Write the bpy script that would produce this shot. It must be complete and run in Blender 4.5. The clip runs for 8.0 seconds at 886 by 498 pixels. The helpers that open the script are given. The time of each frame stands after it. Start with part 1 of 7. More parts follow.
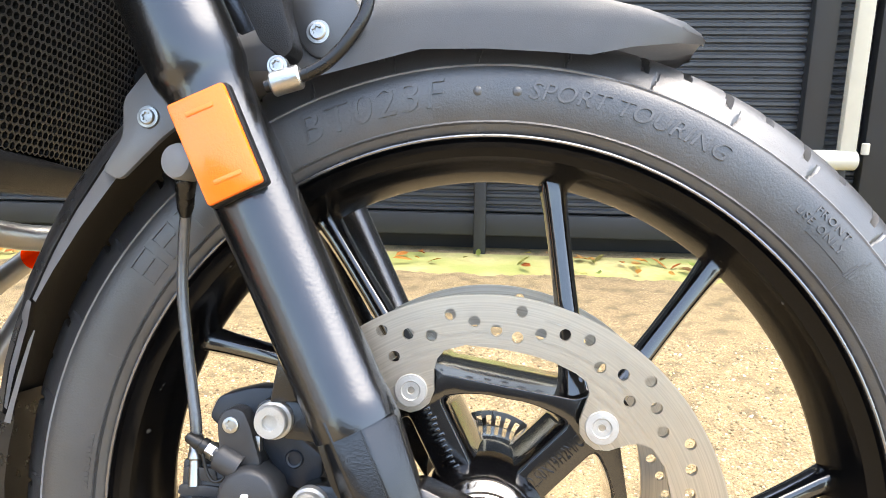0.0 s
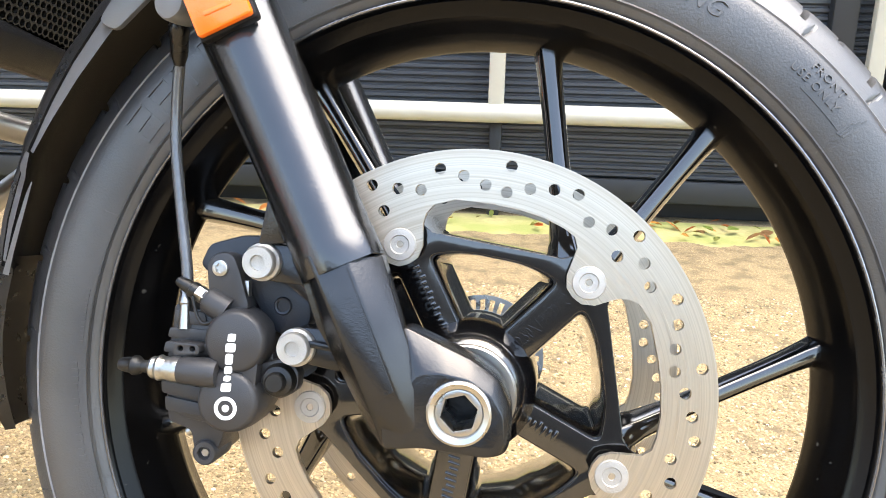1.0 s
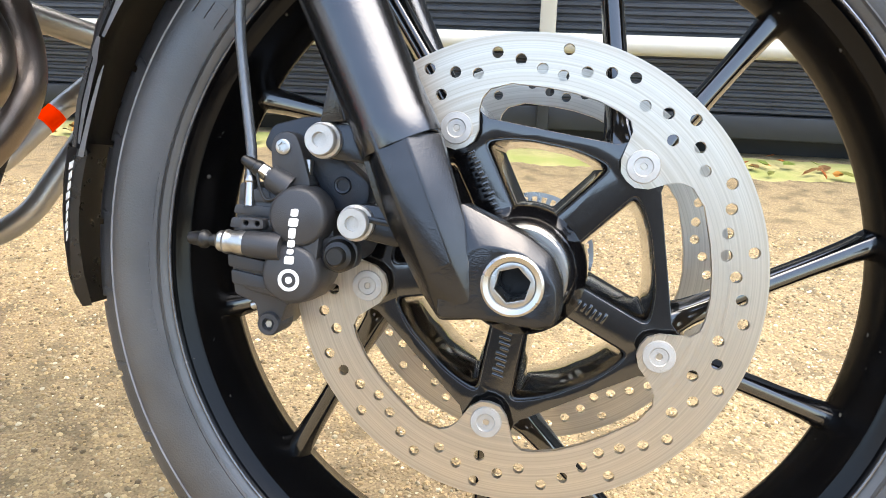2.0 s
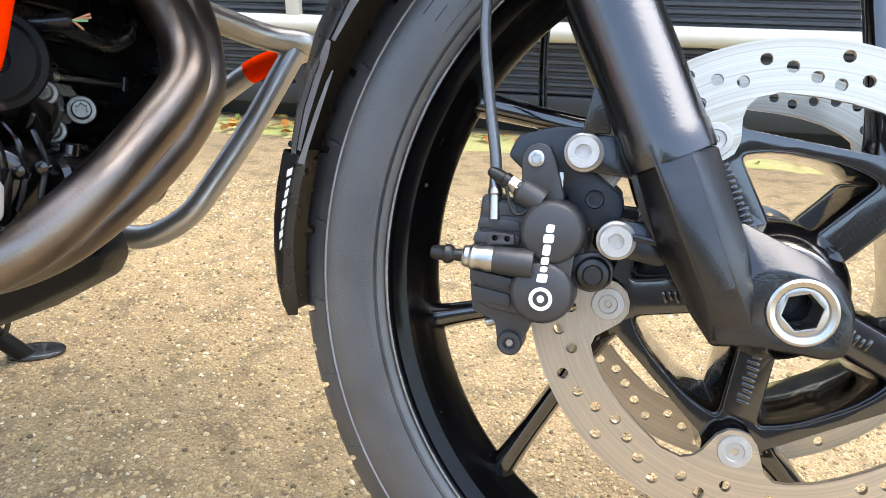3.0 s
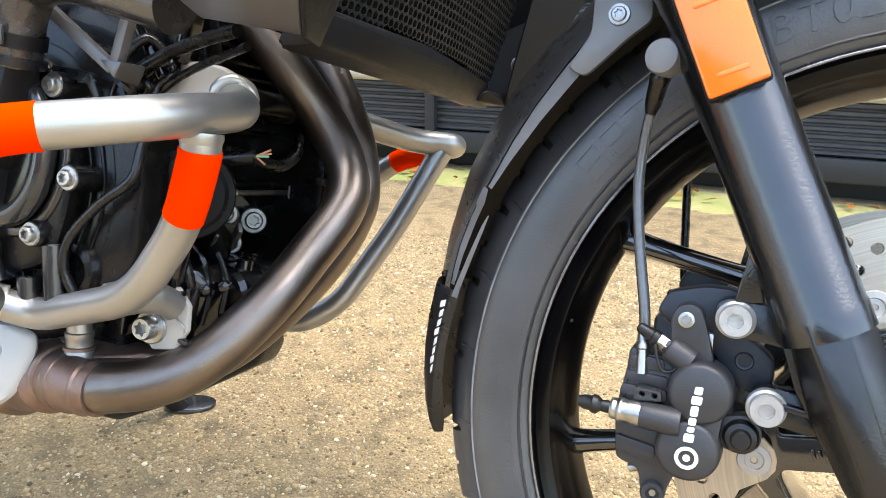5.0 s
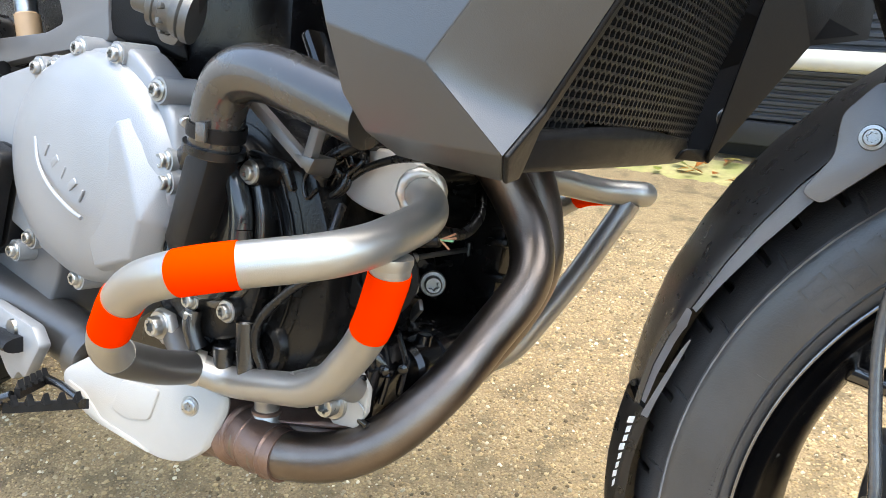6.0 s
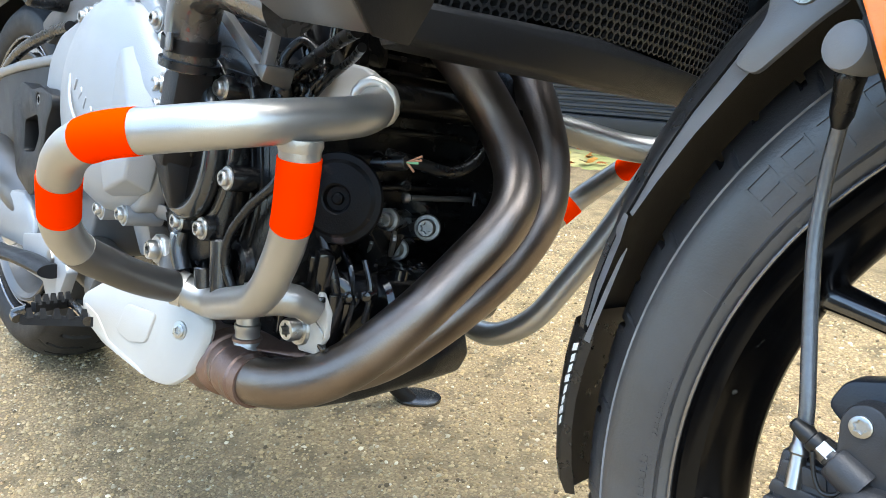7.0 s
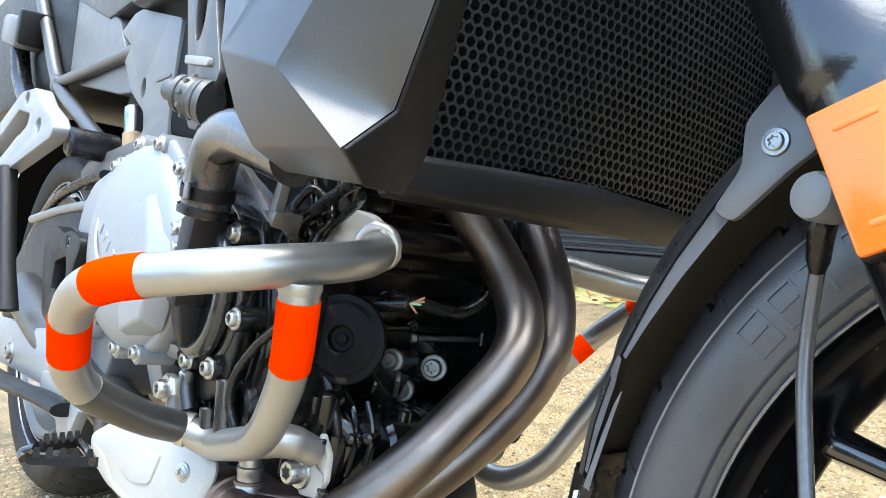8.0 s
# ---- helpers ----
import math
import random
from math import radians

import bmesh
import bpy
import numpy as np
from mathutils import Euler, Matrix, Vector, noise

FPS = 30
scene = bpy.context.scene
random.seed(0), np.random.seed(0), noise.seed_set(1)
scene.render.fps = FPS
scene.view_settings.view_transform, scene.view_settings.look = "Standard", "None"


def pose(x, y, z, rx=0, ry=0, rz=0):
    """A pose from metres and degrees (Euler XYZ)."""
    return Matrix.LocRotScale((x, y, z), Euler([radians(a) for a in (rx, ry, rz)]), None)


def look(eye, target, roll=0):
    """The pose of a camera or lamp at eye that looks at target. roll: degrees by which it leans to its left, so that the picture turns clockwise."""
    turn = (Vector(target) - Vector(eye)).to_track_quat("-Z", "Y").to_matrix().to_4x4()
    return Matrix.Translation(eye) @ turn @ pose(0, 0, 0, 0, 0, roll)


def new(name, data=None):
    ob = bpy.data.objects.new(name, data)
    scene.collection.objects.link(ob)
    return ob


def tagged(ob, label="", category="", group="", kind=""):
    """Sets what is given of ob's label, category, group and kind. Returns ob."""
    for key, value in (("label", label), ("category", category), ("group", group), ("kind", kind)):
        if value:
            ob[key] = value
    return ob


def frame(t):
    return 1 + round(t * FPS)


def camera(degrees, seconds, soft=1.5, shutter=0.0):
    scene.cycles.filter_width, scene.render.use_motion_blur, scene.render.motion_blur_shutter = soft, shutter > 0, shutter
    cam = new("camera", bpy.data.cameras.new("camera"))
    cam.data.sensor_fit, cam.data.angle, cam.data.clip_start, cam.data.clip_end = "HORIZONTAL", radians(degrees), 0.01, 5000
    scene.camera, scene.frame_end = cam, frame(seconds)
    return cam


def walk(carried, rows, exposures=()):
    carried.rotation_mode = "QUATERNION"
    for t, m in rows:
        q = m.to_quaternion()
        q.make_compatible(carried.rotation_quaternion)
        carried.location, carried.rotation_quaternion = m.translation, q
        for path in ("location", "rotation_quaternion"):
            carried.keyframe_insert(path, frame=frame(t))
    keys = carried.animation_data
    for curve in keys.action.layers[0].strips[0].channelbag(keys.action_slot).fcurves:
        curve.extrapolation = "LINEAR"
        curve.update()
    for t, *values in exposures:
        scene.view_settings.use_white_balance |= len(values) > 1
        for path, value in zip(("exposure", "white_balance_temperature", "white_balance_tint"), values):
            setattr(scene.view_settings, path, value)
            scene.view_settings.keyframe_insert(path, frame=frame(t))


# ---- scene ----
cam = camera(61.13, 8.0, soft=0.8)
# the path in the motorcycle's own frame: seconds, x, y, z, yaw, pitch, roll
PATH = [
    (0, 0.0168, -0.5329, 0.5008, 5.17, -0.04, 0.39),
    (0.5, 0.0301, -0.5242, 0.4630, 6.00, -0.29, 1.00),
    (1, 0.0359, -0.5334, 0.4199, 6.53, -1.27, 1.48),
    (1.2, 0.0439, -0.5379, 0.4103, 7.29, -2.50, 1.58),
    (2.3, 0.0155, -0.5540, 0.3772, 10.80, -6.42, 2.44),
    (2.5, -0.0038, -0.5585, 0.3783, 11.61, -6.75, 2.45),
    (3, -0.1004, -0.5486, 0.3897, 12.84, -6.58, 2.87),
    (3.5, -0.1714, -0.5382, 0.3997, 14.24, -5.77, 3.09),
    (4, -0.1626, -0.5477, 0.4389, 15.52, -4.49, 3.38),
    (4.2, -0.1278, -0.5558, 0.4750, 16.18, -3.96, 3.45),
    (5.3, -0.1220, -0.5804, 0.4689, 24.96, -6.90, 4.54),
    (5.5, -0.1527, -0.5656, 0.4869, 27.40, -8.28, 4.77),
    (6, -0.1679, -0.5490, 0.5739, 33.65, -10.37, 5.44),
    (6.5, -0.0653, -0.4868, 0.5695, 41.12, -10.92, 5.74),
    (7, -0.0562, -0.4438, 0.4940, 46.01, -8.01, 6.20),
    (7.5, -0.0485, -0.4358, 0.4555, 48.81, -3.35, 6.32),
    (8, -0.0370, -0.4341, 0.5000, 49.37, 2.08, 6.11),
]
EXPOSURE = 2.5
EXPOSURES = [(0.0, 0.17, 7350, 10), (1.0, 0.12, 7400, 10), (2.5, -0.10, 7000, 10), (4.0, 0.0, 6850, 9), (5.5, -0.09, 6950, 8), (6.0, -0.15, 6950, 7), (6.5, -0.08, 6800, 5), (7.0, -0.12, 6400, 3), (8.0, 0.05, 6400, 3)]
BIKE = pose(0, 0, 0.0107, -13.73, -1.31, 0)
walk(cam, [(t, BIKE @ pose(x, y, z, 90 + pitch, 0, yaw) @ pose(0, 0, 0, 0, 0, roll)) for t, x, y, z, yaw, pitch, roll in PATH], exposures=[(t, EXPOSURE + e, k, tint) for t, e, k, tint in EXPOSURES])

# ---- light: an overcast sky, soft sun high overhead ----
world = bpy.data.worlds.new("sky")
scene.world = world
world.use_nodes = True
wn = world.node_tree
sky = wn.nodes.new("ShaderNodeTexSky")
sky.sky_type, sky.sun_disc = "NISHITA", False
sky.sun_elevation, sky.sun_rotation = radians(76), radians(68)
sky.air_density, sky.dust_density = 1.2, 2.2
wn.links.new(sky.outputs["Color"], wn.nodes["Background"].inputs["Color"])
wn.nodes["Background"].inputs["Strength"].default_value = 0.15
sun = new("sun", bpy.data.lights.new("sun", "SUN"))
sun.data.energy, sun.data.angle, sun.data.color = 1.2, radians(70), (1.0, 0.98, 0.95)
sun.matrix_world = look((1.02, 0.42, 4.6), (0, 0, 0))


# ---- materials ----
def mat(name, base, rough=0.5, metal=0.0, spread=0.15, scale=60.0, bump=0.0, bump_scale=300.0, coat=0.0, spec=0.5,
        second=None, second_scale=8.0, second_low=0.45, second_high=0.7, rough_spread=0.12):
    m = bpy.data.materials.new(name)
    m.use_nodes = True
    n, l = m.node_tree.nodes, m.node_tree.links
    b = n["Principled BSDF"]
    co = n.new("ShaderNodeTexCoord")
    nz = n.new("ShaderNodeTexNoise")
    nz.inputs["Scale"].default_value, nz.inputs["Detail"].default_value = scale, 6
    l.new(co.outputs["Object"], nz.inputs["Vector"])
    mix = n.new("ShaderNodeMix")
    mix.data_type = "RGBA"
    lo = tuple(max(0, c * (1 - spread)) for c in base) + (1,)
    hi = tuple(min(1, c * (1 + spread)) for c in base) + (1,)
    mix.inputs[6].default_value, mix.inputs[7].default_value = lo, hi
    l.new(nz.outputs["Fac"], mix.inputs[0])
    colour = mix.outputs[2]
    if second:
        n2 = n.new("ShaderNodeTexNoise")
        n2.inputs["Scale"].default_value, n2.inputs["Detail"].default_value = second_scale, 8
        l.new(co.outputs["Object"], n2.inputs["Vector"])
        rp = n.new("ShaderNodeValToRGB")
        rp.color_ramp.elements[0].position, rp.color_ramp.elements[1].position = second_low, second_high
        l.new(n2.outputs["Fac"], rp.inputs["Fac"])
        mx = n.new("ShaderNodeMix")
        mx.data_type = "RGBA"
        l.new(rp.outputs["Color"], mx.inputs[0])
        l.new(colour, mx.inputs[6])
        mx.inputs[7].default_value = (*second, 1)
        colour = mx.outputs[2]
    l.new(colour, b.inputs["Base Color"])
    mr = n.new("ShaderNodeMapRange")
    mr.inputs["To Min"].default_value = max(0.02, rough - rough_spread)
    mr.inputs["To Max"].default_value = min(1, rough + rough_spread)
    l.new(nz.outputs["Fac"], mr.inputs["Value"])
    l.new(mr.outputs["Result"], b.inputs["Roughness"])
    b.inputs["Metallic"].default_value = metal
    b.inputs["Coat Weight"].default_value = coat
    b.inputs["Coat Roughness"].default_value = 0.08
    b.inputs["Specular IOR Level"].default_value = spec
    if bump:
        nb = n.new("ShaderNodeTexNoise")
        nb.inputs["Scale"].default_value, nb.inputs["Detail"].default_value = bump_scale, 4
        l.new(co.outputs["Object"], nb.inputs["Vector"])
        bp = n.new("ShaderNodeBump")
        bp.inputs["Strength"].default_value, bp.inputs["Distance"].default_value = bump, 0.001
        l.new(nb.outputs["Fac"], bp.inputs["Height"])
        l.new(bp.outputs["Normal"], b.inputs["Normal"])
    return m


GLOSS_BLACK = mat("gloss black paint", (0.0030, 0.0030, 0.0034), 0.12, 0, 0.3, 40, 0.04, 260, coat=1.0, spec=0.8, rough_spread=0.05)
SATIN_BLACK = mat("satin black paint", (0.0055, 0.0056, 0.0060), 0.24, 0.0, 0.25, 50, 0.40, 800, rough_spread=0.05, coat=0.75, spec=0.75)
ENGINE_BLACK = mat("engine black", (0.0035, 0.0035, 0.004), 0.25, 0.0, 0.4, 60, 0.25, 400, second=(0.009, 0.0085, 0.0075), second_scale=25, spec=0.34)
PLASTIC = mat("grained black plastic", (0.0070, 0.0071, 0.0080), 0.42, 0, 0.15, 80, 0.3, 1400, spec=0.28)
BOLT_PALE = mat("pale plated bolt", (0.47, 0.46, 0.44), 0.42, 0.65, 0.15, 200, 0.25, 900, second=(0.45, 0.43, 0.40), second_scale=90)
PLASTIC_GREY = mat("matt dark grey plastic", (0.036, 0.038, 0.042), 0.36, 0.0, 0.10, 60, 0.12, 1500, spec=1.0)
PANEL_GREY = mat("satin grey plastic", (0.125, 0.125, 0.128), 0.38, 0.1, 0.08, 40, 0.1, 1200, spec=0.7)
RUBBER = mat("tyre rubber", (0.036, 0.0364, 0.038), 0.40, 0, 0.3, 45, 0.25, 700, second=(0.074, 0.075, 0.078), second_scale=11, second_low=0.42, second_high=0.80, spec=1.0)
# paler rubber: the highlight on the tread edge, put into the colour
RUBBER_EDGE_LIT = mat("rubber edge in highlight tone", (0.16, 0.161, 0.166), 0.5, 0, 0.35, 60, 0.2, 500, second=(0.06, 0.06, 0.063), second_scale=25)
# darker copy of the tyre rubber, with the bike's shade in its colour
RUBBER_SHADED = mat("tyre rubber darkened as shaded", (0.010, 0.0102, 0.0108), 0.55, 0, 0.3, 45, 0.25, 700, spec=0.3)
ARM_GREY = mat("dull grey cast alloy", (0.028, 0.0285, 0.030), 0.55, 0.1, 0.2, 40, 0.25, 700)
RUBBER_WORN = mat("worn raised rubber", (0.080, 0.081, 0.085), 0.45, 0, 0.3, 45, 0.2, 700, spec=0.8)
RIM = mat("black rim paint", (0.0022, 0.0022, 0.0025), 0.20, 0, 0.3, 40, 0.05, 400, spec=0.2, second=(0.10, 0.095, 0.085), second_scale=110, second_low=0.71, second_high=0.745)
FORK = mat("dark anodised fork metal", (0.086, 0.088, 0.092), 0.19, 0.92, 0.10, 40, 0.14, 520, rough_spread=0.06, second=(0.085, 0.086, 0.088), second_scale=14)
CASTING = mat("textured black casting", (0.056, 0.057, 0.060), 0.24, 0.86, 0.18, 60, 0.22, 620, rough_spread=0.08, second=(0.040, 0.0405, 0.042), second_scale=20)
# bright metal that stands for the specular line on the rim's lip
RIM_HIGHLIGHT = mat("rim edge highlight tone", (0.24, 0.24, 0.25), 0.24, 0.9, 0.2, 60, 0.1, 600)
HOSE = mat("black hose rubber", (0.0065, 0.0065, 0.0070), 0.28, 0, 0.2, 80, 0.1, 900)
STEEL = mat("disc steel", (0.48, 0.46, 0.43), 0.3, 1.0, 0.08, 60, 0.1, 700)
CARRIER = mat("disc tab steel", (0.60, 0.58, 0.54), 0.42, 0.85, 0.06, 90, 0.15, 900)
BOLT = mat("zinc bolt", (0.50, 0.50, 0.49), 0.32, 1.0, 0.2, 220, 0.2, 900, second=(0.34, 0.33, 0.31), second_scale=60)
BAR = mat("silver painted tube", (0.42, 0.412, 0.39), 0.34, 0.8, 0.06, 90, 0.12, 1400, second=(0.37, 0.36, 0.34), second_scale=9)
SLEEVE = mat("worn grey tube", (0.15, 0.146, 0.14), 0.38, 0.8, 0.15, 60, 0.15, 900)
SILVER = mat("silver cast cover", (0.315, 0.328, 0.345), 0.40, 0.35, 0.06, 50, 0.25, 1200, second=(0.275, 0.288, 0.30), second_scale=7)
WHITE_COVER = mat("pale heat shield", (0.45, 0.43, 0.395), 0.45, 0.15, 0.06, 40, 0.2, 900, second=(0.33, 0.31, 0.28), second_scale=10, second_low=0.55, second_high=0.85)
EXHAUST = mat("browned exhaust steel", (0.180, 0.150, 0.129), 0.36, 1.0, 0.22, 25, 0.22, 520, second=(0.275, 0.232, 0.200), second_scale=13, second_low=0.40, second_high=0.72)
RUST = mat("heat stained weld", (0.22, 0.145, 0.115), 0.42, 0.8, 0.35, 45, 0.5, 250, second=(0.36, 0.26, 0.215), second_scale=18)
ORANGE_TAPE = mat("orange reflective tape", (1.0, 0.036, 0.0), 0.40, 0, 0.03, 30, spec=0.0)
CREAM = mat("cream painted steel", (0.54, 0.515, 0.43), 0.35, 0, 0.08, 20, 0.1, 300)
SHUTTER = mat("dark blue grey cladding", (0.045, 0.052, 0.062), 0.42, 0.1, 0.15, 12, 0.1, 300)
DARK = mat("dark base panel", (0.02, 0.022, 0.025), 0.5, 0, 0.2, 14, 0.1, 200)


# ---- building helpers; all of the motorcycle is built in its own frame ----
def part(name, bm, material, parent, label="", smooth=True, extra=()):
    me = bpy.data.meshes.new(name)
    bmesh.ops.recalc_face_normals(bm, faces=bm.faces[:])
    bm.to_mesh(me)
    bm.free()
    me.materials.append(material)
    for m in extra:
        me.materials.append(m)
    ob = new(name, me)
    if smooth:
        me.polygons.foreach_set("use_smooth", [True] * len(me.polygons))
        me.set_sharp_from_angle(angle=radians(38))
    ob.parent = parent
    if label:
        ob["label"] = label
    return ob


def round_edges(bm, width, angle=30, segments=2):
    bm.normal_update()
    sharp = [e for e in bm.edges if len(e.link_faces) == 2 and e.calc_face_angle(0) > radians(angle)]
    if sharp:
        bmesh.ops.bevel(bm, geom=sharp, offset=width, offset_type="OFFSET", segments=segments, profile=0.5, affect="EDGES", clamp_overlap=True)
    return bm


def frame_of(axis):
    axis = Vector(axis).normalized()
    side = axis.cross(Vector((0, 0, 1)) if abs(axis.z) < 0.9 else Vector((1, 0, 0))).normalized()
    return side, axis.cross(side).normalized(), axis


def lathe(profile, origin=(0, 0, 0), axis=(0, 1, 0), segments=64, closed=True):
    """Turn rows of (radius, height along the axis) round the axis."""
    side, up, ax = frame_of(axis)
    o = Vector(origin)
    bm = bmesh.new()
    rings = []
    for r, h in profile:
        if r < 1e-6:
            rings.append([bm.verts.new(o + ax * h)])
        else:
            rings.append([bm.verts.new(o + ax * h + (side * math.cos(a) + up * math.sin(a)) * r) for a in (2 * math.pi * k / segments for k in range(segments))])
    pairs = list(zip(rings, rings[1:])) + ([(rings[-1], rings[0])] if closed and len(rings[0]) > 1 and len(rings[-1]) > 1 else [])
    for a, b in pairs:
        for k in range(segments):
            q = []
            for v in (a[k % len(a)], a[(k + 1) % len(a)], b[(k + 1) % len(b)], b[k % len(b)]):
                if v not in q:
                    q.append(v)
            if len(q) > 2:
                bm.faces.new(q)
    return bm


def rod(p0, p1, r0, r1=None, segments=24, edge=0.0):
    """A solid round bar from p0 to p1, with eased ends."""
    p0, p1 = Vector(p0), Vector(p1)
    r1 = r0 if r1 is None else r1
    L = (p1 - p0).length
    e = edge or min(r0, r1, L) * 0.18
    return lathe([(0, 0), (r0 - e, 0), (r0, e), (r1, L - e), (r1 - e, L), (0, L)], p0, p1 - p0, segments, closed=False)


def catmull(points, steps=8):
    pts = [Vector(p) for p in points]
    out = []
    n = len(pts)
    for i in range(n - 1):
        p0, p1, p2, p3 = pts[max(i - 1, 0)], pts[i], pts[i + 1], pts[min(i + 2, n - 1)]
        for k in range(steps):
            t = k / steps
            out.append(0.5 * ((2 * p1) + (p2 - p0) * t + (2 * p0 - 5 * p1 + 4 * p2 - p3) * t * t + (3 * p1 - p0 - 3 * p2 + p3) * t ** 3))
    out.append(pts[-1])
    return out


def bends(points, radius, steps=8):
    """A bent tube's centre line: straight runs between the corner points, rounded at each."""
    pts = [Vector(p) for p in points]
    out = [pts[0]]
    for i in range(1, len(pts) - 1):
        a, b, c = pts[i - 1], pts[i], pts[i + 1]
        u, v = (a - b), (c - b)
        d = min(radius, u.length * 0.48, v.length * 0.48)
        s, e = b + u.normalized() * d, b + v.normalized() * d
        for k in range(steps + 1):
            t = k / steps
            out.append(s * (1 - t) ** 2 + b * 2 * t * (1 - t) + e * t * t)
    out.append(pts[-1])
    return out


def sweep(line, radius, segments=20, caps=True, wide=1.0, flat_dir=None, bm=None):
    """A tube along a line of points; radius: a number or one for each point; wide: stretch across, along flat_dir's normal."""
    line = [Vector(p) for p in line]
    n = len(line)
    radii = radius if isinstance(radius, (list, tuple)) else [radius] * n
    bm = bm or bmesh.new()
    tang = [(line[min(i + 1, n - 1)] - line[max(i - 1, 0)]).normalized() for i in range(n)]
    side = Vector(flat_dir) if flat_dir else frame_of(tang[0])[0]
    rings = []
    for i in range(n):
        side = (side - tang[i] * side.dot(tang[i])).normalized()
        up = tang[i].cross(side)
        rings.append([bm.verts.new(line[i] + side * (radii[i] * math.cos(a)) + up * (radii[i] * wide * math.sin(a))) for a in (2 * math.pi * k / segments for k in range(segments))])
    for a, b in zip(rings, rings[1:]):
        for k in range(segments):
            bm.faces.new((a[k], a[(k + 1) % segments], b[(k + 1) % segments], b[k]))
    if caps:
        bm.faces.new(rings[0][::-1])
        bm.faces.new(rings[-1])
    return bm


def plate(outline, y0, y1, holes=(), edge=0.0, segments=2):
    """A flat piece in the x-z plane, with holes, from y0 to y1 through its thickness."""
    bm = bmesh.new()
    edges = []
    for loop in (outline, *holes):
        vs = [bm.verts.new((x, y0, z)) for x, z in loop]
        edges += [bm.edges.new((vs[i], vs[(i + 1) % len(vs)])) for i in range(len(vs))]
    bmesh.ops.triangle_fill(bm, edges=edges, use_beauty=True, use_dissolve=False, normal=(0, -1, 0))
    got = bmesh.ops.extrude_face_region(bm, geom=bm.faces[:])
    bmesh.ops.translate(bm, verts=[v for v in got["geom"] if isinstance(v, bmesh.types.BMVert)], vec=(0, y1 - y0, 0))
    bmesh.ops.recalc_face_normals(bm, faces=bm.faces[:])
    if edge:
        bmesh.ops.dissolve_limit(bm, angle_limit=radians(1), verts=bm.verts[:], edges=bm.edges[:])
        round_edges(bm, edge, 35, segments)
    return bm


def circle(cx, cz, r, n=20, start=0.0):
    return [(cx + r * math.cos(start + 2 * math.pi * k / n), cz + r * math.sin(start + 2 * math.pi * k / n)) for k in range(n)]


def rounded(points, radius, steps=4):
    """A 2D outline with its corners rounded."""
    n = len(points)
    out = []
    for i in range(n):
        a, b, c = (Vector(points[(i + k) % n]) for k in (-1, 0, 1))
        u, v = a - b, c - b
        d = min(radius, u.length * 0.45, v.length * 0.45)
        s, e = b + u.normalized() * d, b + v.normalized() * d
        for k in range(steps + 1):
            t = k / steps
            p = s * (1 - t) ** 2 + b * 2 * t * (1 - t) + e * t * t
            out.append((p.x, p.y))
    return out


def block(centre, size, turn=(0, 0, 0), edge=0.002, segments=2):
    bm = bmesh.new()
    m = pose(*centre, *turn) @ Matrix.Diagonal((*size, 1))
    bmesh.ops.create_cube(bm, size=1, matrix=m)
    return round_edges(bm, min(edge, min(size) * 0.3), 30, segments) if edge else bm


def hull(points, edge=0.003, segments=2):
    bm = bmesh.new()
    for p in points:
        bm.verts.new(p)
    bmesh.ops.convex_hull(bm, input=bm.verts[:])
    bmesh.ops.dissolve_limit(bm, angle_limit=radians(4), verts=bm.verts[:], edges=bm.edges[:])
    return round_edges(bm, edge, 20, segments) if edge else bm


def join(*bms):
    """Several pieces as one mesh."""
    out = bmesh.new()
    for b in bms:
        me = bpy.data.meshes.new("tmp")
        b.to_mesh(me)
        b.free()
        out.from_mesh(me)
        bpy.data.meshes.remove(me)
    return out


def bolt(at, along, r=0.006, head=0.006, washer=True, socket=True):
    """A flanged bolt with a recessed star drive; along: the way its head points."""
    rows = [(0, -0.004)]
    if washer:
        rows += [(r * 1.45, -0.004), (r * 1.5, -0.003), (r * 1.5, 0.0), (r * 1.4, 0.0012), (r * 1.02, 0.0014)]
    else:
        rows += [(r, -0.004)]
    rows += [(r, head * 0.8), (r * 0.86, head)]
    if socket:
        rows += [(r * 0.55, head), (r * 0.5, head * 0.45), (0, head * 0.45)]
    else:
        rows += [(0, head)]
    bm = lathe(rows, at, along, 24, closed=False)
    if socket:
        axis, centre = Vector(along).normalized(), Vector(at)
        side = axis.orthogonal().normalized()
        other = axis.cross(side)
        for v in bm.verts:
            d = v.co - centre
            flat = d - axis * d.dot(axis)
            if r * 0.4 < flat.length < r * 0.6:
                a = math.atan2(flat.dot(other), flat.dot(side))
                v.co += flat * (0.20 * math.cos(6 * a))
    return bm


def bolt_part(at, along, parent, r=0.006, head=0.006, material=None, washer=True, name="bolt", label=""):
    return part(name, bolt(at, along, r, head, washer), material or BOLT, parent, label)


def thing(name, label, category, m=None, **more):
    ob = new(name)
    ob.matrix_world = m or Matrix.Identity(4)
    return tagged(ob, label, category, **more)


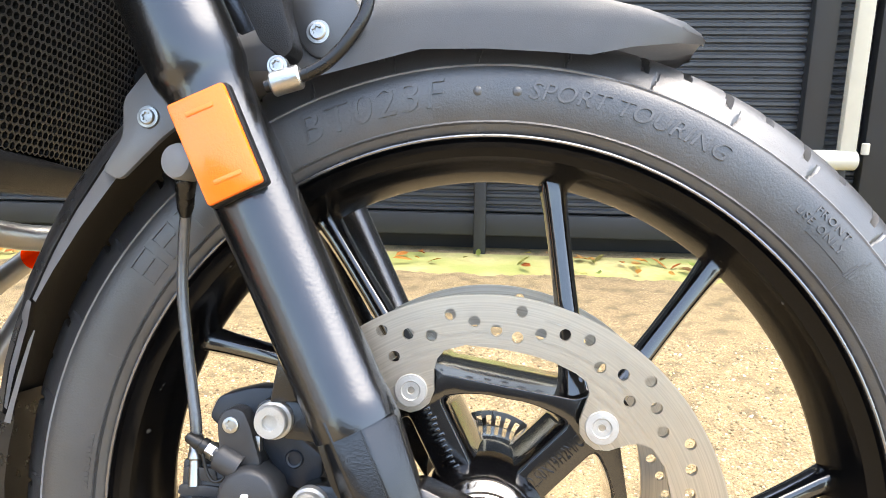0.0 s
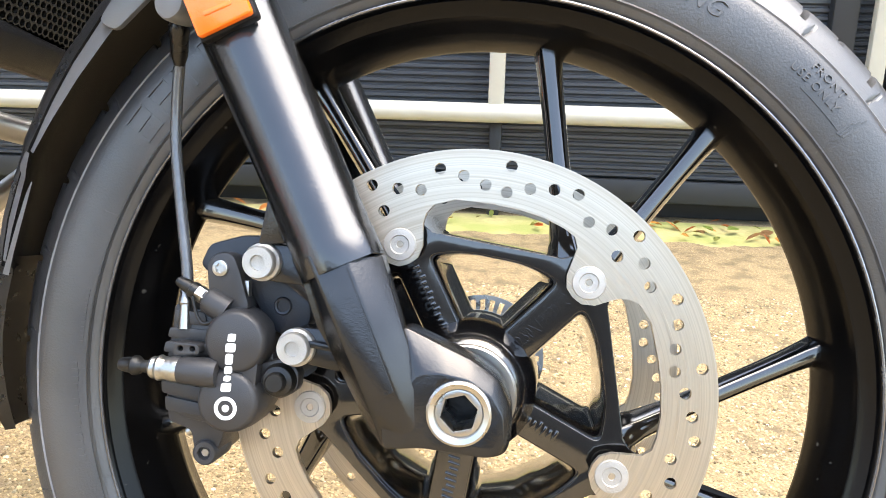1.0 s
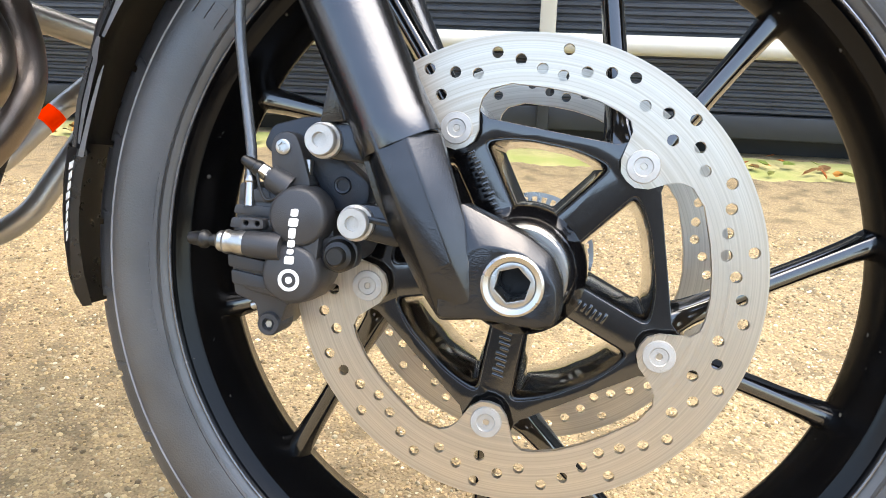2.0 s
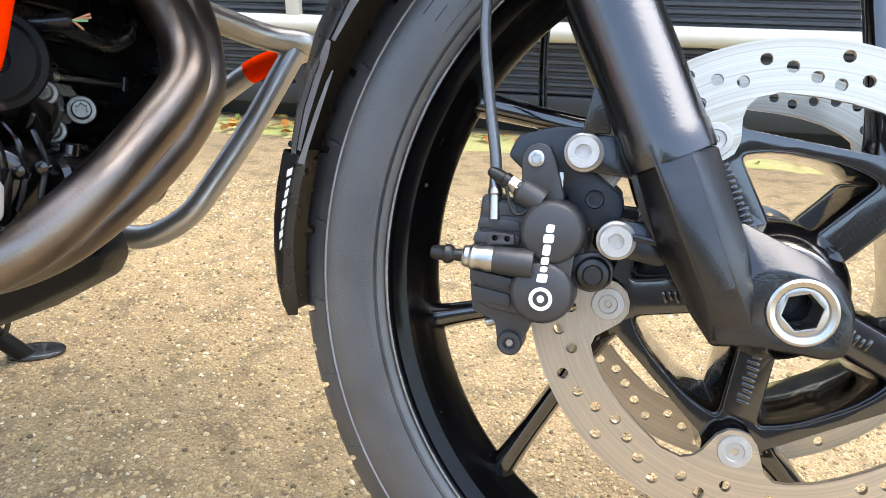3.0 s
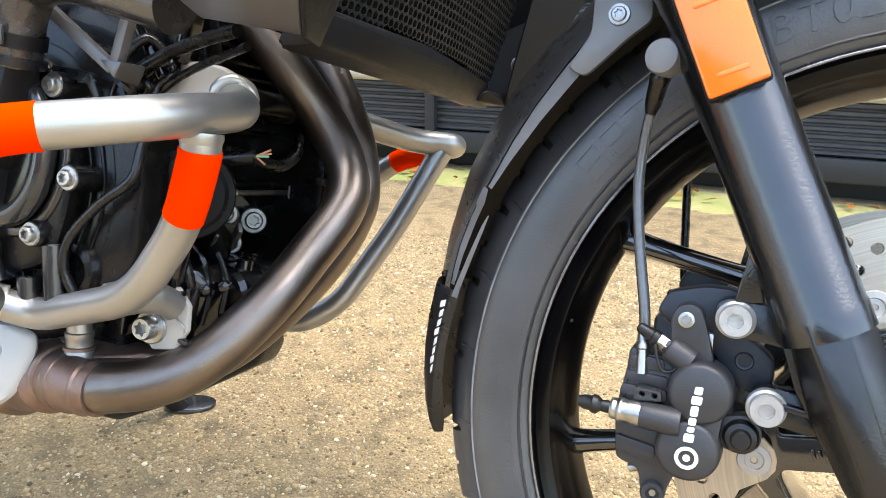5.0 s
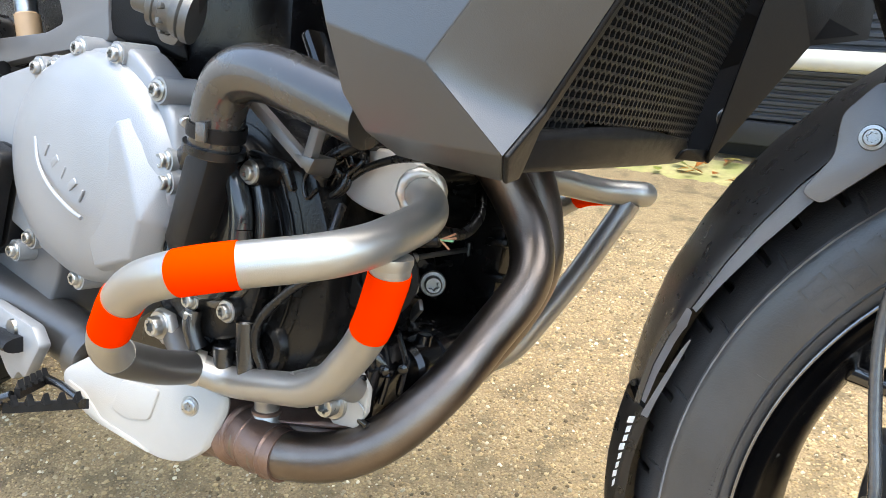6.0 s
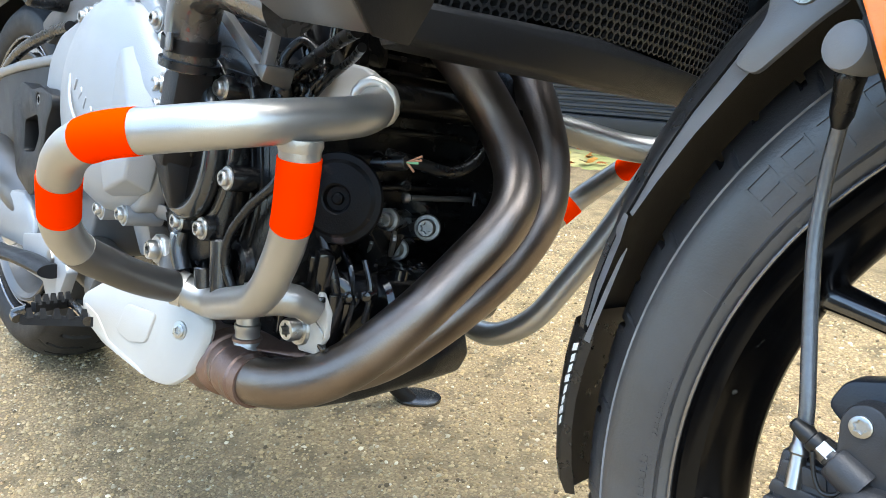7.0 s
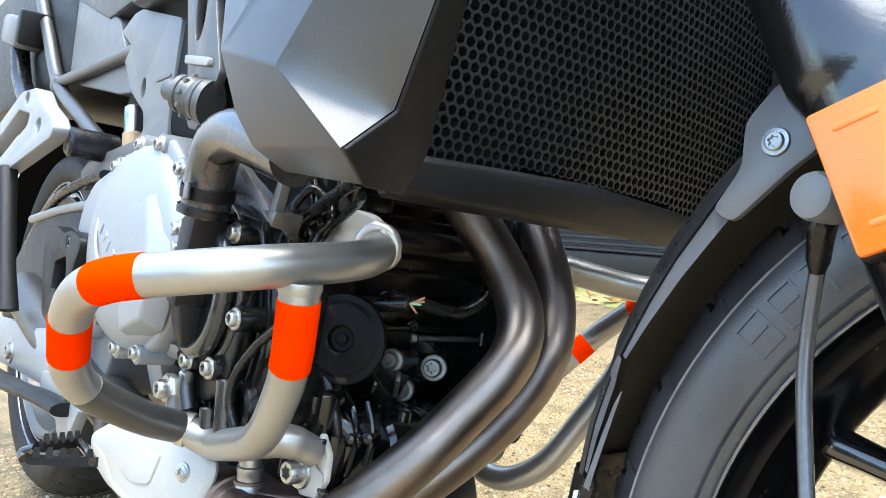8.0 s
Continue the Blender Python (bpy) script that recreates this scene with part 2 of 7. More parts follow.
# ---- ground ----
def ground_material():
    m = bpy.data.materials.new("exposed aggregate paving")
    m.use_nodes = True
    n, l = m.node_tree.nodes, m.node_tree.links
    b = n["Principled BSDF"]
    co = n.new("ShaderNodeTexCoord")

    def tex(kind, scale, **kw):
        t = n.new(kind)
        t.inputs["Scale"].default_value = scale
        for k, v in kw.items():
            t.inputs[k].default_value = v
        l.new(co.outputs["Object"], t.inputs["Vector"])
        return t

    def ramp(src, stops):
        r = n.new("ShaderNodeValToRGB")
        while len(r.color_ramp.elements) < len(stops):
            r.color_ramp.elements.new(0.5)
        for e, (p, c) in zip(r.color_ramp.elements, stops):
            e.position, e.color = p, (*c, 1)
        l.new(src, r.inputs["Fac"])
        return r.outputs["Color"]

    def mix(fac, a, c, kind="MIX"):
        x = n.new("ShaderNodeMix")
        x.data_type, x.blend_type = "RGBA", kind
        if isinstance(fac, float):
            x.inputs[0].default_value = fac
        else:
            l.new(fac, x.inputs[0])
        for i, v in ((6, a), (7, c)):
            if isinstance(v, tuple):
                x.inputs[i].default_value = (*v, 1)
            else:
                l.new(v, x.inputs[i])
        return x.outputs[2]

    pebbles = tex("ShaderNodeTexVoronoi", 165.0, Randomness=1.0)
    small = tex("ShaderNodeTexVoronoi", 420.0, Randomness=1.0)
    broad = tex("ShaderNodeTexNoise", 2.2, Detail=8.0, Roughness=0.6)
    mid = tex("ShaderNodeTexNoise", 18.0, Detail=6.0)
    fine = tex("ShaderNodeTexNoise", 260.0, Detail=5.0)
    stone = ramp(pebbles.outputs["Color"], [(0.0, (0.115, 0.083, 0.042)), (0.22, (0.385, 0.278, 0.141)), (0.42, (0.539, 0.404, 0.219)), (0.58, (0.193, 0.152, 0.089)), (0.72, (0.463, 0.339, 0.175)), (0.88, (0.318, 0.260, 0.159)), (1.0, (0.713, 0.665, 0.482))])
    grit = ramp(small.outputs["Color"], [(0.0, (0.067, 0.048, 0.025)), (0.5, (0.289, 0.209, 0.111)), (1.0, (0.597, 0.460, 0.270))])
    cement = ramp(fine.outputs["Fac"], [(0.3, (0.126, 0.090, 0.048)), (0.7, (0.356, 0.266, 0.148))])
    edge = ramp(pebbles.outputs["Distance"], [(0.0, (1, 1, 1)), (0.27, (1, 1, 1)), (0.44, (0, 0, 0))])
    chosen = ramp(mid.outputs["Fac"], [(0.22, (0, 0, 0)), (0.42, (1, 1, 1))])
    both = mix(1.0, edge, chosen, "MULTIPLY")
    col = mix(both, mix(0.55, cement, grit), stone)
    col = mix(ramp(broad.outputs["Fac"], [(0.42, (0, 0, 0)), (0.68, (0.32, 0.32, 0.32))]), col, (0.420, 0.330, 0.165))
    col = mix(ramp(mid.outputs["Fac"], [(0.32, (0.7, 0.7, 0.7)), (0.52, (0, 0, 0))]), col, (0.105, 0.082, 0.045))
    col = mix(1.0, col, (0.88, 0.88, 0.89), "MULTIPLY")
    l.new(col, b.inputs["Base Color"])
    l.new(ramp(fine.outputs["Fac"], [(0.3, (0.55, 0.55, 0.55)), (0.7, (0.85, 0.85, 0.85))]), b.inputs["Roughness"])
    b.inputs["Specular IOR Level"].default_value = 0.35
    bp = n.new("ShaderNodeBump")
    bp.inputs["Strength"].default_value, bp.inputs["Distance"].default_value = 0.75, 0.004
    l.new(mix(0.3, both, fine.outputs["Fac"]), bp.inputs["Height"])
    l.new(bp.outputs["Normal"], b.inputs["Normal"])
    return m


GROUND = ground_material()
bm = bmesh.new()
bmesh.ops.create_grid(bm, x_segments=60, y_segments=60, size=40)
ground = part("ground", bm, GROUND, None)
tagged(ground, "sandy exposed aggregate concrete paving with loose grit", "ground", kind="structure")

# ---- the clad wall behind, with its cream frame ----
WALL_Y = 2.10


def ribbed(x0, x1, z0, z1, y, pitch=0.024, depth=0.009):
    bm = bmesh.new()
    rows = []
    z = z0
    while z < z1:
        for dz, dy in ((0.0, 0.0), (0.25, -1.0), (0.62, -1.0), (0.80, 0.0)):
            rows.append((z + dz * pitch, y + dy * depth))
        z += pitch
    a = [bm.verts.new((x0, yy, zz)) for zz, yy in rows]
    c = [bm.verts.new((x1, yy, zz)) for zz, yy in rows]
    for i in range(len(rows) - 1):
        bm.faces.new((a[i], a[i + 1], c[i + 1], c[i]))
    top = [bm.verts.new((x, y + 0.06, rows[-1][0])) for x in (x0, x1)]
    low = [bm.verts.new((x, y + 0.06, rows[0][0])) for x in (x0, x1)]
    bm.faces.new((a[-1], top[0], top[1], c[-1]))
    bm.faces.new((top[0], low[0], low[1], top[1]))
    bm.faces.new((low[0], a[0], c[0], low[1]))
    return bm


wall = part("wall_north", block((0, WALL_Y + 0.11, 1.5), (14, 0.10, 3.0), edge=0.004), DARK, None)
tagged(wall, "dark blue-grey wall carrying ribbed cladding", "wall", kind="structure")
part("cladding", ribbed(-7, 7, 0.14, 2.6, WALL_Y), SHUTTER, wall, "horizontally ribbed dark cladding", smooth=False)
part("base_rail", block((0, WALL_Y + 0.005, 0.10), (14, 0.06, 0.075), edge=0.006), DARK, wall)


def cream_frame():
    f = tagged(new("barrier_frame"), "cream painted tubular frame in front of the cladding", "frame")
    y = WALL_Y - 0.075
    part("rail", rod((-6, y, 0.345), (1.07, y, 0.345), 0.031, segments=24), CREAM, f)
    for i in range(-4, 2):
        x = -0.09 + 1.13 * i
        part("post", block((x, y + 0.006, 1.36), (0.05, 0.035, 2.0), edge=0.006), CREAM, f)
        part("foot", block((x, y + 0.045, 0.165), (0.04, 0.03, 0.33), edge=0.005), DARK, f)
    part("latch", rod((1.085, y - 0.02, 0.40), (1.085, y - 0.02, 0.365), 0.012, segments=16), CREAM, f)
    return f


cream_frame()
part("door_panel", block((2.60, WALL_Y - 0.030, 1.30), (3.0, 0.05, 2.5), edge=0.006), DARK, wall, "plain dark steel door panel")
part("door_channel", block((0.945, WALL_Y - 0.022, 1.32), (0.075, 0.05, 2.4), edge=0.006), DARK, wall)

# plain unseen walls behind and beside the camera, added to shape light and reflections
BLOCKER_DARK = mat("dark grey of unseen blocking walls", (0.10, 0.103, 0.107), 0.8, 0, 0.2, 3, 0.3, 60, second=(0.07, 0.072, 0.075), second_scale=1.2)
# pale so that the added west wall throws light back on the tyre
REFLECTOR_PALE = mat("pale grey of unseen reflector wall", (0.56, 0.57, 0.59), 0.8, 0, 0.08, 3, 0.3, 60, second=(0.48, 0.49, 0.50), second_scale=1.2)
for name, c, size, m, words in (("unseen_wall_south", (-0.5, -9.0, 1.4), (9.0, 0.3, 2.8), BLOCKER_DARK, "plain dark grey wall out of view, added to dim reflections"), ("unseen_wall_west", (-10.0, -4.0, 2.2), (0.3, 12.0, 4.4), REFLECTOR_PALE, "plain pale grey wall out of view, added as a light reflector"), ("unseen_wall_east", (16.0, -3.4, 0.8), (0.3, 11.2, 1.6), BLOCKER_DARK, "plain dark grey wall out of view, added to dim reflections")):
    tagged(part(name, block(c, size, edge=0.02), m, None), words, "wall", kind="structure")



# ---- grit, moss and leaves ----
def island_material(name, stops, rough=0.7):
    m = bpy.data.materials.new(name)
    m.use_nodes = True
    n, l = m.node_tree.nodes, m.node_tree.links
    g, r = n.new("ShaderNodeNewGeometry"), n.new("ShaderNodeValToRGB")
    while len(r.color_ramp.elements) < len(stops):
        r.color_ramp.elements.new(0.5)
    for e, (p, c) in zip(r.color_ramp.elements, stops):
        e.position, e.color = p, (*c, 1)
    l.new(g.outputs["Random Per Island"], r.inputs["Fac"])
    l.new(r.outputs["Color"], n["Principled BSDF"].inputs["Base Color"])
    n["Principled BSDF"].inputs["Roughness"].default_value = rough
    return m


def scatter(name, count, area, size, material, flat=0.6, seed=3, thin=1.0):
    """Many small stones, sunk halfway, in one mesh."""
    rng = np.random.RandomState(seed)
    t = (1 + 5 ** 0.5) / 2
    ico = np.array([(-1, t, 0), (1, t, 0), (-1, -t, 0), (1, -t, 0), (0, -1, t), (0, 1, t), (0, -1, -t), (0, 1, -t), (t, 0, -1), (t, 0, 1), (-t, 0, -1), (-t, 0, 1)]) / 1.9
    tri = np.array([0, 11, 5, 0, 5, 1, 0, 1, 7, 0, 7, 10, 0, 10, 11, 1, 5, 9, 5, 11, 4, 11, 10, 2, 10, 7, 6, 7, 1, 8, 3, 9, 4, 3, 4, 2, 3, 2, 6, 3, 6, 8, 3, 8, 9, 4, 9, 5, 2, 4, 11, 6, 2, 10, 8, 6, 7, 9, 8, 1]).reshape(-1, 3)
    vs, fs = [], []
    x0, x1, y0, y1 = area
    for i in range(count):
        x, y = rng.uniform(x0, x1), y0 + (y1 - y0) * rng.uniform() ** thin
        r = size[0] + (size[1] - size[0]) * rng.uniform() ** 3
        turn = rng.uniform(0, 6.28)
        c, s_ = math.cos(turn), math.sin(turn)
        p = ico * (1 + rng.uniform(-0.22, 0.22, ico.shape)) * (r, r * rng.uniform(0.6, 1), r * flat)
        p = np.stack([p[:, 0] * c - p[:, 1] * s_ + x, p[:, 0] * s_ + p[:, 1] * c + y, p[:, 2] + r * flat * 0.15], 1)
        fs.append(tri + 12 * i)
        vs.append(p)
    me = bpy.data.meshes.new(name)
    me.from_pydata(np.concatenate(vs).tolist(), [], np.concatenate(fs).tolist())
    me.materials.append(material)
    return new(name, me)


PEBBLE = island_material("mixed aggregate stones", [(0.0, (0.091, 0.067, 0.034)), (0.22, (0.289, 0.207, 0.101)), (0.45, (0.482, 0.356, 0.183)), (0.62, (0.144, 0.114, 0.065)), (0.80, (0.520, 0.400, 0.222)), (0.93, (0.289, 0.250, 0.163)), (1.0, (0.752, 0.693, 0.520))])
tagged(scatter("gravel", 95000, (-1.9, 0.95, -0.30, 1.30), (0.0015, 0.0046), PEBBLE), "fine tan stones set in the paving", "gravel", kind="stuff")
MOSS = mat("thin yellow green moss", (0.40, 0.35, 0.15), 0.9, 0, 0.35, 60, 1.0, 120, second=(0.27, 0.29, 0.085), second_scale=5, second_low=0.40, second_high=0.62)
bm = bmesh.new()
cols = [[bm.verts.new((x, y, -0.002 + 0.005 * min(1, 4 * k) + 0.010 * max(0.0, noise.noise((x * 6, y * 9, 3))) * k)) for k, y in ((0, 1.78 + 0.07 * noise.noise((x * 2.5, 7, 1)) + 0.06 * noise.noise((x * 11, 3, 1)) + 0.03 * noise.noise((x * 37, 5, 1))), (0.5, 1.88), (1, 1.92), (1, 1.97), (0.6, 2.06))] for x in [i * 0.012 - 4.5 for i in range(600)]]
for a, c in zip(cols, cols[1:]):
    for j in range(4):
        bm.faces.new((a[j], c[j], c[j + 1], a[j + 1]))
tagged(part("moss", bm, MOSS, None), "yellow-green moss along the foot of the wall", "moss", kind="stuff")
LEAF = island_material("fallen leaves", [(0.0, (0.45, 0.12, 0.03)), (0.35, (0.60, 0.30, 0.05)), (0.6, (0.25, 0.13, 0.05)), (0.8, (0.22, 0.30, 0.06)), (1.0, (0.55, 0.42, 0.12))], 0.6)
rng = random.Random(5)
bm = bmesh.new()
for i in range(260):
    x, y = rng.uniform(-3.5, 2.5), rng.uniform(1.80, 2.05)
    L, w, a = rng.uniform(0.012, 0.035), rng.uniform(0.006, 0.016), rng.uniform(0, 6.28)
    pts = [(-L, 0, 0), (-L * 0.3, w, 0.004), (L * 0.5, w * 0.8, 0.005), (L, 0, 0.002), (L * 0.5, -w * 0.8, 0.006), (-L * 0.3, -w, 0.003)]
    m4 = pose(x, y, 0.012 + rng.uniform(0, 0.01), rng.uniform(-25, 25), rng.uniform(-25, 25), math.degrees(a))
    bm.faces.new([bm.verts.new(m4 @ Vector(p)) for p in pts])
bmesh.ops.solidify(bm, geom=bm.faces[:], thickness=0.0006)
tagged(part("leaf_litter", bm, LEAF, None, smooth=False), "scattered dry orange and green leaves", "leaves", kind="stuff")


# ---- the motorcycle, leaning on its side stand ----
bike = thing("motorcycle", "black adventure motorcycle with silver crash bars leaning on its side stand", "motorcycle", BIKE)
AXLE = 0.32


def polar(r, degrees, y=0.0):
    a = radians(degrees)
    return Vector((r * math.cos(a), y, AXLE + r * math.sin(a)))


def p2(r, degrees):
    v = polar(r, degrees)
    return v.x, v.z


NODE = 44.2
SIDEWALL = [(0.2535, 0.046), (0.256, 0.0492), (0.262, 0.0518), (0.268, 0.0536), (0.275, 0.0549), (0.282, 0.0554), (0.289, 0.0550), (0.2945, 0.0538), (0.2980, 0.0524), (0.2995, 0.0514)]
TREAD = [(0.3006, 0.0502), (0.3040, 0.0484), (0.3075, 0.0462), (0.3110, 0.0438), (0.3142, 0.0411), (0.3172, 0.0381), (0.3199, 0.0348), (0.3222, 0.0312), (0.3241, 0.0274), (0.3257, 0.0234), (0.3270, 0.0192), (0.3280, 0.0147), (0.3287, 0.0100), (0.3291, 0.0050), (0.3292, 0.0)]


def wall_y(r):
    for (r0, y0), (r1, y1) in zip(SIDEWALL, SIDEWALL[1:]):
        if r0 <= r <= r1:
            return y0 + (y1 - y0) * (r - r0) / (r1 - r0)
    return 0.05


def tyre_mesh(centre, radius_add=0.0, width=1.0, turns=1900, pitches=68, groove=0.0055):
    """A tyre with slanted grooves and small slits pressed into the tread; centre: x, z."""
    half = SIDEWALL + TREAD
    prof = [(r + radius_add, -y * width) for r, y in half] + [(r + radius_add, y * width) for r, y in half[-2::-1]]
    n = len(prof)
    out = []
    for k in range(turns):
        a = 2 * math.pi * k / turns
        turn = a * pitches / (2 * math.pi)
        for j, (r, y) in enumerate(prof):
            depth = 0.0
            yy = abs(y) / width
            if yy < 0.0500:
                w = turn + (0.5 if y > 0 else 0)
                u, odd = w % 1, int(w) % 2
                s = (yy - 0.006) / 0.036
                mid = 0.66 - 0.34 * s + 0.10 * s * s
                if 0 < s < (1.0 if odd else 0.86) and abs(u - mid) < 0.075:
                    depth = groove
                elif odd and 0.0430 < yy < 0.0490 and abs(u - 0.10 - (yy - 0.0430) * 14) < 0.03:
                    depth = groove * 0.5
            out.append(((r - depth) * math.cos(a) + centre[0], y, (r - depth) * math.sin(a) + centre[1]))
    faces = [(k * n + j, k * n + j + 1, (k + 1) % turns * n + j + 1, (k + 1) % turns * n + j) for k in range(turns) for j in range(n - 1)]
    faces += [(k * n + n - 1, k * n, (k + 1) % turns * n, (k + 1) % turns * n + n - 1) for k in range(turns)]
    me = bpy.data.meshes.new("tyre")
    me.from_pydata(out, [], faces)
    me.polygons.foreach_set("use_smooth", [True] * len(faces))
    me.update()
    me.set_sharp_from_angle(angle=radians(32))
    me.materials.append(RUBBER)
    return me


# rim and spokes
def rim_profile():
    half = [(0.2515, 0.0480), (0.2535, 0.0505), (0.2550, 0.0500), (0.2552, 0.0475), (0.2500, 0.0455)]
    inner = [(0.2495, 0.0495), (0.2470, 0.0472), (0.2430, 0.0440), (0.2412, 0.0432), (0.2402, 0.0400), (0.2385, 0.0352), (0.2352, 0.0290), (0.2322, 0.0200), (0.2295, 0.0090), (0.2284, 0.0030), (0.2280, 0.0)]
    away = [(0.2288, 0.0020), (0.2335, 0.0100), (0.2400, 0.0210), (0.2440, 0.0300), (0.2470, 0.0400), (0.2495, 0.0495)]
    near = [(r, -y) for r, y in inner]
    far = away
    lip_near = [(0.2475, -0.0100), (0.2482, -0.0400)] + [(r, -y) for r, y in half[::-1]]
    lip_far = [(r, y) for r, y in half] + [(0.2482, 0.0400), (0.2475, 0.0100)]
    return near + far + lip_far + lip_near


front_wheel = part("front_wheel", lathe(rim_profile(), (0, 0, AXLE), (0, 1, 0), 160), RIM, bike, "gloss black cast rim")
# added ring: the lip's highlight as a bright colour
part("rim_edge", lathe([(0.2536 + 0.0012 * math.cos(a), -0.0503 + 0.0011 * math.sin(a)) for a in (2 * math.pi * k / 8 for k in range(8))], (0, 0, AXLE), (0, 1, 0), 160), RIM_HIGHLIGHT, front_wheel, "thin bright ring painted as the rim's highlight")
tyre_ob = new("tyre", tyre_mesh((0, AXLE)))
tyre_ob.parent = front_wheel
tyre_ob["label"] = "grooved black rubber tyre with raised lettering"


def arm_window(k):
    """A fan-shaped window between two arms, its corners rounded."""
    a0, a1 = radians(NODE + 72 * k), radians(NODE + 72 * k + 72)
    w, r_in, r_out = 0.0108, 0.0365, 0.0900
    lo, hi = math.asin(w / r_in), math.asin(w / r_out)
    outer = [a0 + hi + (a1 - a0 - 2 * hi) * j / 6 for j in range(7)]
    pts = [(r_out - 0.0042 * (1 - abs(j - 3) / 3), a) for j, a in enumerate(outer)] + [(r_in, a1 - lo), (r_in, (a0 + a1) / 2), (r_in, a0 + lo)]
    return rounded([(r * math.cos(a), AXLE + r * math.sin(a)) for r, a in pts], 0.0105, 5)


star_out = []
for k in range(5):
    for d, r in ((-9.2, 0.1085), (-8.4, 0.1165), (-5.5, 0.1225), (0, 0.1240), (5.5, 0.1225), (8.4, 0.1165), (9.2, 0.1085), (11.5, 0.1030), (16, 0.0998), (26, 0.0952), (36, 0.0936), (46, 0.0952), (56, 0.0998), (60.5, 0.1030)):
        star_out.append(p2(r, NODE + 72 * k + d))
star = plate(star_out, -0.050, 0.050, [arm_window(k) for k in range(5)], edge=0.0042, segments=4)
part("hub_star", star, GLOSS_BLACK, front_wheel, "gloss black cast hub with five lettered arms")


def window_liner(k):
    """The drafted wall of a cast window: it narrows to the middle of the hub's depth."""
    loop = arm_window(k)
    cx, cz = sum(p[0] for p in loop) / len(loop), sum(p[1] for p in loop) / len(loop)
    bm = bmesh.new()
    rings = []
    for y, f in ((-0.0440, 1.03), (-0.0462, 1.0), (-0.0462, 0.965), (-0.0440, 0.935), (-0.0330, 0.88), (-0.0140, 0.80), (-0.0030, 0.765), (0.0030, 0.765), (0.0140, 0.80), (0.0330, 0.88), (0.0462, 0.965), (0.0440, 1.03)):
        rings.append([bm.verts.new((cx + (x - cx) * f, y, cz + (z - cz) * f)) for x, z in loop])
    for a, b in zip(rings, rings[1:] + rings[:1]):
        for i in range(len(loop)):
            j = (i + 1) % len(loop)
            bm.faces.new((a[i], a[j], b[j], b[i]))
    bmesh.ops.recalc_face_normals(bm, faces=bm.faces[:])
    return bm


for k in range(5):
    part("window_liner", window_liner(k), GLOSS_BLACK, front_wheel)
part("hub", lathe([(0.016, -0.070), (0.030, -0.070), (0.036, -0.064), (0.043, -0.052), (0.045, 0.0), (0.043, 0.052), (0.034, 0.070), (0.016, 0.070)], (0, 0, AXLE), (0, 1, 0), 48), GLOSS_BLACK, front_wheel)
part("bearing_ring", lathe([(0.0240, -0.0765), (0.0300, -0.0765), (0.0312, -0.0750), (0.0312, -0.0705), (0.0240, -0.0705)], (0, 0, AXLE), (0, 1, 0), 48), STEEL, front_wheel)


def spoke(a0, r0, a1, r1, y1=-0.001):
    p, q = polar(r0, a0, -0.020), polar(r1, a1, y1)
    line = [p.lerp(q, t) for t in (0, 0.12, 0.3, 0.5, 0.7, 0.85, 0.93, 1.0)]
    radii = [0.0150, 0.0112, 0.0090, 0.0084, 0.0085, 0.0092, 0.0100, 0.0112]
    bm = sweep(line, radii, 6, wide=1.45, flat_dir=(q - p).cross(Vector((0, 1, 0))))
    return round_edges(bm, 0.0022, 25, 2)


for k in range(5):
    part("spoke", spoke(NODE + 72 * k - 1, 0.104, NODE + 72 * k + 3.6, 0.2335), GLOSS_BLACK, front_wheel)
    part("spoke", spoke(NODE + 72 * k + 8, 0.101, NODE + 72 * k + 34.6, 0.2335), GLOSS_BLACK, front_wheel)

# brake discs
HOLES = [(8.4, 0.1275), (8.4, 0.1440), (14.4, 0.1302), (20.4, 0.1357), (26.4, 0.1412), (32.4, 0.1304), (38.4, 0.1354), (44.4, 0.1257), (44.4, 0.1437),
         (50.4, 0.1352), (56.4, 0.1301), (62.4, 0.1412), (68.4, 0.1376), (74.4, 0.1330)]


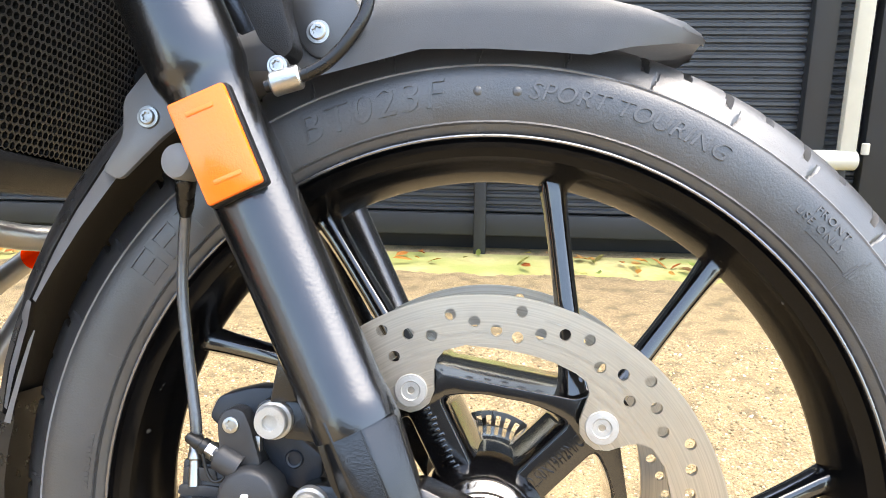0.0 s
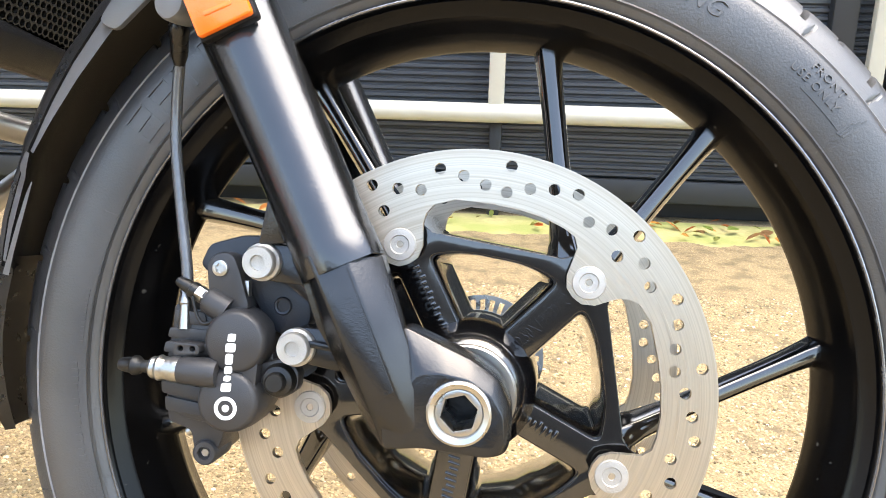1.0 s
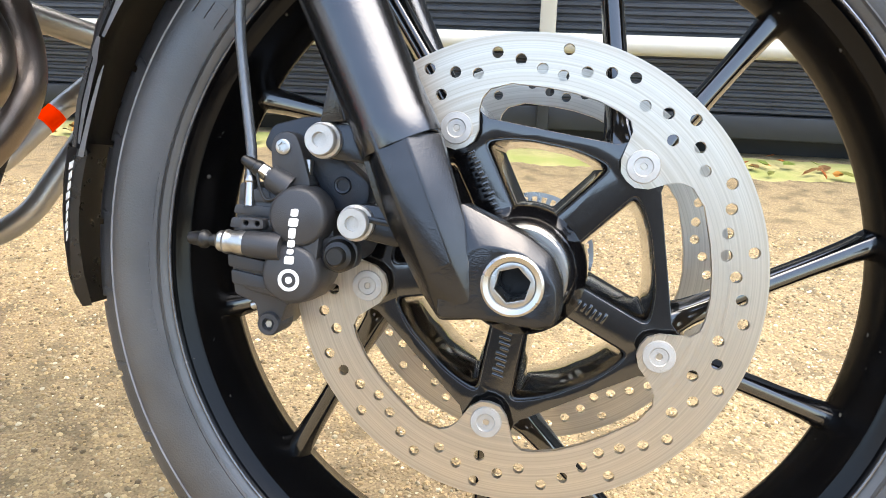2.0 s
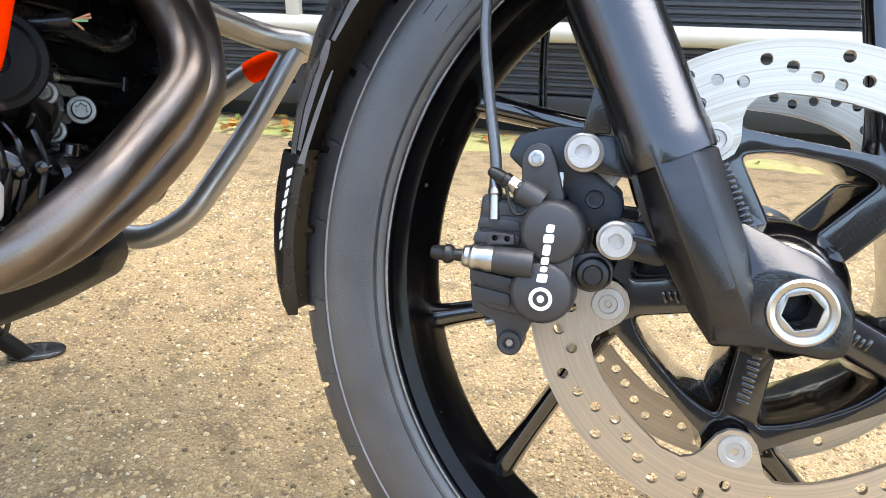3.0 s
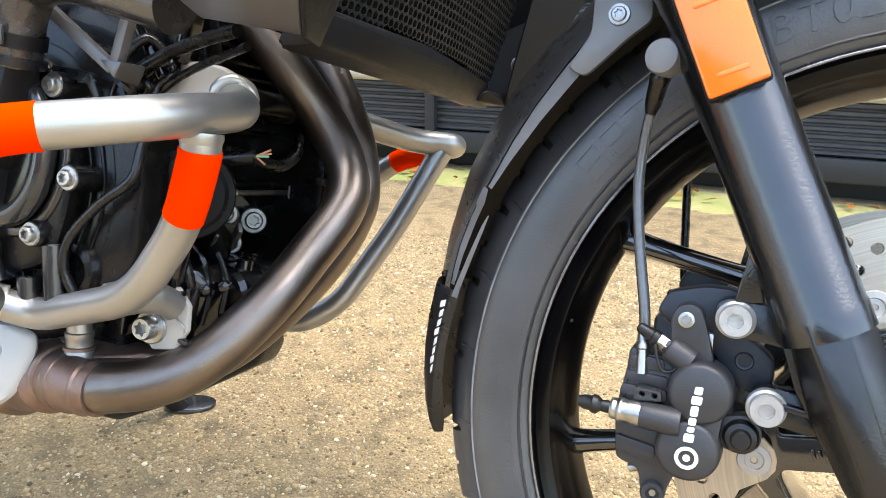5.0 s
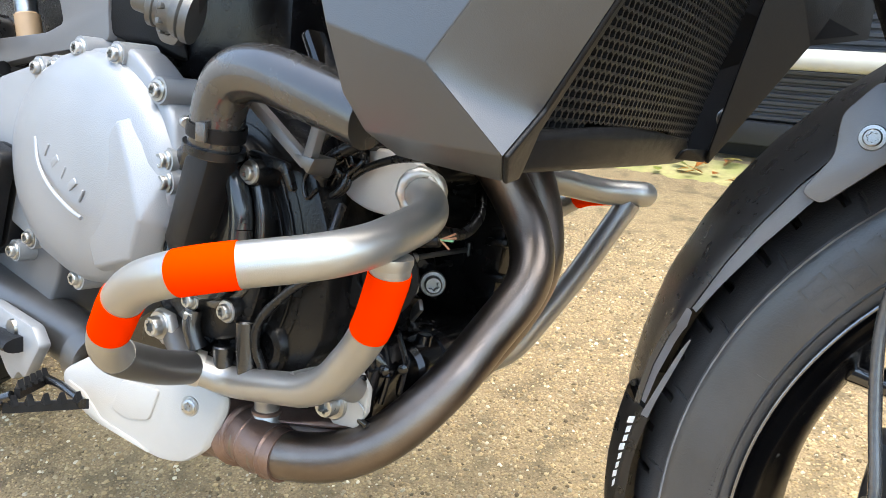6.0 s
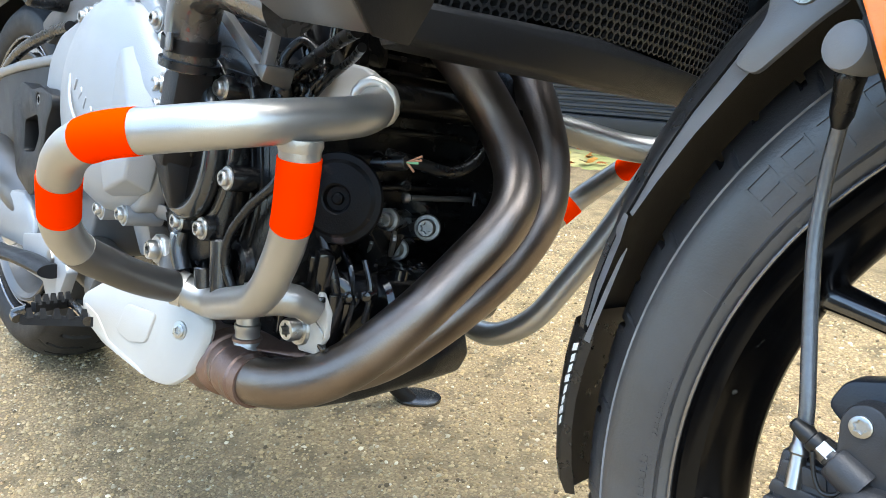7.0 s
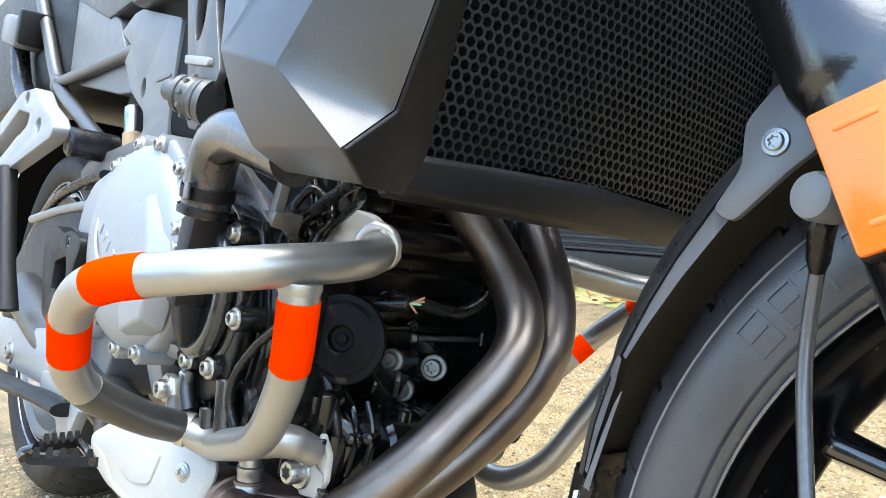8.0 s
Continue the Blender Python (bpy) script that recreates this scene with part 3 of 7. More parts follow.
def disc_steel():
    """Ground steel with fine rings of wear."""
    m = mat("ground brake disc steel", (0.66, 0.64, 0.60), 0.38, 0.92, 0.05, 80)
    n, l = m.node_tree.nodes, m.node_tree.links
    b = n["Principled BSDF"]
    co = n["Texture Coordinate"]
    sub = n.new("ShaderNodeVectorMath")
    sub.operation = "SUBTRACT"
    sub.inputs[1].default_value = (0, 0, AXLE)
    flat = n.new("ShaderNodeVectorMath")
    flat.operation = "MULTIPLY"
    flat.inputs[1].default_value = (1, 0, 1)
    length = n.new("ShaderNodeVectorMath")
    length.operation = "LENGTH"
    l.new(co.outputs["Object"], sub.inputs[0])
    l.new(sub.outputs[0], flat.inputs[0])
    l.new(flat.outputs[0], length.inputs[0])
    rings = n.new("ShaderNodeTexNoise")
    rings.noise_dimensions = "1D"
    rings.inputs["Scale"].default_value, rings.inputs["Detail"].default_value = 900, 6
    l.new(length.outputs["Value"], rings.inputs["W"])
    bands = n.new("ShaderNodeTexNoise")
    bands.noise_dimensions = "1D"
    bands.inputs["Scale"].default_value, bands.inputs["Detail"].default_value = 150, 2
    l.new(length.outputs["Value"], bands.inputs["W"])
    wear = n.new("ShaderNodeMath")
    wear.operation = "ADD"
    half = n.new("ShaderNodeMath")
    half.operation = "MULTIPLY_ADD"
    half.inputs[1].default_value, half.inputs[2].default_value = 1.1, -0.55
    l.new(bands.outputs["Fac"], half.inputs[0])
    l.new(rings.outputs["Fac"], wear.inputs[0])
    l.new(half.outputs[0], wear.inputs[1])
    gloss = n.new("ShaderNodeMapRange")
    gloss.inputs["From Min"].default_value, gloss.inputs["From Max"].default_value = 0.3, 0.7
    gloss.inputs["To Min"].default_value, gloss.inputs["To Max"].default_value = 0.46, 0.30
    l.new(wear.outputs[0], gloss.inputs["Value"])
    l.new(gloss.outputs["Result"], b.inputs["Roughness"])
    ramp = n.new("ShaderNodeValToRGB")
    ramp.color_ramp.elements[0].position, ramp.color_ramp.elements[1].position = 0.3, 0.7
    ramp.color_ramp.elements[0].color, ramp.color_ramp.elements[1].color = (0.47, 0.415, 0.342, 1), (0.585, 0.525, 0.445, 1)
    l.new(wear.outputs[0], ramp.inputs["Fac"])
    l.new(ramp.outputs["Color"], b.inputs["Base Color"])
    bp = n.new("ShaderNodeBump")
    bp.inputs["Strength"].default_value, bp.inputs["Distance"].default_value = 0.10, 0.0003
    l.new(rings.outputs["Fac"], bp.inputs["Height"])
    l.new(bp.outputs["Normal"], b.inputs["Normal"])
    b.inputs["Anisotropic"].default_value = 0.4
    return m


DISC = disc_steel()


def disc_inner():
    """The inner edge of the disc, with a tab that reaches in to each rivet."""
    pts = []
    for k in range(5):
        c = NODE + 72 * k
        for d, r in ((-21.0, 0.1212), (-14.5, 0.1195), (-11.6, 0.1150), (-9.8, 0.1090), (-7.6, 0.0960), (-4.2, 0.0900), (0.0, 0.0886), (4.2, 0.0900), (7.4, 0.0960), (8.9, 0.1040), (10.4, 0.1135), (13.0, 0.1180), (17.0, 0.1190), (24.0, 0.1192), (32.0, 0.1188), (40.0, 0.1190)):
            pts.append(p2(r, c + d))
    return pts


def brake_disc(side):
    holes = [disc_inner()]
    for k in range(5):
        for a, r in HOLES:
            x, z = p2(r, a + 72 * k)
            holes.append(circle(x, z, 0.0037, 12))
    y0, y1 = (-0.0655, -0.0610) if side < 0 else (0.0610, 0.0655)
    bm = plate([p2(0.1525, 3 * k) for k in range(120)], y0, y1, holes)
    d = part("brake_disc", bm, DISC, front_wheel, "drilled ground steel brake disc")
    d.data.set_sharp_from_angle(angle=radians(25))
    for k in range(5):
        x, z = p2(0.1021, NODE + 72 * k)
        bm = lathe([(0, 0.008), (0.0105, 0.008), (0.0105, 0.0), (0.0100, -0.0016), (0.0062, -0.0018), (0.0056, -0.0008), (0.0024, -0.0008), (0.0020, 0.0002), (0, 0.0002)],
                   (x, -0.0655 if side < 0 else 0.0655, z), (0, 1 if side < 0 else -1, 0), 28, closed=False)
        part("disc_rivet", bm, BOLT_PALE, front_wheel)
    return d


brake_disc(-1)
brake_disc(1)

# slotted wheel speed ring on the far side
def tone_ring():
    out = [polar(0.0500, 6 * k) for k in range(60)]
    holes = [circle(0, AXLE, 0.033, 40)]
    for k in range(36):
        a0, a1 = 10 * k - 2.6, 10 * k + 2.6
        holes.append([p2(0.0385, a0), p2(0.0385, a1), p2(0.0465, a1), p2(0.0465, a0)])
    return plate([(v.x, v.z) for v in out], 0.074, 0.0755, holes)


part("speed_sensor_ring", tone_ring(), STEEL, front_wheel)


# raised writing on the sidewall
def letters(text, size, extrude=0.0006, spacing=1.0):
    cu = bpy.data.curves.new("text", "FONT")
    cu.body, cu.size, cu.extrude, cu.space_character, cu.align_x = text, size, extrude, spacing, "CENTER"
    cu.resolution_u = 3
    ob = bpy.data.objects.new("text", cu)
    scene.collection.objects.link(ob)
    bpy.context.view_layer.update()
    me = bpy.data.meshes.new_from_object(ob.evaluated_get(bpy.context.evaluated_depsgraph_get()))
    bm = bmesh.new()
    bm.from_mesh(me)
    bpy.data.objects.remove(ob)
    bpy.data.curves.remove(cu)
    bpy.data.meshes.remove(me)
    return bm


def on_sidewall(bm, r, degrees, lift=0.0004):
    """Bend flat writing round the sidewall, its feet towards the axle."""
    for v in bm.verts:
        rr = r + v.co.y
        a = radians(degrees) - v.co.x / r
        y = -wall_y(rr) - lift - v.co.z
        v.co = Vector((rr * math.cos(a), y, AXLE + rr * math.sin(a)))
    return bm


def sidewall_box(r, degrees, length, height, lift=0.0005):
    bm = bmesh.new()
    n = max(2, int(length / 0.004))
    rows = []
    for i in range(n + 1):
        x = -length / 2 + length * i / n
        rows.append([bm.verts.new((x, yy, zz)) for yy, zz in ((-height / 2, -0.001), (height / 2, -0.001), (height / 2, lift), (-height / 2, lift))])
    for a, b in zip(rows, rows[1:]):
        for j in range(4):
            bm.faces.new((a[j], a[(j + 1) % 4], b[(j + 1) % 4], b[j]))
    bm.faces.new(rows[0])
    bm.faces.new(rows[-1][::-1])
    return on_sidewall(bm, r, degrees, 0.0)


def slanted(bm, amount):
    for v in bm.verts:
        v.co.x += v.co.y * amount
    return bm


part("tyre_lettering", on_sidewall(slanted(letters("SPORT TOURING", 0.0160, spacing=1.04), 0.25), 0.2775, 71.2), RUBBER_WORN, front_wheel)
part("tyre_lettering", on_sidewall(slanted(letters("BT023F", 0.027, spacing=1.15), 0.15), 0.273, 105.5), RUBBER, front_wheel)
part("tyre_lettering", on_sidewall(letters("FRONT", 0.0075, spacing=1.15), 0.2885, 42.8), RUBBER_WORN, front_wheel)
part("tyre_lettering", on_sidewall(letters("USE ONLY", 0.0075, spacing=1.15), 0.2800, 43.4), RUBBER_WORN, front_wheel)


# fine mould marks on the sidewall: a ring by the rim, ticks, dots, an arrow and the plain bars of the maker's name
part("mould_ring", lathe([(0.2605, -0.0506), (0.2620, -0.0532), (0.2636, -0.0520)], (0, 0, AXLE), (0, 1, 0), 120, closed=False), RUBBER, front_wheel)
# the outer ring carries the shoulder's highlight as a paler colour
part("mould_ring", lathe([(0.2972, -0.0522), (0.2990, -0.0530), (0.3006, -0.0500)], (0, 0, AXLE), (0, 1, 0), 120, closed=False), RUBBER_EDGE_LIT, front_wheel)
for k in range(12):
    part("mould_tick", sidewall_box(0.2660, 30 * k + 6.5 * (k % 2), 0.0008, 0.013, 0.0007), RUBBER, front_wheel)
for a in (91.0, 85.9):
    part("wear_dot", lathe([(0, -0.0562), (0.0022, -0.0560), (0.0034, -0.0550), (0.0034, -0.050)], polar(0.2815, a), (0, 1, 0), 16, closed=False), RUBBER, front_wheel)
for k, w in enumerate((0.016, 0.015, 0.016, 0.013)):
    a = 143.0 - k * 4.6
    for dr in (-0.0095, 0.0, 0.0095) if k != 2 else (0.0095,):
        part("name_bar", sidewall_box(0.2785 + dr, a, w * (0.8 if dr == 0 else 1.0), 0.0013, 0.0010), RUBBER, front_wheel)
    for da in (-w / 2, w / 2) if k != 2 else (0.0,):
        part("name_bar", sidewall_box(0.2785, a - math.degrees(da / 0.2785), 0.0013, 0.0205, 0.0010), RUBBER, front_wheel)
for k in range(3):
    part("arrow_mark", sidewall_box(0.2840 - 0.0022 * k, 36.4 + 0.35 * k, 0.0012, 0.017 - 0.003 * k, 0.0007), RUBBER, front_wheel)
part("arrow_mark", sidewall_box(0.2760, 41.0, 0.034, 0.0010, 0.0006), RUBBER, front_wheel)
for k in range(14):
    part("fine_print", sidewall_box(0.2700, 193.0 - k * 1.05, 0.0034, 0.0044 - 0.0012 * (k % 3 == 1), 0.0005), RUBBER, front_wheel)
for k in range(12):
    part("fine_print", sidewall_box(0.2670, 176.0 - k * 0.70, 0.0022, 0.0024, 0.0005), RUBBER, front_wheel)


# cast figures on the hub's arms
def on_arm(bm, k, r, size_turn=0.0, y=-0.0500):
    a = radians(NODE + 72 * k)
    u, n = Vector((math.cos(a), math.sin(a))), Vector((-math.sin(a), math.cos(a)))
    for v in bm.verts:
        p = u * (r + v.co.x) + n * v.co.y
        v.co = Vector((p.x, y - v.co.z, AXLE + p.y))
    return bm


def fitted(bm, length, height):
    """Stretch flat writing to a length and a height, centred."""
    xs, ys = [v.co.x for v in bm.verts], [v.co.y for v in bm.verts]
    cx, cy, kx, ky = (max(xs) + min(xs)) / 2, (max(ys) + min(ys)) / 2, length / (max(xs) - min(xs)), height / (max(ys) - min(ys))
    for v in bm.verts:
        v.co.x, v.co.y = (v.co.x - cx) * kx, (v.co.y - cy) * ky
    return bm


part("cast_figures", on_arm(fitted(letters("MT2.50X19H2M/C", 0.0080, 0.0014, 1.10), 0.052, 0.0082), 0, 0.0600, y=-0.0496), GLOSS_BLACK, front_wheel)
for arm, n in ((1, 14), (2, 9), (3, 11), (4, 8)):
    for j in range(n):
        tall = 0.0080 - 0.0018 * ((j * 5 + arm) % 3 == 1)
        bm = block((0.036 + 0.0038 * j, 0.0006 * ((j + arm) % 3 - 1), 0), (0.0024, tall, 0.0036), (0, 0, 8 * ((j * 3 + arm) % 3 - 1)), edge=0.0006, segments=2)
        part("cast_figure_bar", on_arm(bm, arm, 0.0, y=-0.0496), GLOSS_BLACK, front_wheel)



# ---- fork legs ----
def fork_axis(z):
    return -0.094 - 0.46 * (z - 0.447)


def axle_boss(front, mid, y_front, y_mid, y_back, hole):
    """A cast boss: a flat face with a round hole, chamfered to a wider body."""
    bm = bmesh.new()
    loops = [[bm.verts.new((x, y, z)) for x, z in o] for o, y in ((front, y_front), (mid, y_mid), (mid, y_back))]
    ring = [bm.verts.new((x, y_front, z)) for x, z in circle(0, AXLE, hole, 36)]
    deep = [bm.verts.new((v.co.x, y_back, v.co.z)) for v in ring]
    edges = []
    for loop in (loops[0], ring):
        edges += [bm.edges.new((loop[i], loop[(i + 1) % len(loop)])) for i in range(len(loop))]
    bmesh.ops.triangle_fill(bm, edges=edges, use_beauty=True, use_dissolve=False, normal=(0, -1, 0))
    for a, b in ((loops[0], loops[1]), (loops[1], loops[2]), (ring, deep)):
        for i in range(len(a)):
            j = (i + 1) % len(a)
            bm.faces.new((a[i], a[j], b[j], b[i]))
    bm.faces.new(loops[2])
    bm.faces.new(deep)
    bmesh.ops.recalc_face_normals(bm, faces=bm.faces[:])
    bmesh.ops.dissolve_limit(bm, angle_limit=radians(1), verts=bm.verts[:], edges=bm.edges[:])
    return round_edges(bm, 0.0012, 18, 2)


def fork_leg(s):
    """One fork leg with its faceted foot; s: -1 near, 1 far."""
    y = 0.105 * s
    top = Vector((fork_axis(0.90), y, 0.90))
    low = Vector((fork_axis(0.398), y, 0.398))
    way = (top - low).normalized()
    L = (top - low).length
    k = lambda z: (z - 0.398) / (0.90 - 0.398) * L
    leg = part("fork_leg", lathe([(0, 0), (0.0256, 0), (0.0256, k(0.4115)), (0.0250, k(0.4125)), (0.0250, k(0.580)), (0.0252, k(0.592)), (0.0262, k(0.597)), (0.0266, k(0.598)), (0.0284, k(0.604)),
                                  (0.0292, k(0.62)), (0.0292, L), (0, L)], low, way, 64, closed=False), FORK, bike, "dark glossy metal fork leg")
    flip = lambda a, b: (a, b) if s < 0 else (-b, -a)
    Y = lambda x, yy, z: Vector((x, yy if s < 0 else -yy, z))
    shaft = [(-0.0875, -0.1285, 0.4060), (-0.0648, -0.1285, 0.4060), (-0.0330, -0.1285, 0.3295), (-0.0490, -0.1285, 0.3215),
             (-0.0480, -0.1080, 0.4060), (-0.0350, -0.1120, 0.3650), (-0.0215, -0.1190, 0.3330),
             (-0.0985, -0.1060, 0.4060), (-0.0765, -0.1090, 0.3480), (-0.0560, -0.1120, 0.3120),
             (-0.0440, -0.1140, 0.2960), (-0.0200, -0.1190, 0.2990), (-0.0440, -0.0880, 0.2960), (-0.0200, -0.0880, 0.2990),
             (-0.0500, -0.0860, 0.4060), (-0.0370, -0.0860, 0.3650), (-0.0965, -0.0860, 0.4060), (-0.0765, -0.0860, 0.3480)]
    part("fork_foot", hull([Y(*p) for p in shaft], 0.0014, 2), CASTING, leg, "faceted grained black fork foot")
    panel = [(-0.0862, 0.4050), (-0.0660, 0.4050), (-0.0350, 0.3305), (-0.0486, 0.3237)]
    part("foot_panel", plate(rounded(panel, 0.0015, 2), *flip(-0.1291, -0.124), edge=0.0005), CASTING, leg)
    mid = rounded([(-0.0500, 0.3180), (-0.0445, 0.2945), (-0.0200, 0.2970), (0.0160, 0.2930), (0.0262, 0.2960), (0.0290, 0.3060), (0.0285, 0.3220), (0.0215, 0.3370), (0.0075, 0.3475), (-0.0120, 0.3560), (-0.0340, 0.3660), (-0.0430, 0.3480)], 0.004, 3)
    front = rounded([(-0.0440, 0.3160), (-0.0420, 0.2985), (-0.0200, 0.2995), (0.0150, 0.2960), (0.0232, 0.2985), (0.0255, 0.3065), (0.0248, 0.3190), (0.0180, 0.3300), (0.0060, 0.3385), (-0.0100, 0.3415), (-0.0225, 0.3410), (-0.0300, 0.3330)], 0.003, 3)
    part("axle_clamp", axle_boss(front, mid, *((-0.1222, -0.1120, -0.0860) if s < 0 else (0.1222, 0.1120, 0.0860)), 0.0150), CASTING, leg)
    part("seam_lip", hull([Y(x, yy, z) for z in (0.4064, 0.4082) for x, yy in ((-0.0885, -0.1270), (-0.0650, -0.1275), (-0.0490, -0.1085), (-0.0510, -0.0860), (-0.0960, -0.0860), (-0.0990, -0.1060))], 0.0006), CASTING, leg)
    # lugs that carry the caliper
    upper = [(-0.1330, 0.4060), (-0.1280, 0.4110), (-0.1180, 0.4110), (-0.1020, 0.4090), (-0.0900, 0.3850), (-0.1020, 0.3870), (-0.1160, 0.3880), (-0.1300, 0.3930)]
    lower = [(-0.1085, 0.3570), (-0.0980, 0.3620), (-0.0780, 0.3600), (-0.0660, 0.3420), (-0.0720, 0.3350), (-0.0880, 0.3380), (-0.1040, 0.3410)]
    web = [(-0.1000, 0.4040), (-0.0820, 0.4040), (-0.0540, 0.3400), (-0.0700, 0.3380), (-0.0860, 0.3640)]
    rib = [(-0.1000, 0.3560), (-0.0700, 0.3510), (-0.0690, 0.3490), (-0.0700, 0.3475), (-0.1000, 0.3520)]
    for o, ya, yb in ((upper, -0.101, -0.084), (lower, -0.101, -0.084), (web, -0.109, -0.090), (rib, -0.1075, -0.090)):
        part("caliper_lug", plate(rounded(o, 0.004, 3), *flip(ya, yb), edge=0.0025), CASTING, leg)
    for a in ((-0.109, -0.070, 0.440),):
        fin = [(-0.1230, 0.4100), (-0.1060, 0.4110), (-0.1120, 0.4330), (-0.1165, 0.4420)]
        part("leg_fin", plate(rounded(fin, 0.002, 2), *flip(-0.106, -0.094), edge=0.002), CASTING, leg)
    return leg


near_leg = fork_leg(-1)
far_leg = fork_leg(1)

# hollow axle with its hexagon socket, and the clamp's pinch bolt
axle_bm = lathe([(0.0128, -0.0950), (0.0128, -0.1215), (0.0140, -0.1240), (0.0168, -0.1250), (0.0182, -0.1240), (0.0185, -0.1220), (0.0185, -0.1000), (0.0150, -0.0950)], (0, 0, AXLE), (0, 1, 0), 48)
axle = part("axle", axle_bm, STEEL, bike, "worn steel axle end with a hexagon socket")
part("axle_socket", plate(circle(0, AXLE, 0.0132, 36), -0.1225, -0.0990, [circle(0, AXLE, 0.0108, 6, 0.25)], edge=0.0004), STEEL, axle)
part("axle_bore", lathe([(0, -0.085), (0.011, -0.085), (0.011, -0.100), (0.0098, -0.100), (0.0098, -0.0865), (0, -0.0865)], (0, 0, AXLE), (0, 1, 0), 24, closed=False), ENGINE_BLACK, axle)


# ---- brake calipers ----
CALIPER = mat("grey black anodised caliper", (0.042, 0.042, 0.0445), 0.42, 0.25, 0.15, 90, 0.2, 1300)
MARK_WHITE = mat("white printed mark", (0.78, 0.78, 0.76), 0.5, 0, 0.03)
RUBBER_CAP = mat("black rubber cap", (0.007, 0.007, 0.007), 0.42, 0, 0.2, 100, 0.1, 800)
BLUE_BLACK = mat("blue black bracket", (0.020, 0.024, 0.032), 0.38, 0.2, 0.2, 70, 0.2, 800)


def caliper(s):
    f = lambda a, b: (a, b) if s < 0 else (-b, -a)
    Y = lambda p: Vector((p[0], p[1] if s < 0 else -p[1], p[2]))
    out = -1 if s < 0 else 1
    c1, c2 = (-0.1362, 0.3518), (-0.1402, 0.3158)
    bm = plate(rounded([(-0.1862, 0.3270), (-0.1856, 0.3403), (-0.1825, 0.3571), (-0.1816, 0.3711), (-0.1760, 0.3722), (-0.1690, 0.3690), (-0.1560, 0.3690), (-0.1300, 0.3700), (-0.1190, 0.3620), (-0.1165, 0.3360), (-0.1220, 0.3100), (-0.1300, 0.2975), (-0.1474, 0.2935), (-0.1520, 0.2800), (-0.1560, 0.2745), (-0.1640, 0.2740), (-0.1672, 0.2800), (-0.1695, 0.2930), (-0.1842, 0.2980), (-0.1858, 0.3120)], 0.003, 3), *f(-0.0915, -0.0500), edge=0.0022)
    body = part("brake_caliper", bm, CALIPER, bike, "dark grey two-piston brake caliper")
    for (x, z), r, nm in ((c1, 0.0193, "piston_housing"), (c2, 0.0193, "piston_housing")):
        part(nm, lathe([(0, -0.090), (r + 0.001, -0.090), (r, -0.1030), (r - 0.0012, -0.1062), (r - 0.0035, -0.1078), (0, -0.1080)] if s < 0 else [(0, 0.090), (r + 0.001, 0.090), (r, 0.1030), (r - 0.0012, 0.1062), (r - 0.0035, 0.1078), (0, 0.1080)], (x, 0, z), (0, 1, 0), 48, closed=False), CALIPER, body)
    part("housing_bridge", plate(rounded([(-0.1530, 0.3420), (-0.1220, 0.3420), (-0.1240, 0.3220), (-0.1560, 0.3220)], 0.003, 3), *f(-0.1045, -0.085), edge=0.002), CALIPER, body)
    # ears, with their screws
    ear = [(-0.1580, 0.3960), (-0.1540, 0.4030), (-0.1470, 0.4050), (-0.1410, 0.4030), (-0.1370, 0.3940), (-0.1300, 0.3700), (-0.1420, 0.3660), (-0.1560, 0.3700)]
    part("caliper_ear", plate(rounded(ear, 0.004, 3), *f(-0.0985, -0.080), edge=0.002), CALIPER, body)
    part("ear_screw", bolt(Y((-0.1487, -0.0985, 0.3948)), (0, out, 0), 0.0048, 0.0022, washer=False), BOLT, body)
    part("ear_low", lathe([(0, s * 0.070), (0.0078, s * 0.070), (0.0078, s * 0.0932), (0.0068, s * 0.0945), (0.0042, s * 0.0945), (0.0038, s * 0.0918), (0, s * 0.0918)], (-0.1590, 0, 0.2803), (0, 1, 0), 28, closed=False), CALIPER, body)
    part("ear_screw", rod(Y((-0.1590, -0.0900, 0.2803)), Y((-0.1590, -0.0928, 0.2803)), 0.0028, segments=6), BOLT, body)
    # stepped ribs on the back of the body
    steps = (((-0.1790, 0.3680), (-0.1600, 0.3670), (-0.1580, 0.3590), (-0.1800, 0.3600)), ((-0.1815, 0.3575), (-0.1570, 0.3565), (-0.1560, 0.3500), (-0.1830, 0.3515)), ((-0.1835, 0.3490), (-0.1560, 0.3480), (-0.1560, 0.3410), (-0.1850, 0.3425)),
             ((-0.1855, 0.3255), (-0.1580, 0.3215), (-0.1580, 0.3140), (-0.1850, 0.3175)), ((-0.1845, 0.3150), (-0.1600, 0.3110), (-0.1600, 0.3030), (-0.1838, 0.3060)))
    for q, o in zip(steps, (-0.0950, -0.0962, -0.0975, -0.0985, -0.0955)):
        part("body_step", plate(rounded(q, 0.0018, 3), *f(o, -0.085), edge=0.0016), CALIPER, body)
    part("body_core", plate(rounded([(-0.1800, 0.3650), (-0.1400, 0.3700), (-0.1280, 0.3600), (-0.1280, 0.3050), (-0.1480, 0.2970), (-0.1780, 0.3020), (-0.1830, 0.3200), (-0.1820, 0.3450)], 0.006, 3), *f(-0.0940, -0.080), edge=0.002), CALIPER, body)
    part("screw_stub", rod(Y((-0.1700, -0.0800, 0.2915)), Y((-0.1765, -0.0800, 0.2890)), 0.0030, segments=12), BOLT, body)
    # bleed nipple, with its cap and strap
    way = Vector((-0.80, 0.0, 0.44)).normalized()
    base = Vector((-0.1440, -0.0960, 0.3685))
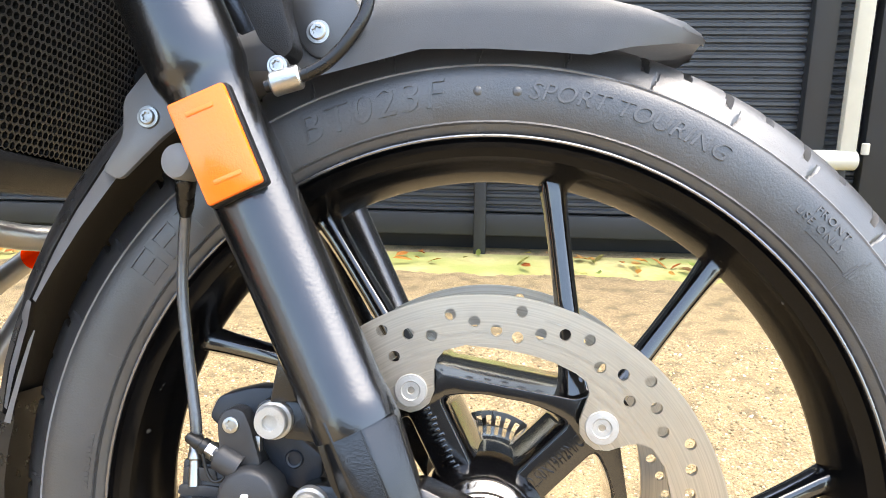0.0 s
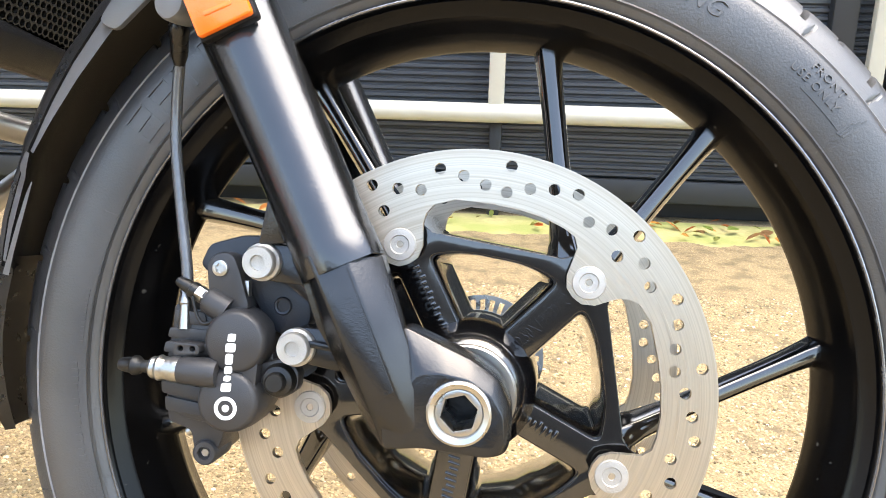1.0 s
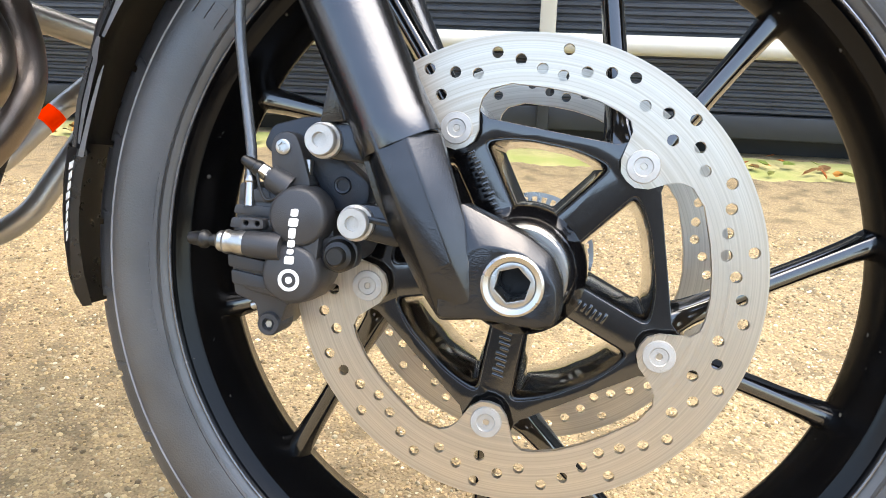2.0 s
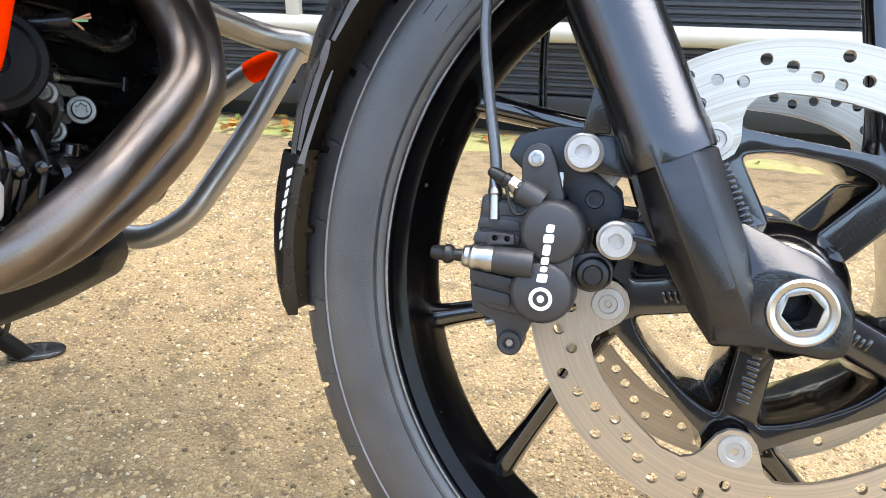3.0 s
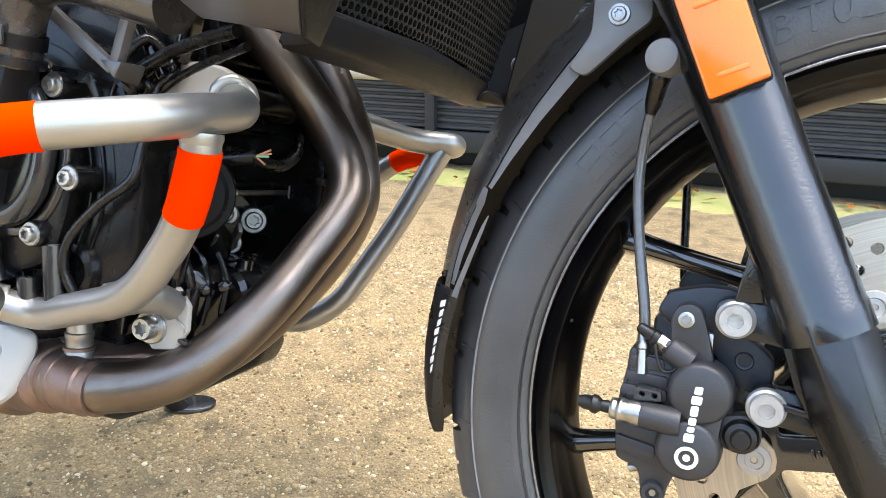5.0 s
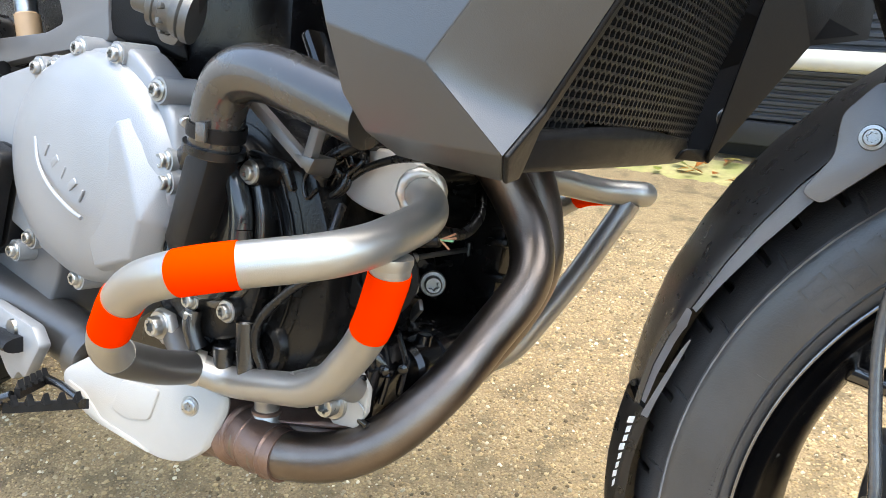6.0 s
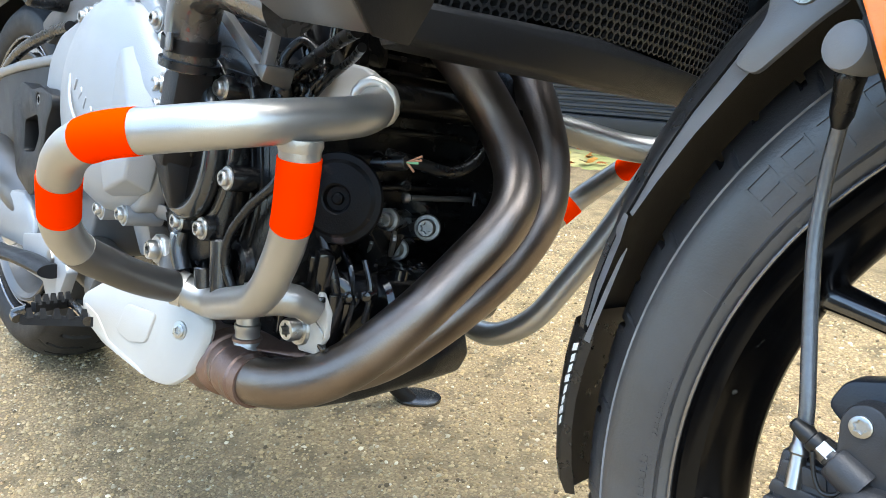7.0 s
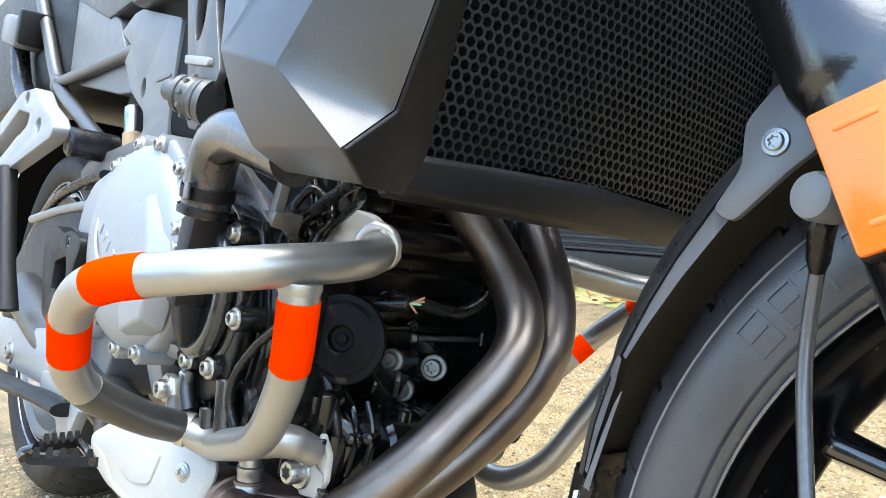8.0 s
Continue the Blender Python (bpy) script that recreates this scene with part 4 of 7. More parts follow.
    nip = lathe([(0, 0), (0.0090, 0), (0.0086, 0.014), (0.0078, 0.0155), (0.0050, 0.016), (0.0050, 0.018), (0, 0.018)], Y(base), Y(way) if s < 0 else Vector((way.x, 0, way.z)), 28, closed=False)
    part("bleed_boss", nip, CALIPER, body)
    h0 = base + way * 0.017
    part("bleed_hex", lathe([(0, 0), (0.0052, 0), (0.0052, 0.006), (0, 0.006)], Y(h0), Vector((way.x, 0, way.z)), 6, closed=False), BOLT, body)
    part("bleed_cap", lathe([(0, 0), (0.0048, 0), (0.0052, 0.002), (0.0050, 0.004), (0.0040, 0.0045), (0.0044, 0.007), (0.0030, 0.014), (0.0018, 0.015), (0, 0.015)], Y(h0 + way * 0.006), Vector((way.x, 0, way.z)), 20, closed=False), RUBBER_CAP, body)
    loop = [Y(h0 + way * 0.010 + Vector((0.002, -0.004, -0.004)))] + [Y(h0 + Vector(d)) for d in ((-0.004, -0.004, -0.010), (0.000, -0.004, -0.0155), (0.006, -0.004, -0.014), (0.009, -0.004, -0.008))]
    part("cap_strap", sweep(catmull(loop, 5), 0.0011, 8), RUBBER_CAP, body)
    # slide pin boot that points back
    a, b = Vector((-0.1480, -0.1050, 0.3322)), Vector((-0.2085, -0.1050, 0.3352))
    d = (b - a).normalized()
    P = lambda t: Y(a + d * t)
    D = Vector((d.x, 0, d.z))
    if s < 0:
        part("pin_barrel", lathe([(0, -0.002), (0.0083, -0.002), (0.0088, 0.002), (0.0084, 0.020), (0.0078, 0.022), (0, 0.022)], P(0), D, 28, closed=False), CALIPER, body)
    if s < 0:
        part("pin_sleeve", lathe([(0, 0.020), (0.0076, 0.020), (0.0080, 0.026), (0.0070, 0.030), (0.0074, 0.033), (0.0080, 0.0345), (0.0074, 0.036), (0.0066, 0.0365), (0.0068, 0.039), (0.0058, 0.0405), (0, 0.0405)], P(0), D, 28, closed=False), BOLT, body, "tarnished steel sleeve")
    if s < 0:
        part("pin_cap", lathe([(0, 0.040), (0.0036, 0.040), (0.0040, 0.0425), (0.0036, 0.046), (0.0050, 0.0475), (0.0060, 0.0490), (0.0060, 0.0515), (0.0048, 0.0530), (0.0046, 0.0570), (0.0034, 0.0605), (0, 0.0610)], P(0), D, 24, closed=False), RUBBER_CAP, body)
    # large rubber pin by the disc
    part("pad_pin", lathe([(0, -0.085), (0.0100, -0.085), (0.0105, -0.0985), (0.0090, -0.1020), (0.0062, -0.1030), (0.0060, -0.1070), (0.0050, -0.1082), (0, -0.1082)] if s < 0 else [(0, 0.085), (0.0100, 0.085), (0.0105, 0.0985), (0.0090, 0.1020), (0.0062, 0.1030), (0.0060, 0.1070), (0.0050, 0.1082), (0, 0.1082)], (-0.1110, 0, 0.3283), (0, 1, 0), 32, closed=False), RUBBER_CAP, body)
    part("pin_plate", plate(rounded([(-0.1240, 0.3380), (-0.1080, 0.3420), (-0.0990, 0.3340), (-0.1000, 0.3220), (-0.1120, 0.3160), (-0.1230, 0.3200)], 0.004, 3), *f(-0.0965, -0.085), edge=0.0015), CALIPER, body)
    # bracket and pads
    br = [(-0.1680, 0.3960), (-0.1620, 0.4090), (-0.1400, 0.4150), (-0.1220, 0.4150), (-0.1120, 0.4040), (-0.1160, 0.3900), (-0.0960, 0.3740), (-0.0960, 0.3620), (-0.1060, 0.3520), (-0.1200, 0.3560), (-0.1340, 0.3780), (-0.1560, 0.3860)]
    part("caliper_bracket", plate(rounded(br, 0.004, 3), *f(-0.0860, -0.066), edge=0.002), BLUE_BLACK, body, "blue-black caliper bracket")
    part("bracket_boss", lathe([(0.0036, -0.084), (0.0054, -0.084), (0.0058, -0.0866), (0.0050, -0.0874), (0.0038, -0.0870)] if s < 0 else [(0.0036, 0.084), (0.0054, 0.084), (0.0058, 0.0866), (0.0050, 0.0874), (0.0038, 0.0870)], (-0.1135, 0, 0.3720), (0, 1, 0), 24), BLUE_BLACK, body)
    part("pad_spring", block(Y((-0.1340, -0.092, 0.3815)), (0.0035, 0.006, 0.012), edge=0.0006), STEEL, body)
    part("brake_pad", block(Y((-0.1500, -0.072, 0.3250)), (0.030, 0.008, 0.060), edge=0.001), ENGINE_BLACK, body)
    # mounting bolts
    for x, z in ((-0.1210, 0.3995), (-0.0992, 0.3497)):
        part("caliper_bolt", lathe([(0, 0.004), (0.0114, 0.004), (0.0115, 0.0), (0.0112, -0.0018), (0.0100, -0.0026), (0.0096, -0.0030), (0.0096, -0.0078), (0.0090, -0.0088), (0.0046, -0.0088), (0.0044, -0.0062), (0, -0.0062)],
                                    Y((x, -0.1035, z)), (0, 1 if s < 0 else -1, 0), 36, closed=False), BOLT_PALE, body, "large pale zinc bolt").data.set_sharp_from_angle(angle=radians(30))
    if s < 0:
        # printed maker's mark, as plain shapes
        part("maker_mark", plate(circle(-0.1402, 0.3122, 0.0070, 32), -0.1084, -0.1070, [circle(-0.1402, 0.3122, 0.0048, 24)]), MARK_WHITE, body)
        part("maker_mark", plate(circle(-0.1402, 0.3122, 0.0022, 20), -0.1084, -0.1070), MARK_WHITE, body)
        z = 0.3222
        for h, w in ((0.0052, 0.0062), (0.0034, 0.0044), (0.0046, 0.0046), (0.0064, 0.0046), (0.0052, 0.0062), (0.0048, 0.0048)):
            part("maker_mark", plate(rounded([(-0.1405 - w / 2 + (z - 0.32) * 0.10, z), (-0.1405 + w / 2 + (z - 0.32) * 0.10, z), (-0.1400 + w / 2 + (z - 0.32) * 0.10, z + h), (-0.1400 - w / 2 + (z - 0.32) * 0.10, z + h)], 0.0014, 3), -0.1086, -0.1070), MARK_WHITE, body)
            z += h + 0.0010
    return body


near_caliper = caliper(-1)
far_caliper = caliper(1)


# ---- brake hose, speed sensor lead and reflector ----
HOSE_GREY = mat("braided hose sheath", (0.075, 0.078, 0.083), 0.16, 0.2, 0.3, 300, 0.3, 2600, coat=1.0, spec=0.9)
hose = part("brake_hose", sweep(catmull([(-0.1770, -0.100, 0.546), (-0.1820, -0.0880, 0.5280), (-0.1865, -0.0820, 0.4980), (-0.1870, -0.0810, 0.4700), (-0.1825, -0.0830, 0.4350), (-0.1755, -0.0880, 0.3980), (-0.1740, -0.0890, 0.3850)], 8), 0.0036, 16), HOSE_GREY, bike, "slim black brake hose")
part("hose_ferrule", lathe([(0, 0), (0.0040, 0), (0.0040, 0.010), (0.0046, 0.011), (0.0046, 0.014), (0.0036, 0.015), (0.0036, 0.030), (0, 0.030)], (-0.1740, -0.0890, 0.3855), (0.05, -0.22, -1), 20, closed=False), STEEL, hose)
part("hose_clamp", plate(rounded([(-0.1745, 0.3500), (-0.1590, 0.3490), (-0.1580, 0.3430), (-0.1750, 0.3420)], 0.002, 3), -0.1060, -0.0930, [circle(-0.1700, 0.3463, 0.0018, 10), circle(-0.1625, 0.3462, 0.0018, 10)], edge=0.0008), CALIPER, hose)
part("hose_boot", lathe([(0, 0), (0.0034, 0), (0.0052, 0.006), (0.0060, 0.020), (0.0066, 0.024), (0.0050, 0.027), (0, 0.027)], (-0.1835, -0.0860, 0.5200), (0.25, -0.55, 1), 20, closed=False), HOSE, hose)
GREY_CAP = mat("grey rubber cap", (0.20, 0.205, 0.215), 0.4, 0, 0.15, 60, 0.1, 900)
knob = part("sensor_cap", lathe([(0, 0.004), (0.0100, 0.004), (0.0108, 0.001), (0.0108, -0.012), (0.0098, -0.0150), (0.0060, -0.0165), (0, -0.0168)], (-0.1735, -0.1000, 0.5505), (0.25, 1, 0), 32, closed=False), GREY_CAP, bike, "grey plastic sensor cap")
ORANGE_LENS = mat("amber reflector lens", (0.90, 0.17, 0.012), 0.16, 0, 0.06, 60, 0.15, 900, coat=0.5)


def reflector(s):
    f = lambda p: Vector((p[0], p[1] * -s, p[2]))
    c = [(-0.1710, 0.5775), (-0.1468, 0.5225), (-0.1163, 0.5362), (-0.1395, 0.5905)]
    ya = (-0.1405, -0.1350) if s < 0 else (0.1350, 0.1405)
    yb = (-0.1350, -0.1270) if s < 0 else (0.1270, 0.1350)
    lens = part("reflector", plate(rounded(c, 0.0022, 3), *ya, edge=0.0014), ORANGE_LENS, bike, "amber plastic side reflector")
    part("reflector_base", plate(rounded([(x * 1.0, z) for x, z in ((-0.1722, 0.5780), (-0.1472, 0.5212), (-0.1150, 0.5358), (-0.1390, 0.5918))], 0.0025, 3), *yb, edge=0.001), PLASTIC, lens)
    if s < 0:
        u = (Vector(c[3]) - Vector(c[0])).normalized()
        v = (Vector(c[1]) - Vector(c[0])).normalized()
        for off in (0.008, 0.048):
            p0 = Vector(c[0]) + v * off + u * 0.008
            q = [p0, p0 + u * 0.017, p0 + u * 0.017 + v * 0.003, p0 + v * 0.003]
            part("reflector_bar", plate(rounded([(a.x, a.y) for a in q], 0.001, 2), -0.1409, -0.1400, edge=0.0004), ORANGE_LENS, lens)
    return lens


reflector(-1)
reflector(1)


# ---- mudguard ----
def mudguard_shell(rows, thick=0.0028):
    """rows: (degrees, edge radius, top radius, half width); a crowned top and a side skirt each way."""
    bm = bmesh.new()
    rings = []
    for a, r_edge, r_top, half in rows:
        prof = [(-half * 0.99, r_edge), (-half, r_edge + (r_top - r_edge) * 0.5), (-half * 0.985, r_top - 0.0075), (-half * 0.94, r_top - 0.0035), (-half * 0.80, r_top - 0.0015), (-half * 0.4, r_top - 0.0003), (0, r_top)]
        prof = prof + [(-y, r) for y, r in prof[-2::-1]]
        rings.append([bm.verts.new(polar(r, a, y)) for y, r in prof])
    for p, q in zip(rings, rings[1:]):
        for j in range(len(p) - 1):
            bm.faces.new((p[j], p[j + 1], q[j + 1], q[j]))
    bmesh.ops.solidify(bm, geom=bm.faces[:], thickness=thick)
    return bm


MUDGUARD = mat("matt charcoal mudguard plastic", (0.13, 0.133, 0.140), 0.36, 0, 0.10, 60, 0.12, 1500, spec=0.9)
guard = part("front_mudguard", mudguard_shell([(65.6, 0.3490, 0.3540, 0.020), (66.6, 0.3420, 0.3530, 0.036), (69.0, 0.3325, 0.3512, 0.052), (73.5, 0.3195, 0.3492, 0.061), (77.8, 0.3080, 0.3482, 0.0640), (83, 0.3055, 0.3485, 0.065), (90, 0.3055, 0.3490, 0.066), (97.5, 0.3080, 0.3495, 0.068),
                                               (100, 0.3065, 0.3500, 0.069), (105, 0.3055, 0.3510, 0.071), (109.5, 0.3060, 0.3520, 0.074), (112, 0.314, 0.3530, 0.075), (118, 0.330, 0.3550, 0.076), (126, 0.338, 0.3570, 0.076)]), MUDGUARD, bike, "matt grey-black front mudguard")
GUARD = mat("satin black guard plastic", (0.020, 0.0205, 0.022), 0.30, 0, 0.15, 70, 0.15, 1500, spec=1.0)
# sky light on the hugger's flange, put into a paler plastic colour
FLANGE_SKYLIT = mat("flange plastic lightened as skylit", (0.27, 0.273, 0.282), 0.36, 0, 0.10, 60, 0.12, 1500, spec=0.8)
# degrees, near edge's radius and y, how far the crown stands off the first shape
HUGGER = [(118, 0.3430, 0.0830, 0.0100), (124, 0.3410, 0.0815, 0.0090), (130, 0.3385, 0.0800, 0.0075), (136, 0.3345, 0.0788, 0.0055), (142, 0.3308, 0.0780, 0.0030), (147, 0.3283, 0.0772, 0.0), (152.8, 0.3263, 0.0762, -0.0030), (154.6, 0.3270, 0.0735, -0.0042),
          (158, 0.3285, 0.0690, -0.0070), (162, 0.3285, 0.0662, -0.0095), (166, 0.3270, 0.0640, -0.0125), (168.4, 0.3258, 0.0632, -0.0140), (169.0, 0.3250, 0.0625, -0.0165)]


def hugger_mesh():
    """The crowned shell behind the tyre, narrower towards its foot."""
    bm = bmesh.new()
    rings = []
    for a, edge, y_edge, off in HUGGER:
        w = y_edge / 0.0772
        half = [(-0.0772, edge), (-0.0758, edge + 0.0042)] + [(y, r + off) for y, r in ((-0.0675, 0.3412), (-0.0560, 0.3482), (-0.0440, 0.3548), (-0.0300, 0.3618), (-0.0150, 0.3668), (0.0, 0.3688))]
        prof = half + [(-y, r) for y, r in half[-2::-1]]
        rings.append([bm.verts.new(polar(r, a, y * w)) for y, r in prof])
    for p, q in zip(rings, rings[1:]):
        for j in range(len(p) - 1):
            bm.faces.new((p[j], p[j + 1], q[j + 1], q[j]))
    bmesh.ops.recalc_face_normals(bm, faces=bm.faces[:])
    bmesh.ops.solidify(bm, geom=bm.faces[:], thickness=0.0028)
    return bm


def edge_strip(rows, thick=0.003):
    """A flange along the shell's edge; rows: degrees, inner radius and y, outer radius and y."""
    bm = bmesh.new()
    rings = [[bm.verts.new(polar(r0, a, y0)), bm.verts.new(polar(r1, a, y1))] for a, r0, y0, r1, y1 in rows]
    for p, q in zip(rings, rings[1:]):
        bm.faces.new((p[0], p[1], q[1], q[0]))
    bmesh.ops.solidify(bm, geom=bm.faces[:], thickness=thick)
    return round_edges(bm, 0.0006, 30, 1)


rear_guard = part("rear_mudguard", hugger_mesh(), GUARD, bike, "black hugger behind the front tyre")
# inward faces take a darker plastic: the shadow inside the hugger, painted in
rear_guard.data.materials.append(PLASTIC)
for face in rear_guard.data.polygons:
    if face.normal.dot(face.center - Vector((0, 0, AXLE))) < 0:
        face.material_index = 1
for s_ in (-1, 1):
    upper_edge = ((122, 0.3315, 0.0805, 0.3420), (128, 0.3275, 0.0800, 0.3392), (132, 0.3248, 0.0794, 0.3370), (137, 0.3220, 0.0788, 0.3338), (143, 0.3206, 0.0782, 0.3304), (149, 0.3208, 0.0770, 0.3278), (152.4, 0.3216, 0.0760, 0.3266), (153.3, 0.3220, 0.0757, 0.3264))
    lower_edge = ((153.5, 0.3240, 0.0765, 0.3285), (155.2, 0.3212, 0.0768, 0.3278), (156.4, 0.3224, 0.0722, 0.3284), (158, 0.3228, 0.0700, 0.3286), (163, 0.3230, 0.0664, 0.3285), (167, 0.3226, 0.0650, 0.3262))
    for rows in (upper_edge, lower_edge):
        part("guard_flange", edge_strip([(a, r0, s_ * y, r1, s_ * (y - 0.0022)) for a, r0, y, r1 in rows]), FLANGE_SKYLIT, rear_guard, "side flange in a painted skylit grey")
EXT = [(167.6, 0.3180, 0.3234, 0.3446, 0.0654), (168.2, 0.3175, 0.3238, 0.3448, 0.0652), (172, 0.3190, 0.3242, 0.3450, 0.0640), (176, 0.3205, 0.3256, 0.3446, 0.0620), (180, 0.3215, 0.3276, 0.3436, 0.0590),
       (184, 0.3220, 0.3305, 0.3426, 0.0540), (186.5, 0.3235, 0.3330, 0.3412, 0.0485), (188.4, 0.3280, 0.3350, 0.3395, 0.0400)]


def ext_profile(row):
    a, r_in, r_ridge, r_out, h = row
    half = [(-h * 0.96, r_in), (-h * 0.985, (r_in + r_ridge) / 2), (-h, r_ridge), (-h * 0.93, r_ridge + (r_out - r_ridge) * 0.45), (-h * 0.80, r_ridge + (r_out - r_ridge) * 0.82), (-h * 0.62, r_out - 0.0005), (-h * 0.3, r_out + 0.0012), (0, r_out + 0.0016)]
    return half + [(-y, r) for y, r in half[-2::-1]]


bm = bmesh.new()
rings = [[bm.verts.new(polar(r, row[0], y)) for y, r in ext_profile(row)] for row in EXT]
for p_, q_ in zip(rings, rings[1:]):
    for k in range(len(p_) - 1):
        bm.faces.new((p_[k], p_[k + 1], q_[k + 1], q_[k]))
bmesh.ops.solidify(bm, geom=bm.faces[:], thickness=0.0022)
extender = part("mudguard_extender", bm, GUARD, bike, "black mudguard extender with white lettering")
extender.data.set_sharp_from_angle(angle=radians(24))
part("extender_blade", edge_strip([(156.4, 0.3146, -0.0752, 0.3156, -0.0748), (158, 0.3140, -0.0745, 0.3166, -0.0740), (162, 0.3142, -0.0715, 0.3180, -0.0708), (166, 0.3162, -0.0680, 0.3204, -0.0672), (168.5, 0.3174, -0.0660, 0.3226, -0.0652)], 0.0022), FLANGE_SKYLIT, extender)
part("guard_screw", bolt(polar(0.3395, 166.8, -0.0440), (-0.2, -1, 0), 0.0024, 0.0016, washer=False), HOSE, rear_guard)


def on_ext(a, f):
    """A point on the extender's shoulder, f from its ridge outwards."""
    for r0, r1 in zip(EXT, EXT[1:]):
        if r0[0] <= a <= r1[0]:
            t = (a - r0[0]) / (r1[0] - r0[0])
            row = [u + (v - u) * t for u, v in zip(r0, r1)]
            (ya, ra), (yb, rb) = ext_profile(row)[2:4]
            return polar(ra + (rb - ra) * f, a, ya + (yb - ya) * f)


for k in range(8):
    a = 169.2 + k * 1.30
    lo, hi = 0.20 + 0.02 * k, 0.20 + 0.02 * k + (0.32 if k % 3 else 0.44) - 0.016 * k
    out = Vector((-0.35, -1, 0)).normalized() * 0.0006
    bm = bmesh.new()
    q = [on_ext(a, lo), on_ext(a + 0.45, hi), on_ext(a + 1.35, hi), on_ext(a + 0.90, lo)]
    vs = [bm.verts.new(v + out) for v in q] + [bm.verts.new(v - out * 2) for v in q]
    for fidx in ((0, 1, 2, 3), (7, 6, 5, 4), (0, 4, 5, 1), (1, 5, 6, 2), (2, 6, 7, 3), (3, 7, 4, 0)):
        bm.faces.new([vs[n] for n in fidx])
    part("white_mark", bm, MARK_WHITE, extender, "small white lettering bar" if k == 0 else "", smooth=False)

# the tab that bolts the hugger to the fork, and its bolt
tab = [(-0.2260, 0.5930), (-0.2100, 0.6120), (-0.1900, 0.6020), (-0.1880, 0.5780), (-0.2010, 0.5680), (-0.2280, 0.5420), (-0.2400, 0.5480), (-0.2260, 0.5700)]
part("guard_tab", plate(rounded(tab, 0.005, 3), -0.0830, -0.0775, edge=0.0014), MUDGUARD, rear_guard)
bolt_part((-0.2090, -0.0835, 0.5815), (0, -1, 0), rear_guard, 0.0048, 0.0030, name="guard_bolt")
bolt_part((-0.1030, -0.0765, 0.6345), (0, -1, 0), guard, 0.0052, 0.0032, name="guard_bolt")
part("guard_shoulder", plate(rounded([(-0.1250, 0.6600), (-0.0850, 0.6640), (-0.0720, 0.6400), (-0.0900, 0.6180), (-0.1080, 0.6180), (-0.1230, 0.6420)], 0.008, 3), -0.0770, -0.0700, edge=0.002), PLASTIC_GREY, guard)
part("guard_stay", plate(rounded([(-0.1560, 0.6900), (-0.1440, 0.6500), (-0.1290, 0.6200), (-0.1150, 0.6100), (-0.1090, 0.6170), (-0.1160, 0.6420), (-0.1180, 0.6900)], 0.004, 3), -0.1080, -0.0860, edge=0.003), PLASTIC, bike)
clip = part("hose_clip", rod((-0.1215, -0.110, 0.5945), (-0.1040, -0.110, 0.5995), 0.0072, segments=28, edge=0.0012), BOLT, bike)
bolt_part((-0.1185, -0.1090, 0.6060), (0, -1, 0), clip, 0.0042, 0.0030)
part("upper_hose", sweep(catmull([(-0.1250, -0.110, 0.5935), (-0.1040, -0.110, 0.5995), (-0.0880, -0.110, 0.6080), (-0.0740, -0.109, 0.6240), (-0.0660, -0.106, 0.6430), (-0.0650, -0.100, 0.6800), (-0.0750, -0.090, 0.7300)], 8), 0.0038, 14), HOSE, clip)
# paired leads on the far leg
for dy in (0.0, 0.009):
    part("far_hose", sweep(catmull([(-0.165, 0.118 + dy, 0.56), (-0.172, 0.120 + dy, 0.50), (-0.170, 0.120 + dy, 0.44), (-0.165, 0.116 + dy, 0.39), (-0.150, 0.110 + dy, 0.372)], 8), 0.0034, 12), HOSE, bike)


# ---- crash bars ----
def near_stretch(line, p, q):
    """The points of a centre line between those nearest to p and q."""
    i, j = (min(range(len(line)), key=lambda k: (line[k] - Vector(w)).length) for w in (p, q))
    return line[min(i, j):max(i, j) + 1]


def resample(line, step):
    out = [line[0]]
    for a, b in zip(line, line[1:]):
        n = max(1, int((b - a).length / step))
        out += [a.lerp(b, k / n) for k in range(1, n + 1)]
    return out


TUBE_R = 0.0132


